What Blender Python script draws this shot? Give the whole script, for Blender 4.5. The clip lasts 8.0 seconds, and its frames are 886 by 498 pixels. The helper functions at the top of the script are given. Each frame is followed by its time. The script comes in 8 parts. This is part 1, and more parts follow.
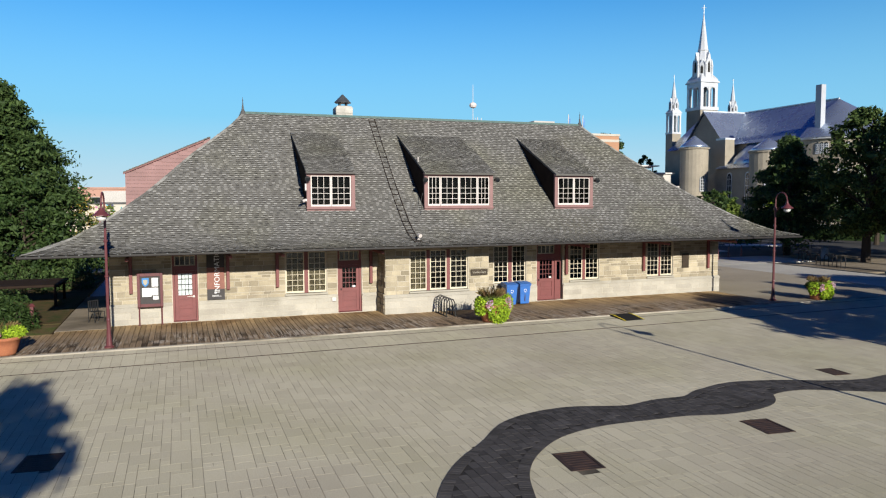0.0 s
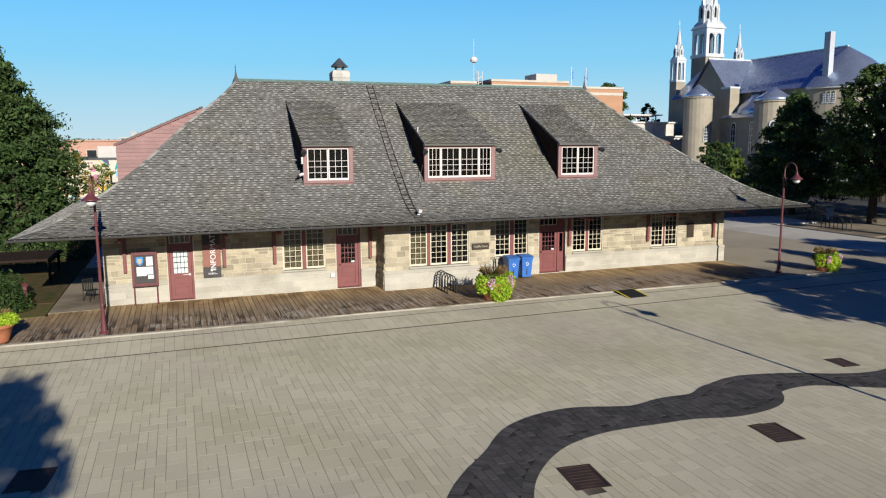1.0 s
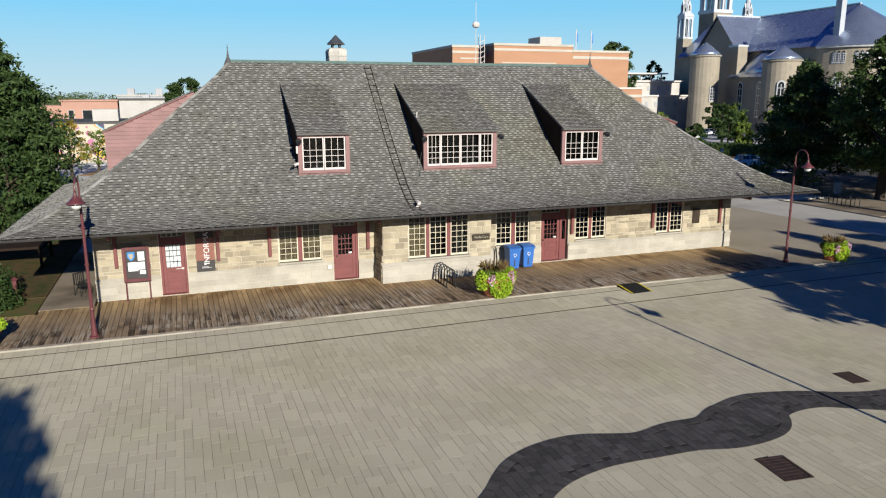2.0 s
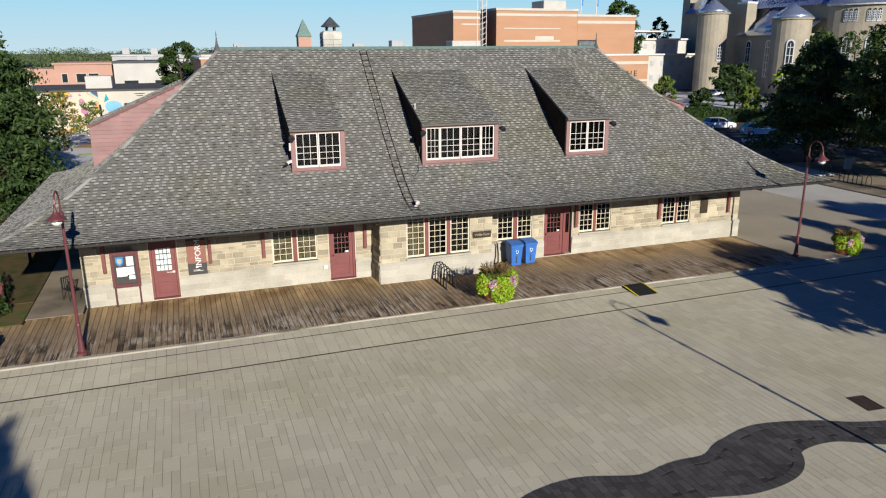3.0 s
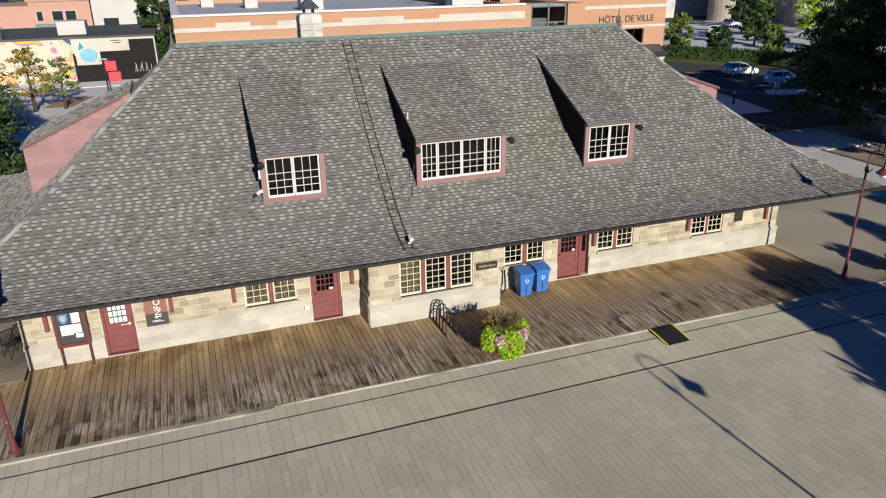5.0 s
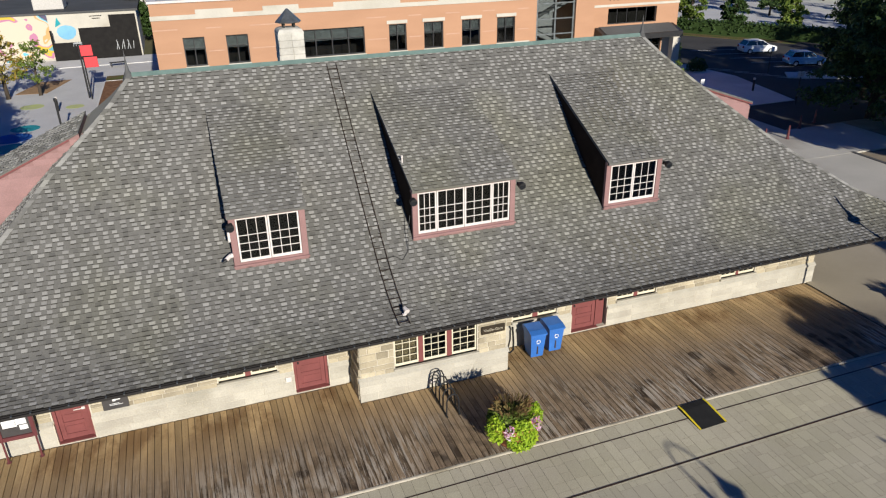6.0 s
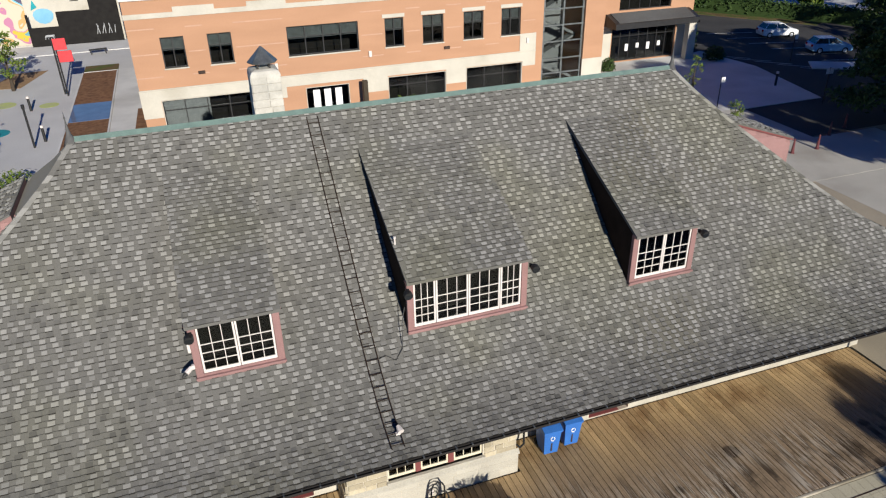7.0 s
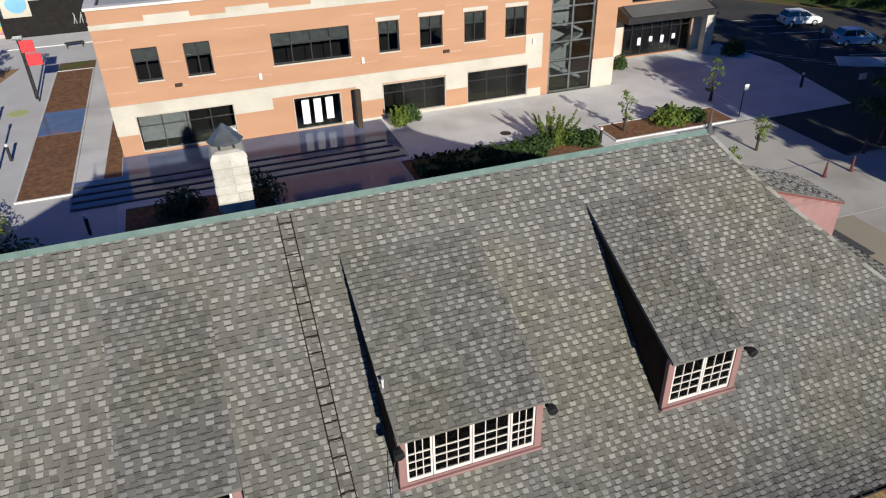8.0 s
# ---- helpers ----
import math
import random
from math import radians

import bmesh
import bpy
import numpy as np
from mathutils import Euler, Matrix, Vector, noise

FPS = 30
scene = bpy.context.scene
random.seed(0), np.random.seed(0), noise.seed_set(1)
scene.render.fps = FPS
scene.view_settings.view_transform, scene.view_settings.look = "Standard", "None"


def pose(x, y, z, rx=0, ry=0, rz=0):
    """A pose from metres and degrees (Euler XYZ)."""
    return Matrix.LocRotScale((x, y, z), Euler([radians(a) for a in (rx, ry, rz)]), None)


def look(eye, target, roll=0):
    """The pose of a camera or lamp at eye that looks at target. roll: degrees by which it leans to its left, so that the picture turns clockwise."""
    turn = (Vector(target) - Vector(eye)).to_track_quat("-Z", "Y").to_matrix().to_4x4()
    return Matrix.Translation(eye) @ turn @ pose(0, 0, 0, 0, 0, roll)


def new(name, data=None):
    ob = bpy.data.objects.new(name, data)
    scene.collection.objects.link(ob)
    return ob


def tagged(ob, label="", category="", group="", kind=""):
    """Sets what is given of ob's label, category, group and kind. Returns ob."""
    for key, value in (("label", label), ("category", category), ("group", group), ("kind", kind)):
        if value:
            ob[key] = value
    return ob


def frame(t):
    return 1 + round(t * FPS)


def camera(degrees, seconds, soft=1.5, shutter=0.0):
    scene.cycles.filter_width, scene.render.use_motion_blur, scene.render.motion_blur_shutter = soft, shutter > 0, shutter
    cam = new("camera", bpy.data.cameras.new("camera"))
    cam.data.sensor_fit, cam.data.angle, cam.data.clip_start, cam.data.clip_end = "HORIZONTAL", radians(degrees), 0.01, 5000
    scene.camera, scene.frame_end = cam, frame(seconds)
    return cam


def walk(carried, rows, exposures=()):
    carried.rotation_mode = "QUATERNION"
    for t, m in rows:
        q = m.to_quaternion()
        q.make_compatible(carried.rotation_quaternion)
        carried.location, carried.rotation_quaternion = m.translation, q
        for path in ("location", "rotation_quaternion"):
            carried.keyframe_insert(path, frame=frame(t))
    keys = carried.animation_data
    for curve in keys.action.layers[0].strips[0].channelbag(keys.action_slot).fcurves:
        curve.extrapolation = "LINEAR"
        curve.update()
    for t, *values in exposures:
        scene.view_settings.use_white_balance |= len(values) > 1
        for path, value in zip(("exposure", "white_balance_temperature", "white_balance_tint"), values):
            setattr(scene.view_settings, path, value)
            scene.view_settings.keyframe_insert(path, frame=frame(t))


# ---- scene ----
cam = camera(63.6, 8.0, soft=1.2)

PATH = [
    (0, (0.373, -30.982, 5.019), (1.062, -29.11, 4.879), -0.2),
    (0.5, (0.488, -30.626, 5.575), (1.175, -28.76, 5.359), -0.1),
    (1, (0.626, -30.221, 6.204), (1.309, -28.364, 5.914), -0.3),
    (1.5, (0.829, -29.758, 6.915), (1.507, -27.91, 6.56), -0.2),
    (3, (1.643, -28.013, 9.217), (2.298, -26.202, 8.678), -0.3),
    (3.5, (2.005, -27.059, 9.974), (2.653, -25.264, 9.376), -0.4),
    (4, (2.449, -25.878, 10.633), (3.091, -24.099, 9.983), -0.4),
    (5.3, (3.967, -21.935, 12.54), (4.587, -20.202, 11.758), -0.8),
    (5.5, (4.264, -20.972, 12.921), (4.883, -19.25, 12.114), -0.7),
    (6, (5.06, -19.06, 13.827), (5.667, -17.357, 12.971), -0.9),
    (6.5, (5.867, -16.984, 14.702), (6.463, -15.302, 13.799), -1.0),
    (7, (6.677, -14.764, 15.631), (7.263, -13.107, 14.678), -1.1),
    (7.5, (7.561, -12.486, 16.504), (8.136, -10.851, 15.505), -1.3),
    (8, (8.461, -10.155, 17.46), (9.025, -8.547, 16.414), -1.4),
]
walk(cam, [(t, look(eye, target, roll)) for t, eye, target, roll in PATH])

# ---- world, sun, exposure ----
SUN = Vector((0.053, -1.0, 0.36)).normalized()          # towards the sun
world = bpy.data.worlds.new("sky")
scene.world = world
world.use_nodes = True
wn = world.node_tree
sky = wn.nodes.new("ShaderNodeTexSky")
sky.sky_type, sky.sun_disc = "NISHITA", False
sky.sun_elevation = math.asin(SUN.z)
sky.sun_rotation = math.atan2(SUN.x, SUN.y)
sky.altitude, sky.air_density, sky.dust_density, sky.ozone_density = 0, 1.0, 0.0, 4.0
bg = wn.nodes["Background"]
bg.inputs["Strength"].default_value = 0.054
tint = wn.nodes.new("ShaderNodeMix")                     # a clear, cyan-blue day
tint.data_type, tint.blend_type = "RGBA", "MULTIPLY"
tint.inputs[0].default_value, tint.inputs[7].default_value = 1.0, (0.22, 1.36, 2.1, 1)
wn.links.new(sky.outputs[0], tint.inputs[6])
way = wn.nodes.new("ShaderNodeTexCoord")                # pale haze low over the horizon
split = wn.nodes.new("ShaderNodeSeparateXYZ")
low = wn.nodes.new("ShaderNodeMapRange")
low.interpolation_type = "SMOOTHERSTEP"
for slot, value in zip((1, 2, 3, 4), (-0.02, 0.4, 0.97, 0.0)):
    low.inputs[slot].default_value = value
haze = wn.nodes.new("ShaderNodeMix")
haze.data_type = "RGBA"
side_of = wn.nodes.new("ShaderNodeMapRange")            # the haze is whiter towards the low sun
for slot, value in zip((1, 2, 3, 4), (-0.4, 0.6, 1.0, 0.0)):
    side_of.inputs[slot].default_value = value
pale = wn.nodes.new("ShaderNodeMix")
pale.data_type = "RGBA"
pale.inputs[7].default_value = (2.5, 2.4, 2.4, 1)
rim = wn.nodes.new("ShaderNodeMapRange")               # nearly white right at the horizon
for slot, value in zip((1, 2, 3, 4), (0.0, 0.11, 0.9, 0.0)):
    rim.inputs[slot].default_value = value
near = wn.nodes.new("ShaderNodeMix")
near.data_type = "RGBA"
near.inputs[6].default_value, near.inputs[7].default_value = (4.3, 9.5, 12.6, 1), (8.9, 11.0, 12.1, 1)
wn.links.new(rim.outputs[0], near.inputs[0])
wn.links.new(near.outputs[2], pale.inputs[6])
wn.links.new(side_of.outputs[0], pale.inputs[0])
wn.links.new(pale.outputs[2], haze.inputs[7])
wn.links.new(way.outputs["Generated"], split.inputs[0])
wn.links.new(split.outputs[2], low.inputs[0])
wn.links.new(split.outputs[2], rim.inputs[0])
wn.links.new(split.outputs[1], side_of.inputs[0])
wn.links.new(low.outputs[0], haze.inputs[0])
wn.links.new(tint.outputs[2], haze.inputs[6])
high = wn.nodes.new("ShaderNodeMapRange")               # the sky deepens towards the zenith
high.interpolation_type = "SMOOTHERSTEP"
for slot, value in zip((1, 2, 3, 4), (0.27, 0.62, 0.0, 1.0)):
    high.inputs[slot].default_value = value
deep = wn.nodes.new("ShaderNodeMix")
deep.data_type, deep.blend_type = "RGBA", "MULTIPLY"
deep.inputs[7].default_value = (0.22, 0.185, 0.46, 1)
wn.links.new(split.outputs[2], high.inputs[0])
wn.links.new(high.outputs[0], deep.inputs[0])
wn.links.new(haze.outputs[2], deep.inputs[6])
wn.links.new(deep.outputs[2], bg.inputs[0])
sun = new("sun", bpy.data.lights.new("sun", "SUN"))
sun.data.energy, sun.data.angle, sun.data.color = 5.25, radians(0.55), (1.0, 0.945, 0.835)
sun.matrix_world = look((0, 0, 60), Vector((0, 0, 60)) - SUN)
scene.view_settings.exposure = 0.34

# ---- materials ----


def surf(name, c1, c2=None, scale=3.0, fine=30.0, rough=0.8, metal=0.0, bump=0.15, vary="", amount=0.25, spots=None, spot_share=0.3, stretch=(1, 1, 1), stain=None, stain_at=0.62, grit=0.0, wash=None, speck=0.14, gloss=None):
    """A surface with two scales of noise. wash: a tint that lies over broad patches. vary: "object" or "island" gives each piece its own shade; spots: a second colour that a share of the pieces take."""
    m = bpy.data.materials.new(name)
    m.use_nodes = True
    t = m.node_tree
    n, l = t.nodes, t.links
    p = n["Principled BSDF"]
    p.inputs["Roughness"].default_value, p.inputs["Metallic"].default_value = rough, metal
    if rough > 0.79:
        p.inputs["Specular IOR Level"].default_value = 0.06
    if gloss is not None:
        p.inputs["Specular IOR Level"].default_value = gloss
    p.inputs["Diffuse Roughness"].default_value = grit
    geo = n.new("ShaderNodeNewGeometry")
    mp = n.new("ShaderNodeMapping")
    mp.inputs["Scale"].default_value = stretch
    l.new(geo.outputs["Position"], mp.inputs["Vector"])
    big, small = n.new("ShaderNodeTexNoise"), n.new("ShaderNodeTexNoise")
    big.inputs["Scale"].default_value, small.inputs["Scale"].default_value = scale, fine
    big.inputs["Detail"].default_value, small.inputs["Detail"].default_value = 4, 3
    for q in (big, small):
        l.new(mp.outputs[0], q.inputs["Vector"])
    c2 = c2 or [c * 0.72 for c in c1]

    def mix(a, b, fac, kind="MIX"):
        x = n.new("ShaderNodeMix")
        x.data_type, x.blend_type = "RGBA", kind
        for sock, v in ((x.inputs[6], a), (x.inputs[7], b), (x.inputs[0], fac)):
            if isinstance(v, (tuple, list)):
                sock.default_value = (*v, 1) if len(v) == 3 else v
            elif isinstance(v, (int, float)):
                sock.default_value = v
            else:
                l.new(v, sock)
        return x.outputs[2]

    def ramp(src, a, b, va=0.0, vb=1.0):
        r = n.new("ShaderNodeMapRange")
        r.inputs[1].default_value, r.inputs[2].default_value, r.inputs[3].default_value, r.inputs[4].default_value = a, b, va, vb
        l.new(src, r.inputs[0])
        return r.outputs[0]

    col = mix(tuple(c1), tuple(c2), ramp(big.outputs["Fac"], 0.3, 0.7))
    if vary:
        if vary == "object":
            rnd = n.new("ShaderNodeObjectInfo").outputs["Random"]
        else:
            rnd = geo.outputs["Random Per Island"]
        if spots:
            r = n.new("ShaderNodeMath")
            r.operation = "GREATER_THAN"
            r.inputs[1].default_value = 1 - spot_share
            l.new(rnd, r.inputs[0])
            col = mix(col, tuple(spots), r.outputs[0])
        w = n.new("ShaderNodeTexWhiteNoise")
        w.noise_dimensions = "1D"
        l.new(rnd, w.inputs["W"])
        v = n.new("ShaderNodeHueSaturation")
        l.new(ramp(w.outputs["Value"], 0, 1, 1 - amount, 1 + amount), v.inputs["Value"])
        l.new(col, v.inputs["Color"])
        col = v.outputs[0]
    if stain:
        st = n.new("ShaderNodeTexNoise")
        st.inputs["Scale"].default_value, st.inputs["Detail"].default_value = scale * 0.35, 5
        l.new(mp.outputs[0], st.inputs["Vector"])
        col = mix(col, tuple(stain), ramp(st.outputs["Fac"], stain_at - 0.06, stain_at + 0.1, 0, 0.8))
    if wash:
        ws = n.new("ShaderNodeTexNoise")
        ws.inputs["Scale"].default_value, ws.inputs["Detail"].default_value = 0.28, 5
        l.new(geo.outputs["Position"], ws.inputs["Vector"])
        col = mix(col, tuple(wash), ramp(ws.outputs["Fac"], 0.46, 0.68), "MULTIPLY")
    v = n.new("ShaderNodeHueSaturation")
    l.new(ramp(small.outputs["Fac"], 0.3, 0.7, 1 - speck, 1 + speck), v.inputs["Value"])
    l.new(col, v.inputs["Color"])
    l.new(v.outputs[0], p.inputs["Base Color"])
    l.new(ramp(small.outputs["Fac"], 0.3, 0.7, max(0.03, rough - 0.07), min(1, rough + 0.07)), p.inputs["Roughness"])
    if bump:
        b = n.new("ShaderNodeBump")
        b.inputs["Strength"].default_value, b.inputs["Distance"].default_value = bump, 0.02
        l.new(small.outputs["Fac"], b.inputs["Height"])
        l.new(b.outputs[0], p.inputs["Normal"])
    return m


def leafy(name, c1, c2, c3=None):
    """Foliage: two greens by leaf, some light passing through."""
    m = bpy.data.materials.new(name)
    m.use_nodes = True
    t = m.node_tree
    n, l = t.nodes, t.links
    p, out = n["Principled BSDF"], n["Material Output"]
    p.inputs["Roughness"].default_value, p.inputs["Specular IOR Level"].default_value = 0.6, 0.2
    geo = n.new("ShaderNodeNewGeometry")
    r = n.new("ShaderNodeValToRGB")
    r.color_ramp.elements[0].color, r.color_ramp.elements[1].color = (*c1, 1), (*c2, 1)
    if c3:
        e = r.color_ramp.elements.new(0.85)
        e.color = (*c2, 1)
        r.color_ramp.elements[2].color = (*c3, 1)
    l.new(geo.outputs["Random Per Island"], r.inputs[0])
    tr = n.new("ShaderNodeBsdfTranslucent")
    mx = n.new("ShaderNodeMixShader")
    mx.inputs[0].default_value = 0.12
    for a in (p.inputs["Base Color"], tr.inputs["Color"]):
        l.new(r.outputs[0], a)
    l.new(p.outputs[0], mx.inputs[1])
    l.new(tr.outputs[0], mx.inputs[2])
    l.new(mx.outputs[0], out.inputs[0])
    return m


def glass(name, tint=(0.9, 0.95, 0.95)):
    m = bpy.data.materials.new(name)
    m.use_nodes = True
    t = m.node_tree
    n, l = t.nodes, t.links
    out = n["Material Output"]
    tr, gl, mx, fr = (n.new(k) for k in ("ShaderNodeBsdfTransparent", "ShaderNodeBsdfGlossy", "ShaderNodeMixShader", "ShaderNodeFresnel"))
    tr.inputs[0].default_value = (*tint, 1)
    gl.inputs["Roughness"].default_value = 0.03
    fr.inputs[0].default_value = 1.5
    l.new(fr.outputs[0], mx.inputs[0])
    l.new(tr.outputs[0], mx.inputs[1])
    l.new(gl.outputs[0], mx.inputs[2])
    l.new(mx.outputs[0], out.inputs[0])
    return m


def deckwood(name, per):
    """Boardwalk planks: golden by the wall, greyed outwards, with black rot and pale scuffs near the kerb."""
    m = surf(name, (0.43, 0.3, 0.155), (0.33, 0.23, 0.122), 1.0, 25, 0.88, bump=0.6, vary=per, amount=0.26, stretch=(5, 0.5, 1), speck=0.2)
    t = m.node_tree
    n, l = t.nodes, t.links
    p = n["Principled BSDF"]
    last = p.inputs["Base Color"].links[0].from_socket
    geo = n.new("ShaderNodeNewGeometry")
    xyz = n.new("ShaderNodeSeparateXYZ")
    l.new(geo.outputs["Position"], xyz.inputs[0])

    def noise(scale, stretch, detail):
        mp, q = n.new("ShaderNodeMapping"), n.new("ShaderNodeTexNoise")
        mp.inputs["Scale"].default_value = stretch
        q.inputs["Scale"].default_value, q.inputs["Detail"].default_value, q.inputs["Roughness"].default_value = scale, detail, 0.65
        l.new(geo.outputs["Position"], mp.inputs["Vector"])
        l.new(mp.outputs[0], q.inputs["Vector"])
        return q.outputs["Fac"]

    def ranged(src, a, b, va, vb):
        r = n.new("ShaderNodeMapRange")
        for slot, value in zip((1, 2, 3, 4), (a, b, va, vb)):
            r.inputs[slot].default_value = value
        l.new(src, r.inputs[0])
        return r.outputs[0]

    def maths(kind, a, b):
        q = n.new("ShaderNodeMath")
        q.operation = kind
        for slot, v in zip(q.inputs, (a, b)):
            if isinstance(v, float):
                slot.default_value = v
            else:
                l.new(v, slot)
        return q.outputs[0]

    def blend(a, colour, fac):
        x = n.new("ShaderNodeMix")
        x.data_type = "RGBA"
        l.new(a, x.inputs[6])
        x.inputs[7].default_value = (*colour, 1)
        l.new(fac, x.inputs[0])
        return x.outputs[2]

    def plankwise(across, along):
        """Noise that jumps from plank to plank and runs on along each."""
        step = maths("MULTIPLY", maths("FLOOR", maths("DIVIDE", maths("ADD", xyz.outputs[0], 4.2), 0.189), 0.0), across)
        both, q = n.new("ShaderNodeCombineXYZ"), n.new("ShaderNodeTexNoise")
        l.new(step, both.inputs[0])
        l.new(maths("MULTIPLY", xyz.outputs[1], along), both.inputs[1])
        l.new(maths("MULTIPLY", xyz.outputs[0], 0.35), both.inputs[2])
        q.inputs["Scale"].default_value, q.inputs["Detail"].default_value, q.inputs["Roughness"].default_value = 1.0, 6, 0.68
        l.new(both.outputs[0], q.inputs["Vector"])
        return q.outputs["Fac"]

    # wear grows outwards, with an uneven edge
    wander = maths("MULTIPLY", noise(0.5, (1, 1, 1), 3), 2.2)
    out = maths("ADD", xyz.outputs[1], wander)
    grey = ranged(out, -1.5, 0.25, 0.92, 0.0)
    rot = maths("MULTIPLY", ranged(plankwise(4.3, 0.5), 0.46, 0.6, 0.0, 0.92), ranged(out, -2.6, -0.8, 1.0, 0.08))
    for cx, cy, r in ((19.95, -2.7, 0.27), (24.6, -3.2, 0.16), (17.6, -3.4, 0.14), (6.4, -3.6, 0.2)):
        gap = n.new("ShaderNodeVectorMath")               # a spill that soaked in
        gap.operation = "DISTANCE"
        gap.inputs[1].default_value = (cx, cy, 0)
        l.new(geo.outputs["Position"], gap.inputs[0])
        edge = maths("ADD", gap.outputs["Value"], maths("MULTIPLY", noise(2.2, (2.0, 1.0, 1), 5), 0.4))
        rot = maths("MAXIMUM", rot, ranged(edge, r + 0.14, r + 0.26, 0.9, 0.0))
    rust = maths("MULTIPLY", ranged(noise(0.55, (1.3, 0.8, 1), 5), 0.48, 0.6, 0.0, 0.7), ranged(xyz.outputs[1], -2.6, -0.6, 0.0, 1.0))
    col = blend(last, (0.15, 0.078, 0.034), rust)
    col = blend(col, (0.285, 0.208, 0.135), grey)
    col = blend(col, (0.045, 0.032, 0.023), rot)
    fine = maths("MULTIPLY", ranged(noise(2.0, (16.0, 0.5, 1), 6), 0.5, 0.58, 0.0, 0.45), ranged(out, -2.0, 0.0, 1.0, 0.15))
    col = blend(col, (0.075, 0.054, 0.037), fine)
    pale = maths("MULTIPLY", ranged(noise(1.4, (9.0, 0.6, 1), 7), 0.49, 0.55, 0.0, 0.85), ranged(out, -2.8, -0.7, 1.0, 0.05))
    pale = maths("MULTIPLY", pale, ranged(noise(0.3, (1, 1, 1), 2), 0.42, 0.56, 0.1, 1.0))
    streak = ranged(noise(1.8, (7.0, 0.9, 1), 7), 0.42, 0.56, 0.0, 1.0)
    for cx, cy, r in ((4.55, -3.95, 0.5), (5.25, -4.3, 0.3), (7.0, -4.05, 0.45), (6.2, -4.4, 0.25), (-0.4, -4.0, 0.35), (0.35, -4.1, 0.3), (2.2, -4.3, 0.25)):
        gap = n.new("ShaderNodeVectorMath")               # paint or salt worn to a pale patch
        gap.operation = "DISTANCE"
        gap.inputs[1].default_value = (cx, cy, 0)
        l.new(geo.outputs["Position"], gap.inputs[0])
        edge = maths("ADD", gap.outputs["Value"], maths("MULTIPLY", plankwise(2.7, 1.6), 0.9))
        worn = maths("MULTIPLY", ranged(edge, r + 0.3, r + 0.55, 0.75, 0.0), streak)
        pale = maths("MAXIMUM", pale, worn)
    col = blend(col, (0.47, 0.41, 0.33), pale)
    l.new(col, p.inputs["Base Color"])
    return m


def mural(name):
    """A painted wall: large free shapes in strong colours."""
    m = bpy.data.materials.new(name)
    m.use_nodes = True
    t = m.node_tree
    n, l = t.nodes, t.links
    p = n["Principled BSDF"]
    p.inputs["Roughness"].default_value = 0.8
    geo = n.new("ShaderNodeNewGeometry")
    nz = n.new("ShaderNodeTexNoise")
    nz.inputs["Scale"].default_value, nz.inputs["Detail"].default_value, nz.inputs["Distortion"].default_value = 0.42, 1.6, 0.7
    l.new(geo.outputs["Position"], nz.inputs["Vector"])
    r = n.new("ShaderNodeValToRGB")
    r.color_ramp.interpolation = "CONSTANT"
    cols = ((0.0, (0.1, 0.28, 0.34)), (0.3, (0.5, 0.36, 0.04)), (0.36, (0.4, 0.16, 0.26)), (0.41, (0.5, 0.44, 0.34)), (0.55, (0.55, 0.3, 0.12)), (0.59, (0.5, 0.44, 0.36)), (0.64, (0.12, 0.4, 0.5)), (0.69, (0.08, 0.07, 0.12)))
    r.color_ramp.elements[0].color = (*cols[0][1], 1)
    r.color_ramp.elements[1].position, r.color_ramp.elements[1].color = cols[1][0], (*cols[1][1], 1)
    for pos, c in cols[2:]:
        r.color_ramp.elements.new(pos).color = (*c, 1)
    l.new(nz.outputs["Fac"], r.inputs[0])
    l.new(r.outputs[0], p.inputs["Base Color"])
    return m


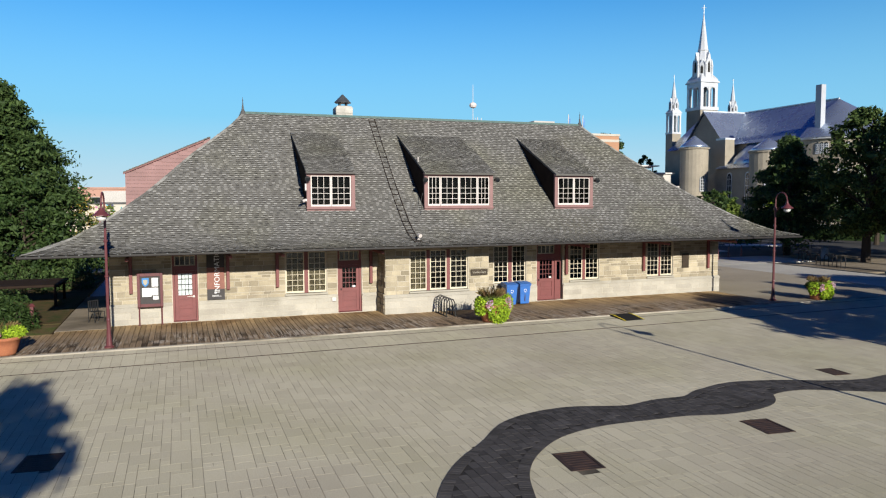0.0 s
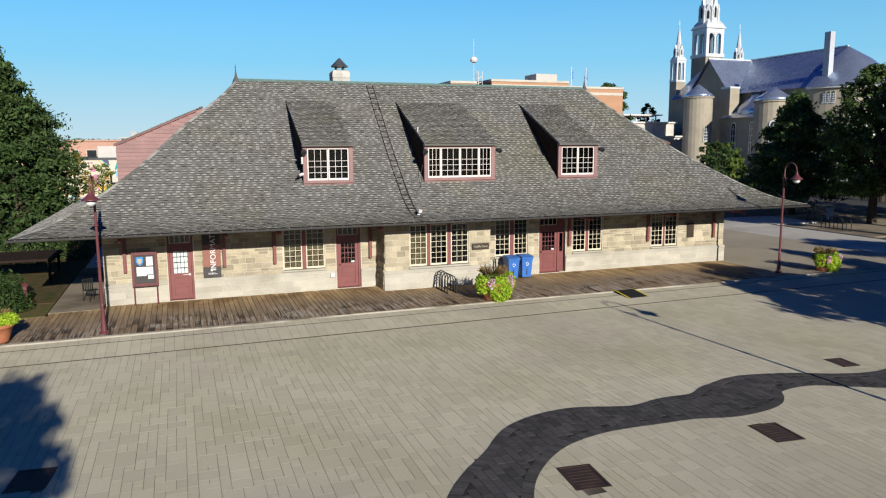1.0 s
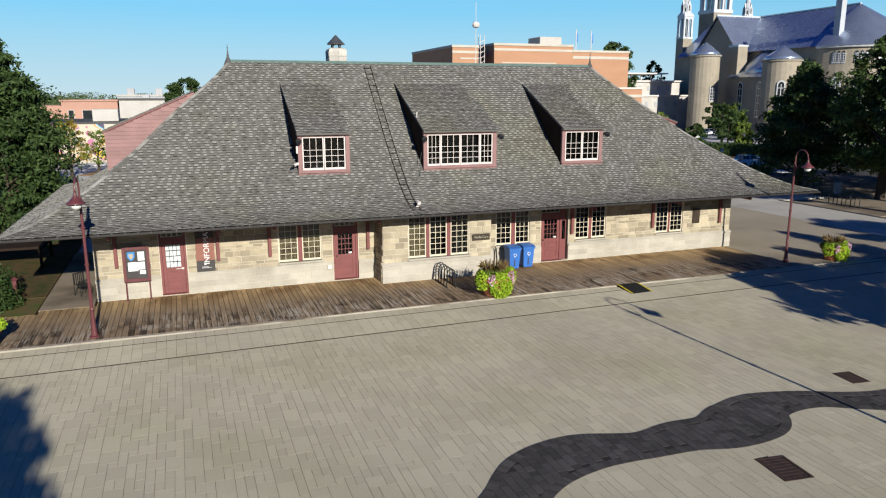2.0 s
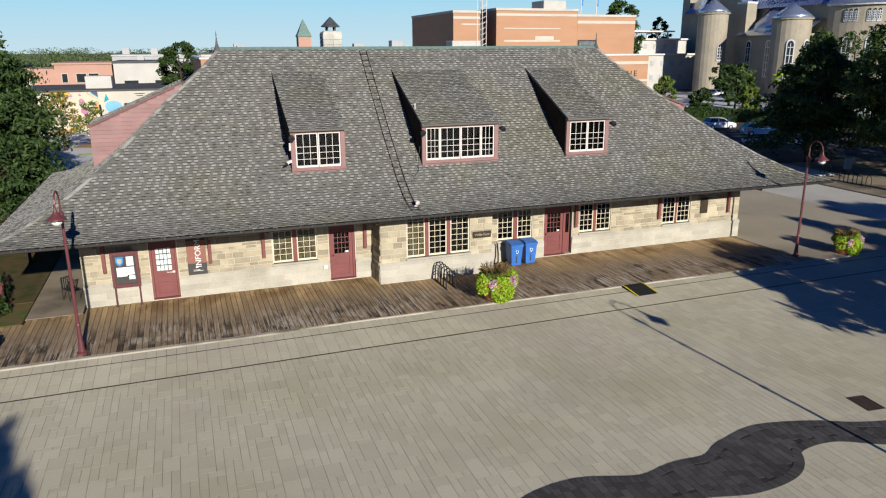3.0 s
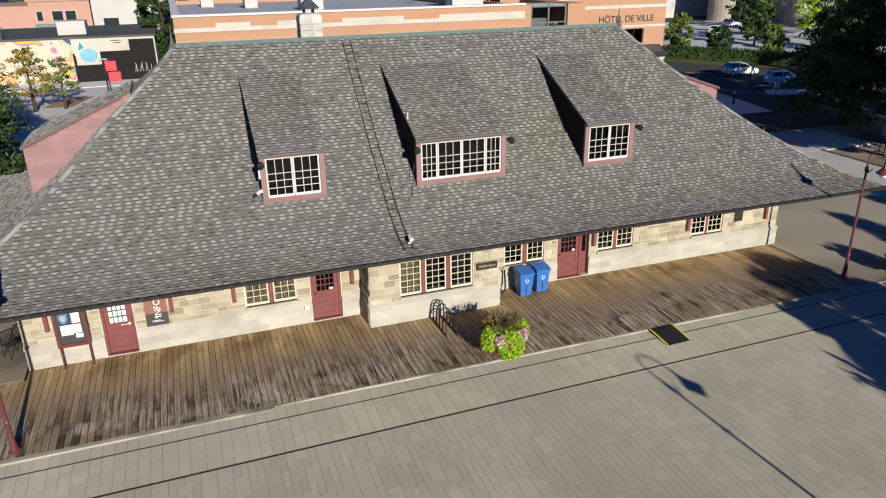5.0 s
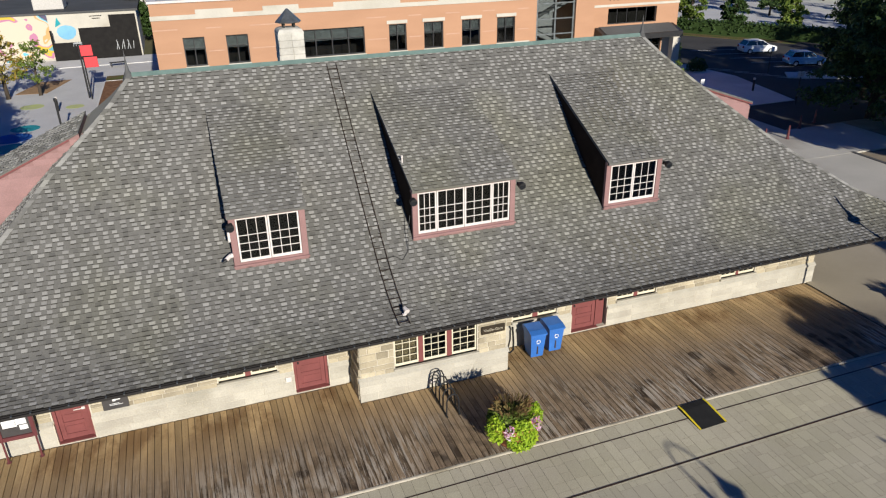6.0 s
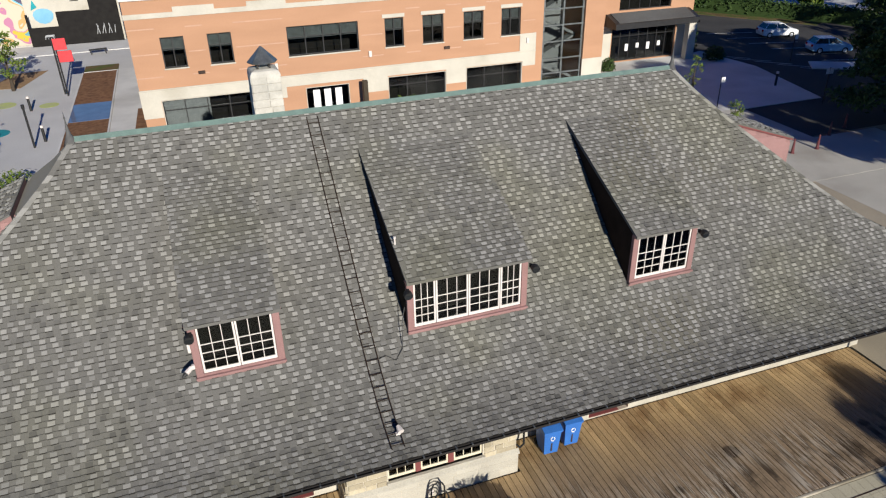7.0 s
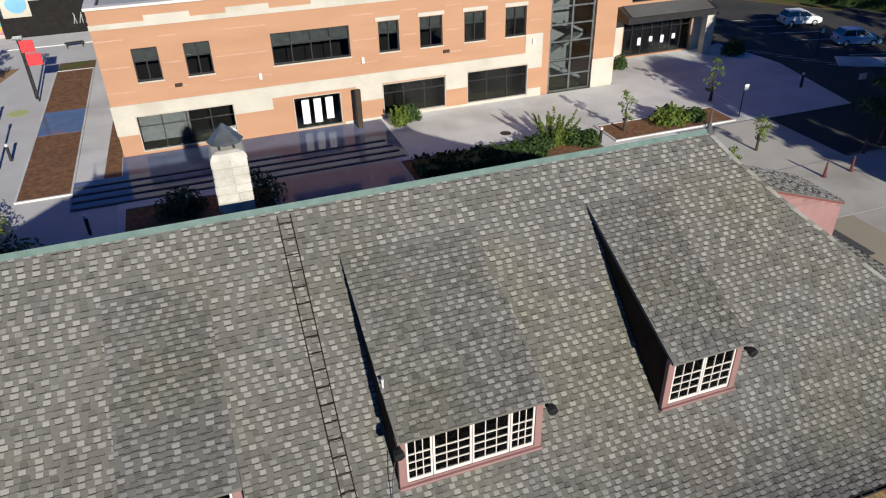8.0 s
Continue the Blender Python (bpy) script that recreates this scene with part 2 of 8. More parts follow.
SH_A, SH_B, SH_L = (0.144, 0.14, 0.131), (0.12, 0.117, 0.11), (0.236, 0.231, 0.218)
MOSS = (1.0, 1.0, 0.88)
M = dict(
    shingle=surf("asphalt_shingle", SH_A, SH_B, 0.6, 60, 0.9, bump=0.5, vary="object", amount=0.22, spots=SH_L, spot_share=0.72, grit=0.4, wash=MOSS),
    shingles=surf("asphalt_shingles", SH_A, SH_B, 0.6, 60, 0.9, bump=0.5, vary="island", amount=0.22, spots=SH_L, spot_share=0.72, grit=0.4, wash=MOSS),
    roofbase=surf("shingle_course", (0.143, 0.139, 0.13), (0.116, 0.113, 0.105), 0.5, 45, 0.95, bump=0.4, stain=(0.125, 0.117, 0.092), stain_at=0.64, grit=0.4, wash=MOSS),
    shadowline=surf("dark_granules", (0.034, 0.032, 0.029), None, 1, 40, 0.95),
    stone=surf("sandstone", (0.405, 0.353, 0.256), (0.305, 0.262, 0.186), 1.6, 25, 0.9, bump=0.8, speck=0.1, vary="object", amount=0.3, stain=(0.24, 0.21, 0.16)),
    stones=surf("sandstones", (0.405, 0.353, 0.256), (0.305, 0.262, 0.186), 1.6, 25, 0.9, bump=0.8, speck=0.1, vary="island", amount=0.3, stain=(0.24, 0.21, 0.16)),
    plinth=surf("limestone", (0.43, 0.405, 0.345), (0.355, 0.33, 0.28), 1.2, 25, 0.9, bump=0.4, speck=0.1, vary="object", amount=0.1, stain=(0.3, 0.28, 0.23)),
    plinths=surf("limestones", (0.43, 0.405, 0.345), (0.355, 0.33, 0.28), 1.2, 25, 0.9, bump=0.4, speck=0.1, vary="island", amount=0.1, stain=(0.3, 0.28, 0.23)),
    mortar=surf("mortar", (0.54, 0.49, 0.4), None, 2, 50, 0.95, bump=0.3),
    red=surf("oxblood_paint", (0.185, 0.052, 0.05), (0.145, 0.041, 0.039), 2, 40, 0.55, bump=0.08),
    pink=surf("faded_red_paint", (0.262, 0.145, 0.138), (0.215, 0.118, 0.112), 2, 30, 0.7, bump=0.1, vary="object", amount=0.07),
    cream=surf("cream_paint", (0.64, 0.575, 0.435), (0.56, 0.5, 0.375), 3, 40, 0.6, bump=0.05),
    white=surf("white_paint", (0.64, 0.59, 0.56), (0.55, 0.5, 0.47), 2, 40, 0.6, bump=0.05),
    brown=surf("dark_brown_wood", (0.04, 0.027, 0.02), (0.025, 0.017, 0.013), 2, 30, 0.85, bump=0.2, vary="island", amount=0.2),
    soffit=surf("dark_soffit_boards", (0.045, 0.03, 0.024), None, 2, 30, 0.75, bump=0.2),
    gutter=surf("dark_bronze_metal", (0.022, 0.019, 0.018), None, 2, 30, 0.6, 0.2, bump=0.05),
    copper=surf("green_copper", (0.14, 0.21, 0.185), (0.1, 0.155, 0.14), 3, 30, 0.7, 0.2, bump=0.1),
    zinc=surf("weathered_zinc", (0.2, 0.22, 0.23), (0.11, 0.12, 0.12), 4, 30, 0.45, 0.7, bump=0.1),
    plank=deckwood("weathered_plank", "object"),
    deckbase=surf("deck_joists", (0.03, 0.025, 0.02), None, 2, 20, 0.9),
    paver=surf("concrete_paver", (0.425, 0.392, 0.298), (0.38, 0.348, 0.262), 0.3, 40, 0.88, bump=0.25, wash=(0.95, 0.96, 0.9), vary="object", amount=0.065, stain=(0.335, 0.298, 0.238), stain_at=0.58, grit=0.15),
    pavers=surf("concrete_pavers", (0.425, 0.392, 0.298), (0.38, 0.348, 0.262), 0.3, 40, 0.88, bump=0.25, wash=(0.95, 0.96, 0.9), vary="island", amount=0.065, stain=(0.335, 0.298, 0.238), stain_at=0.58, grit=0.15),
    joint=surf("sand_joint", (0.035, 0.03, 0.024), (0.19, 0.165, 0.125), 1.3, 40, 0.95),
    darkpaver=surf("charcoal_pavers", (0.075, 0.07, 0.068), (0.055, 0.052, 0.05), 0.8, 40, 0.85, bump=0.25, vary="island", amount=0.25),
    darkjoint=surf("charcoal_joint", (0.04, 0.037, 0.035), None, 2, 40, 0.95),
    concrete=surf("concrete", (0.41, 0.37, 0.3), (0.31, 0.28, 0.225), 1.4, 30, 0.9, bump=0.5, stain=(0.14, 0.12, 0.085), stain_at=0.55),
    slab=surf("pale_concrete_slabs", (0.62, 0.612, 0.59), (0.53, 0.523, 0.505), 0.5, 30, 0.85, bump=0.15, speck=0.07, stain=(0.42, 0.41, 0.39), stain_at=0.58),
    apron=surf("tan_asphalt", (0.365, 0.32, 0.245), (0.31, 0.27, 0.205), 0.3, 50, 0.92, bump=0.3, stain=(0.16, 0.14, 0.115), stain_at=0.62),
    asphalt=surf("asphalt", (0.075, 0.073, 0.07), (0.055, 0.054, 0.053), 0.3, 50, 0.9, bump=0.3, stain=(0.09, 0.085, 0.08), stain_at=0.6),
    footway=surf("worn_grey_concrete", (0.47, 0.45, 0.4), (0.405, 0.388, 0.345), 0.4, 40, 0.9, bump=0.2, stain=(0.27, 0.245, 0.21), stain_at=0.6),
    greypave=surf("grey_street_paving", (0.53, 0.525, 0.51), (0.46, 0.455, 0.445), 0.3, 40, 0.9, bump=0.2),
    earth=surf("meadow_ground", (0.09, 0.1, 0.045), (0.13, 0.115, 0.07), 0.05, 3, 0.95),
    grass=surf("lawn", (0.075, 0.105, 0.027), (0.12, 0.115, 0.045), 2.2, 60, 0.95, bump=0.8, stain=(0.15, 0.095, 0.055), stain_at=0.5),
    tanearth=surf("bare_tan_earth", (0.34, 0.22, 0.12), (0.26, 0.17, 0.095), 1.5, 30, 0.95, bump=0.5),
    tealpaint=surf("teal_street_paint", (0.03, 0.3, 0.33), (0.025, 0.22, 0.26), 1.5, 20, 0.8, bump=0.1),
    bluepaint=surf("blue_street_paint", (0.03, 0.13, 0.42), (0.025, 0.1, 0.32), 1.5, 20, 0.8, bump=0.1),
    limepaint=surf("faded_lime_street_paint", (0.45, 0.5, 0.16), (0.38, 0.4, 0.25), 1.5, 20, 0.85, bump=0.1),
    skypaint=surf("light_blue_wall_paint", (0.2, 0.42, 0.58), (0.16, 0.36, 0.52), 1.5, 20, 0.8, bump=0.05),
    soil=surf("garden_soil", (0.13, 0.08, 0.045), (0.05, 0.065, 0.022), 1.8, 40, 0.95, bump=0.9),
    granite=surf("dark_granite_paving", (0.13, 0.155, 0.24), (0.1, 0.12, 0.185), 0.8, 30, 0.08, bump=0.0, gloss=0.12),
    palebrick=surf("pale_brick_course", (0.47, 0.3, 0.215), (0.42, 0.26, 0.185), 1.5, 16, 0.88, bump=0.1),
    mulch=surf("red_brown_mulch", (0.25, 0.135, 0.075), (0.13, 0.07, 0.042), 3.5, 30, 0.95, bump=1.0),
    rust=surf("rusted_iron", (0.075, 0.042, 0.03), (0.035, 0.024, 0.019), 4, 30, 0.75, 0.4, bump=0.3),
    black=surf("black_paint", (0.012, 0.012, 0.013), None, 3, 40, 0.62, bump=0.05),
    fenceblack=surf("black_stained_boards", (0.02, 0.019, 0.018), (0.014, 0.013, 0.013), 2, 20, 0.86, bump=0.2),
    rubber=surf("black_rubber", (0.025, 0.025, 0.025), None, 3, 60, 0.85, bump=0.2),
    yellow=surf("yellow_paint", (0.75, 0.6, 0.02), None, 3, 40, 0.6, bump=0.05),
    maroon=surf("maroon_lamp_paint", (0.125, 0.036, 0.04), (0.1, 0.029, 0.032), 3, 40, 0.4, bump=0.04),
    blue=surf("blue_plastic", (0.032, 0.145, 0.46), (0.027, 0.12, 0.39), 2, 30, 0.45, bump=0.04),
    binbrown=surf("dark_brown_plastic", (0.05, 0.03, 0.025), None, 2, 30, 0.5, bump=0.04),
    terracotta=surf("terracotta", (0.4, 0.16, 0.08), (0.32, 0.12, 0.065), 4, 30, 0.85, bump=0.2),
    bark=surf("bark", (0.07, 0.055, 0.042), (0.045, 0.036, 0.028), 3, 20, 0.95, bump=0.8, stretch=(1, 1, 0.3)),
    brickwall=surf("orange_brick", (0.415, 0.238, 0.148), (0.37, 0.21, 0.13), 0.5, 16, 0.88, bump=0.1, speck=0.05, stretch=(0.6, 0.6, 2.5)),
    creamstone=surf("cream_cast_stone", (0.5, 0.47, 0.405), (0.43, 0.405, 0.35), 0.7, 20, 0.88, bump=0.1, speck=0.06, stain=(0.34, 0.31, 0.25), stain_at=0.62),
    frame=surf("dark_window_frame", (0.03, 0.03, 0.032), None, 3, 30, 0.45, 0.3, bump=0.03),
    churchstone=surf("grey_church_stone", (0.34, 0.3, 0.235), (0.27, 0.24, 0.19), 0.4, 6, 0.9, bump=0.4),
    tin=surf("blue_grey_tin_roof", (0.42, 0.49, 0.62), (0.33, 0.4, 0.53), 0.1, 0.4, 0.28, 0.75, bump=0.0, speck=0.03),
    silver=surf("silver_paint", (0.6, 0.62, 0.64), (0.48, 0.5, 0.52), 0.4, 5, 0.45, 0.2, bump=0.05),
    # near-black colours that stand in for the shade inside rooms and niches
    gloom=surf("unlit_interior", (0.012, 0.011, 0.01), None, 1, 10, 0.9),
    dark=surf("unlit_hollow_shade", (0.03, 0.028, 0.026), None, 1, 10, 0.9),
    offwhite=surf("off_white_wall", (0.5, 0.48, 0.45), (0.42, 0.4, 0.37), 0.4, 8, 0.9, bump=0.1),
    greywall=surf("grey_metal_wall", (0.38, 0.39, 0.4), (0.33, 0.34, 0.35), 0.3, 6, 0.8, bump=0.1),
    flue=surf("dull_flue_metal", (0.42, 0.44, 0.48), (0.37, 0.39, 0.42), 0.5, 8, 0.7, bump=0.05),
    pinkbrick=surf("salmon_brick", (0.45, 0.27, 0.21), (0.4, 0.235, 0.18), 0.5, 10, 0.9, bump=0.15),
    tarroof=surf("grey_roof_membrane", (0.1, 0.1, 0.1), (0.075, 0.075, 0.075), 0.3, 10, 0.9),
    carwhite=surf("white_car_paint", (0.8, 0.8, 0.8), (0.76, 0.76, 0.76), 1, 5, 0.2, bump=0),
    carblue=surf("light_blue_car_paint", (0.25, 0.5, 0.72), (0.23, 0.46, 0.68), 1, 5, 0.2, bump=0),
    carglass=surf("car_glass", (0.015, 0.017, 0.02), None, 1, 5, 0.06, bump=0),
    lens=surf("lamp_lens", (0.75, 0.75, 0.72), None, 1, 5, 0.2, bump=0),
    tail=surf("red_lens", (0.5, 0.02, 0.02), None, 1, 5, 0.2, bump=0),
    signred=surf("red_sign", (0.6, 0.03, 0.04), None, 1, 10, 0.5, bump=0),
    bannerred=surf("banner_red", (0.26, 0.11, 0.08), (0.2, 0.08, 0.06), 2, 20, 0.7, bump=0.03),
    bannerdark=surf("banner_charcoal", (0.05, 0.045, 0.045), None, 2, 20, 0.7, bump=0.03),
    limewash=surf("limewashed_stone", (0.52, 0.5, 0.45), (0.4, 0.38, 0.34), 2.5, 20, 0.9, bump=0.4, speck=0.07, vary="object", amount=0.1, stain=(0.3, 0.29, 0.26), stain_at=0.62),
    curtain=surf("faded_tan_curtain", (0.42, 0.33, 0.2), (0.1, 0.075, 0.045), 5, 30, 0.9, bump=0.2, stretch=(1.6, 1, 0.8)),
    weathered=surf("weathered_path", (0.3, 0.25, 0.185), (0.23, 0.19, 0.14), 0.9, 30, 0.92, bump=0.5, stain=(0.09, 0.075, 0.055), stain_at=0.55),
    paper=surf("white_paper", (0.8, 0.8, 0.8), None, 3, 20, 0.7, bump=0),
    badge=surf("blue_badge", (0.03, 0.2, 0.5), None, 3, 20, 0.5, bump=0),
    bronze=surf("bronze_plaque", (0.06, 0.045, 0.03), None, 4, 30, 0.5, 0.5, bump=0.1),
    gilt=surf("pale_lettering", (0.42, 0.38, 0.3), None, 4, 30, 0.5, bump=0),
    whiteline=surf("road_paint", (0.6, 0.6, 0.58), (0.4, 0.4, 0.39), 3, 20, 0.8, bump=0.05),
    mural=mural("mural_paint"),
    clearglass=glass("clear_glass"),
    glass=glass("window_glass", (0.55, 0.58, 0.58)),
    darkglass=surf("tinted_glass", (0.02, 0.024, 0.026), (0.03, 0.034, 0.036), 0.5, 2, 0.05, bump=0),
    leaf=leafy("tree_leaves", (0.018, 0.04, 0.01), (0.05, 0.085, 0.022)),
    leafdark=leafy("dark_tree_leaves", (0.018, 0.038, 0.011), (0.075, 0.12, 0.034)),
    leafmid=leafy("sunlit_tree_leaves", (0.026, 0.05, 0.013), (0.1, 0.15, 0.042)),
    leaflight=leafy("fresh_tree_leaves", (0.07, 0.12, 0.02), (0.15, 0.19, 0.035)),
    leafgold=leafy("yellowing_leaves", (0.12, 0.13, 0.02), (0.3, 0.2, 0.03)),
    lime=leafy("lime_foliage", (0.17, 0.3, 0.018), (0.38, 0.5, 0.035)),
    flower=leafy("flowers", (0.7, 0.65, 0.68), (0.55, 0.12, 0.3), (0.75, 0.7, 0.72)),
    plume=leafy("dark_red_grass", (0.1, 0.05, 0.025), (0.2, 0.16, 0.06)),
    far=leafy("far_foliage", (0.05, 0.085, 0.035), (0.12, 0.15, 0.06)),
)

# ---- building blocks ----


class Shape:
    """Collects faces; ob() makes one mesh object of them."""

    def __init__(self):
        self.v, self.f = [], []

    def add(self, verts, faces):
        k = len(self.v)
        self.v += [tuple(p) for p in verts]
        self.f += [tuple(k + i for i in q) for q in faces]
        return self

    def box(self, x0, x1, y0, y1, z0, z1, c=0.0):
        if not c:
            return self.add([(x, y, z) for z in (z0, z1) for y in (y0, y1) for x in (x0, x1)],
                            [(0, 2, 3, 1), (4, 5, 7, 6), (0, 1, 5, 4), (2, 6, 7, 3), (0, 4, 6, 2), (1, 3, 7, 5)])
        # chamfered edges
        bm = bmesh.new()
        for z in (z0, z1):
            for y in (y0, y1):
                for x in (x0, x1):
                    bm.verts.new((x, y, z))
        bm.verts.ensure_lookup_table()
        for q in ((0, 2, 3, 1), (4, 5, 7, 6), (0, 1, 5, 4), (2, 6, 7, 3), (0, 4, 6, 2), (1, 3, 7, 5)):
            bm.faces.new([bm.verts[i] for i in q])
        bmesh.ops.bevel(bm, geom=bm.edges[:], offset=c, segments=1, affect="EDGES")
        bm.verts.index_update()
        self.add([v.co for v in bm.verts], [[v.index for v in f.verts] for f in bm.faces])
        bm.free()
        return self

    def ring(self, x0, x1, y0, y1, z0, z1, w):
        """A rectangular frame of bars w wide, standing in the xz plane."""
        o = [(x0, z0), (x1, z0), (x1, z1), (x0, z1)]
        i = [(x0 + w, z0 + w), (x1 - w, z0 + w), (x1 - w, z1 - w), (x0 + w, z1 - w)]
        v = [(x, y, z) for y in (y0, y1) for x, z in o + i]
        f = []
        for k in range(4):
            j = (k + 1) % 4
            f += [(k, j, 4 + j, 4 + k), (8 + j, 8 + k, 12 + k, 12 + j), (k, 8 + k, 8 + j, j), (4 + j, 12 + j, 12 + k, 4 + k)]
        return self.add(v, f)

    def prism(self, outline, axis, a, b):
        """An outline of 2D points drawn out along an axis from a to b."""
        put = {"x": lambda p, h: (h, p[0], p[1]), "y": lambda p, h: (p[0], h, p[1]), "z": lambda p, h: (p[0], p[1], h)}[axis]
        n = len(outline)
        return self.add([put(p, a) for p in outline] + [put(p, b) for p in outline],
                        [tuple(range(n)), tuple(range(2 * n - 1, n - 1, -1))] + [(i, n + i, n + (i + 1) % n, (i + 1) % n) for i in range(n)])

    def tube(self, path, radii, seg=8, caps=True):
        """A round bar along a path of points."""
        path = [Vector(p) for p in path]
        if isinstance(radii, (int, float)):
            radii = [radii] * len(path)
        k = len(self.v)
        for i, p in enumerate(path):
            d = (path[min(i + 1, len(path) - 1)] - path[max(i - 1, 0)]).normalized()
            u = d.orthogonal().normalized() if i == 0 else (u - d * u.dot(d)).normalized()
            w = d.cross(u)
            for s in range(seg):
                a = 2 * math.pi * s / seg
                self.v.append(tuple(p + (u * math.cos(a) + w * math.sin(a)) * radii[i]))
        for i in range(len(path) - 1):
            for s in range(seg):
                a, b = k + i * seg + s, k + i * seg + (s + 1) % seg
                self.f.append((a, b, b + seg, a + seg))
        if caps:
            self.f.append(tuple(k + s for s in range(seg - 1, -1, -1)))
            self.f.append(tuple(k + (len(path) - 1) * seg + s for s in range(seg)))
        return self

    def turned(self, x, y, rings, seg=16, arc=(0, 360)):
        """A turned body: rings of (z, radius) about an upright axis."""
        full = arc[1] - arc[0] >= 360
        n = seg if full else seg + 1
        k = len(self.v)
        for z, r in rings:
            for s in range(n):
                a = radians(arc[0] + (arc[1] - arc[0]) * s / seg)
                self.v.append((x + r * math.cos(a), y + r * math.sin(a), z))
        for i in range(len(rings) - 1):
            for s in range(seg):
                a, b = k + i * n + s, k + i * n + (s + 1) % n
                self.f.append((a, b, b + n, a + n))
        if full:
            self.f.append(tuple(k + s for s in range(n - 1, -1, -1)))
            self.f.append(tuple(k + (len(rings) - 1) * n + s for s in range(n)))
        return self

    def mesh(self, name, material, smooth=False):
        me = bpy.data.meshes.new(name)
        me.from_pydata(self.v, [], self.f)
        me.materials.append(M[material])
        if smooth:
            me.polygons.foreach_set("use_smooth", [True] * len(me.polygons))
        me.update()
        return me

    def ob(self, name, material, parent=None, label="", smooth=False):
        o = new(name, self.mesh(name, material, smooth))
        if parent:
            o.parent = parent
        if label:
            o["label"] = label
        return o


def thing(name, label, category, group="", kind="", at=None):
    """An Empty that parents the parts of one thing."""
    o = new(name)
    o.empty_display_size = 0.2
    if at:
        o.matrix_world = at if isinstance(at, Matrix) else Matrix.Translation(at)
    return tagged(o, label, category, group, kind)


def letters(text, size, m, material, parent, name="lettering", align="CENTER"):
    cu = bpy.data.curves.new(name, "FONT")
    cu.body, cu.size, cu.align_x, cu.align_y, cu.extrude = text, size, align, "CENTER", 0.004
    tmp = bpy.data.objects.new(name, cu)
    scene.collection.objects.link(tmp)
    bpy.context.view_layer.update()
    me = bpy.data.meshes.new_from_object(tmp.evaluated_get(bpy.context.evaluated_depsgraph_get()))
    bpy.data.objects.remove(tmp)
    me.materials.clear()
    me.materials.append(M[material])
    o = new(name, me)
    o.parent, o.matrix_basis = parent, m
    return o


def cut(x0, x1, holes):
    """The stretches of x0..x1 that the holes leave."""
    runs, x = [], x0
    for a, b in sorted(holes):
        if b <= x or a >= x1:
            continue
        if a > x:
            runs.append((x, a))
        x = max(x, b)
    if x < x1:
        runs.append((x, x1))
    return runs


def wall_with_holes(s, x0, x1, z0, z1, y0, y1, holes):
    """An upright wall along x with rectangular openings (x0, x1, z0, z1) through it."""
    zs = sorted({z0, z1, *(h for o in holes for h in o[2:] if z0 < h < z1)})
    for a, b in zip(zs, zs[1:]):
        mid = (a + b) / 2
        for p, q in cut(x0, x1, [o[:2] for o in holes if o[2] < mid < o[3]]):
            s.box(p, q, y0, y1, a, b)
    return s


def courses(x0, x1, z0, z1, holes, rnd, hs, ws, gap=0.01):
    """Rectangles (x0, x1, z0, z1) of coursed stones that leave the openings free."""
    out, z = [], z0
    while z < z1 - 0.05:
        hgt = rnd.choice(hs)
        if z + hgt > z1 - 0.09:
            hgt = z1 - z
        for a, b in cut(x0, x1, [o[:2] for o in holes if o[2] < z + hgt - 0.02 and o[3] > z + 0.02]):
            x = a
            while x < b - 0.03:
                w = rnd.uniform(*ws)
                if b - x - w < ws[0] * 0.6:
                    w = b - x
                out.append((x + gap / 2, x + w - gap / 2, z + gap / 2, z + hgt - gap / 2))
                x += w
        z += hgt
    return out


def block_shape(inset=0.06):
    """A unit block, 1 x 1 x 1 from the origin's corner, its outer face (-y) drawn in a little."""
    s = Shape()
    i = inset
    s.add([(0, 0, 0), (1, 0, 0), (1, 0, 1), (0, 0, 1), (i, -1, i), (1 - i, -1, i), (1 - i, -1, 1 - i), (i, -1, 1 - i)],
          [(4, 5, 6, 7), (0, 1, 5, 4), (1, 2, 6, 5), (2, 3, 7, 6), (3, 0, 4, 7)])
    return s


def lay(rects, y, proud, parent, single, joined, name, pick, rnd, inset=0.03):
    """Lays stones on a wall facing -y: those that pick() takes as parts of their own, the rest joined."""
    shared = block_shape(inset).mesh(name, single)
    rest = Shape()
    unit = block_shape(inset)
    n = 0
    for a, b, c, d in rects:
        p = proud * rnd.uniform(0.6, 1.5)
        if pick(a, c) and n < 300:
            o = new(name, shared)
            o.parent = parent
            o.matrix_basis = Matrix.Translation((a, y, c)) @ Matrix.Diagonal((b - a, p, d - c, 1))
            n += 1
        else:
            rest.add([(a + u * (b - a), y + v * p, c + w * (d - c)) for u, v, w in unit.v], unit.f)
    if rest.v:
        o = rest.ob(name + "_field", joined, parent)
        o["kind"] = "stuff"


def leaves(count, centre_of, size, rnd, flat=0.6):
    """Many small leaf faces round the points that centre_of() gives."""
    s = Shape()
    for _ in range(count):
        c, out = centre_of()
        n = Vector((rnd.gauss(0, 1), rnd.gauss(0, 1), rnd.gauss(0, 1) + flat)) + out * 0.8
        n.normalize()
        u = n.orthogonal().normalized()
        u.rotate(Matrix.Rotation(rnd.uniform(0, 6.28), 3, n))
        w = n.cross(u)
        k = size * rnd.uniform(0.6, 1.3)
        s.add([c - u * k, c - w * k * 0.42 + n * k * 0.1, c + u * k, c + w * k * 0.42 + n * k * 0.1], [(0, 1, 2, 3)])
    return s


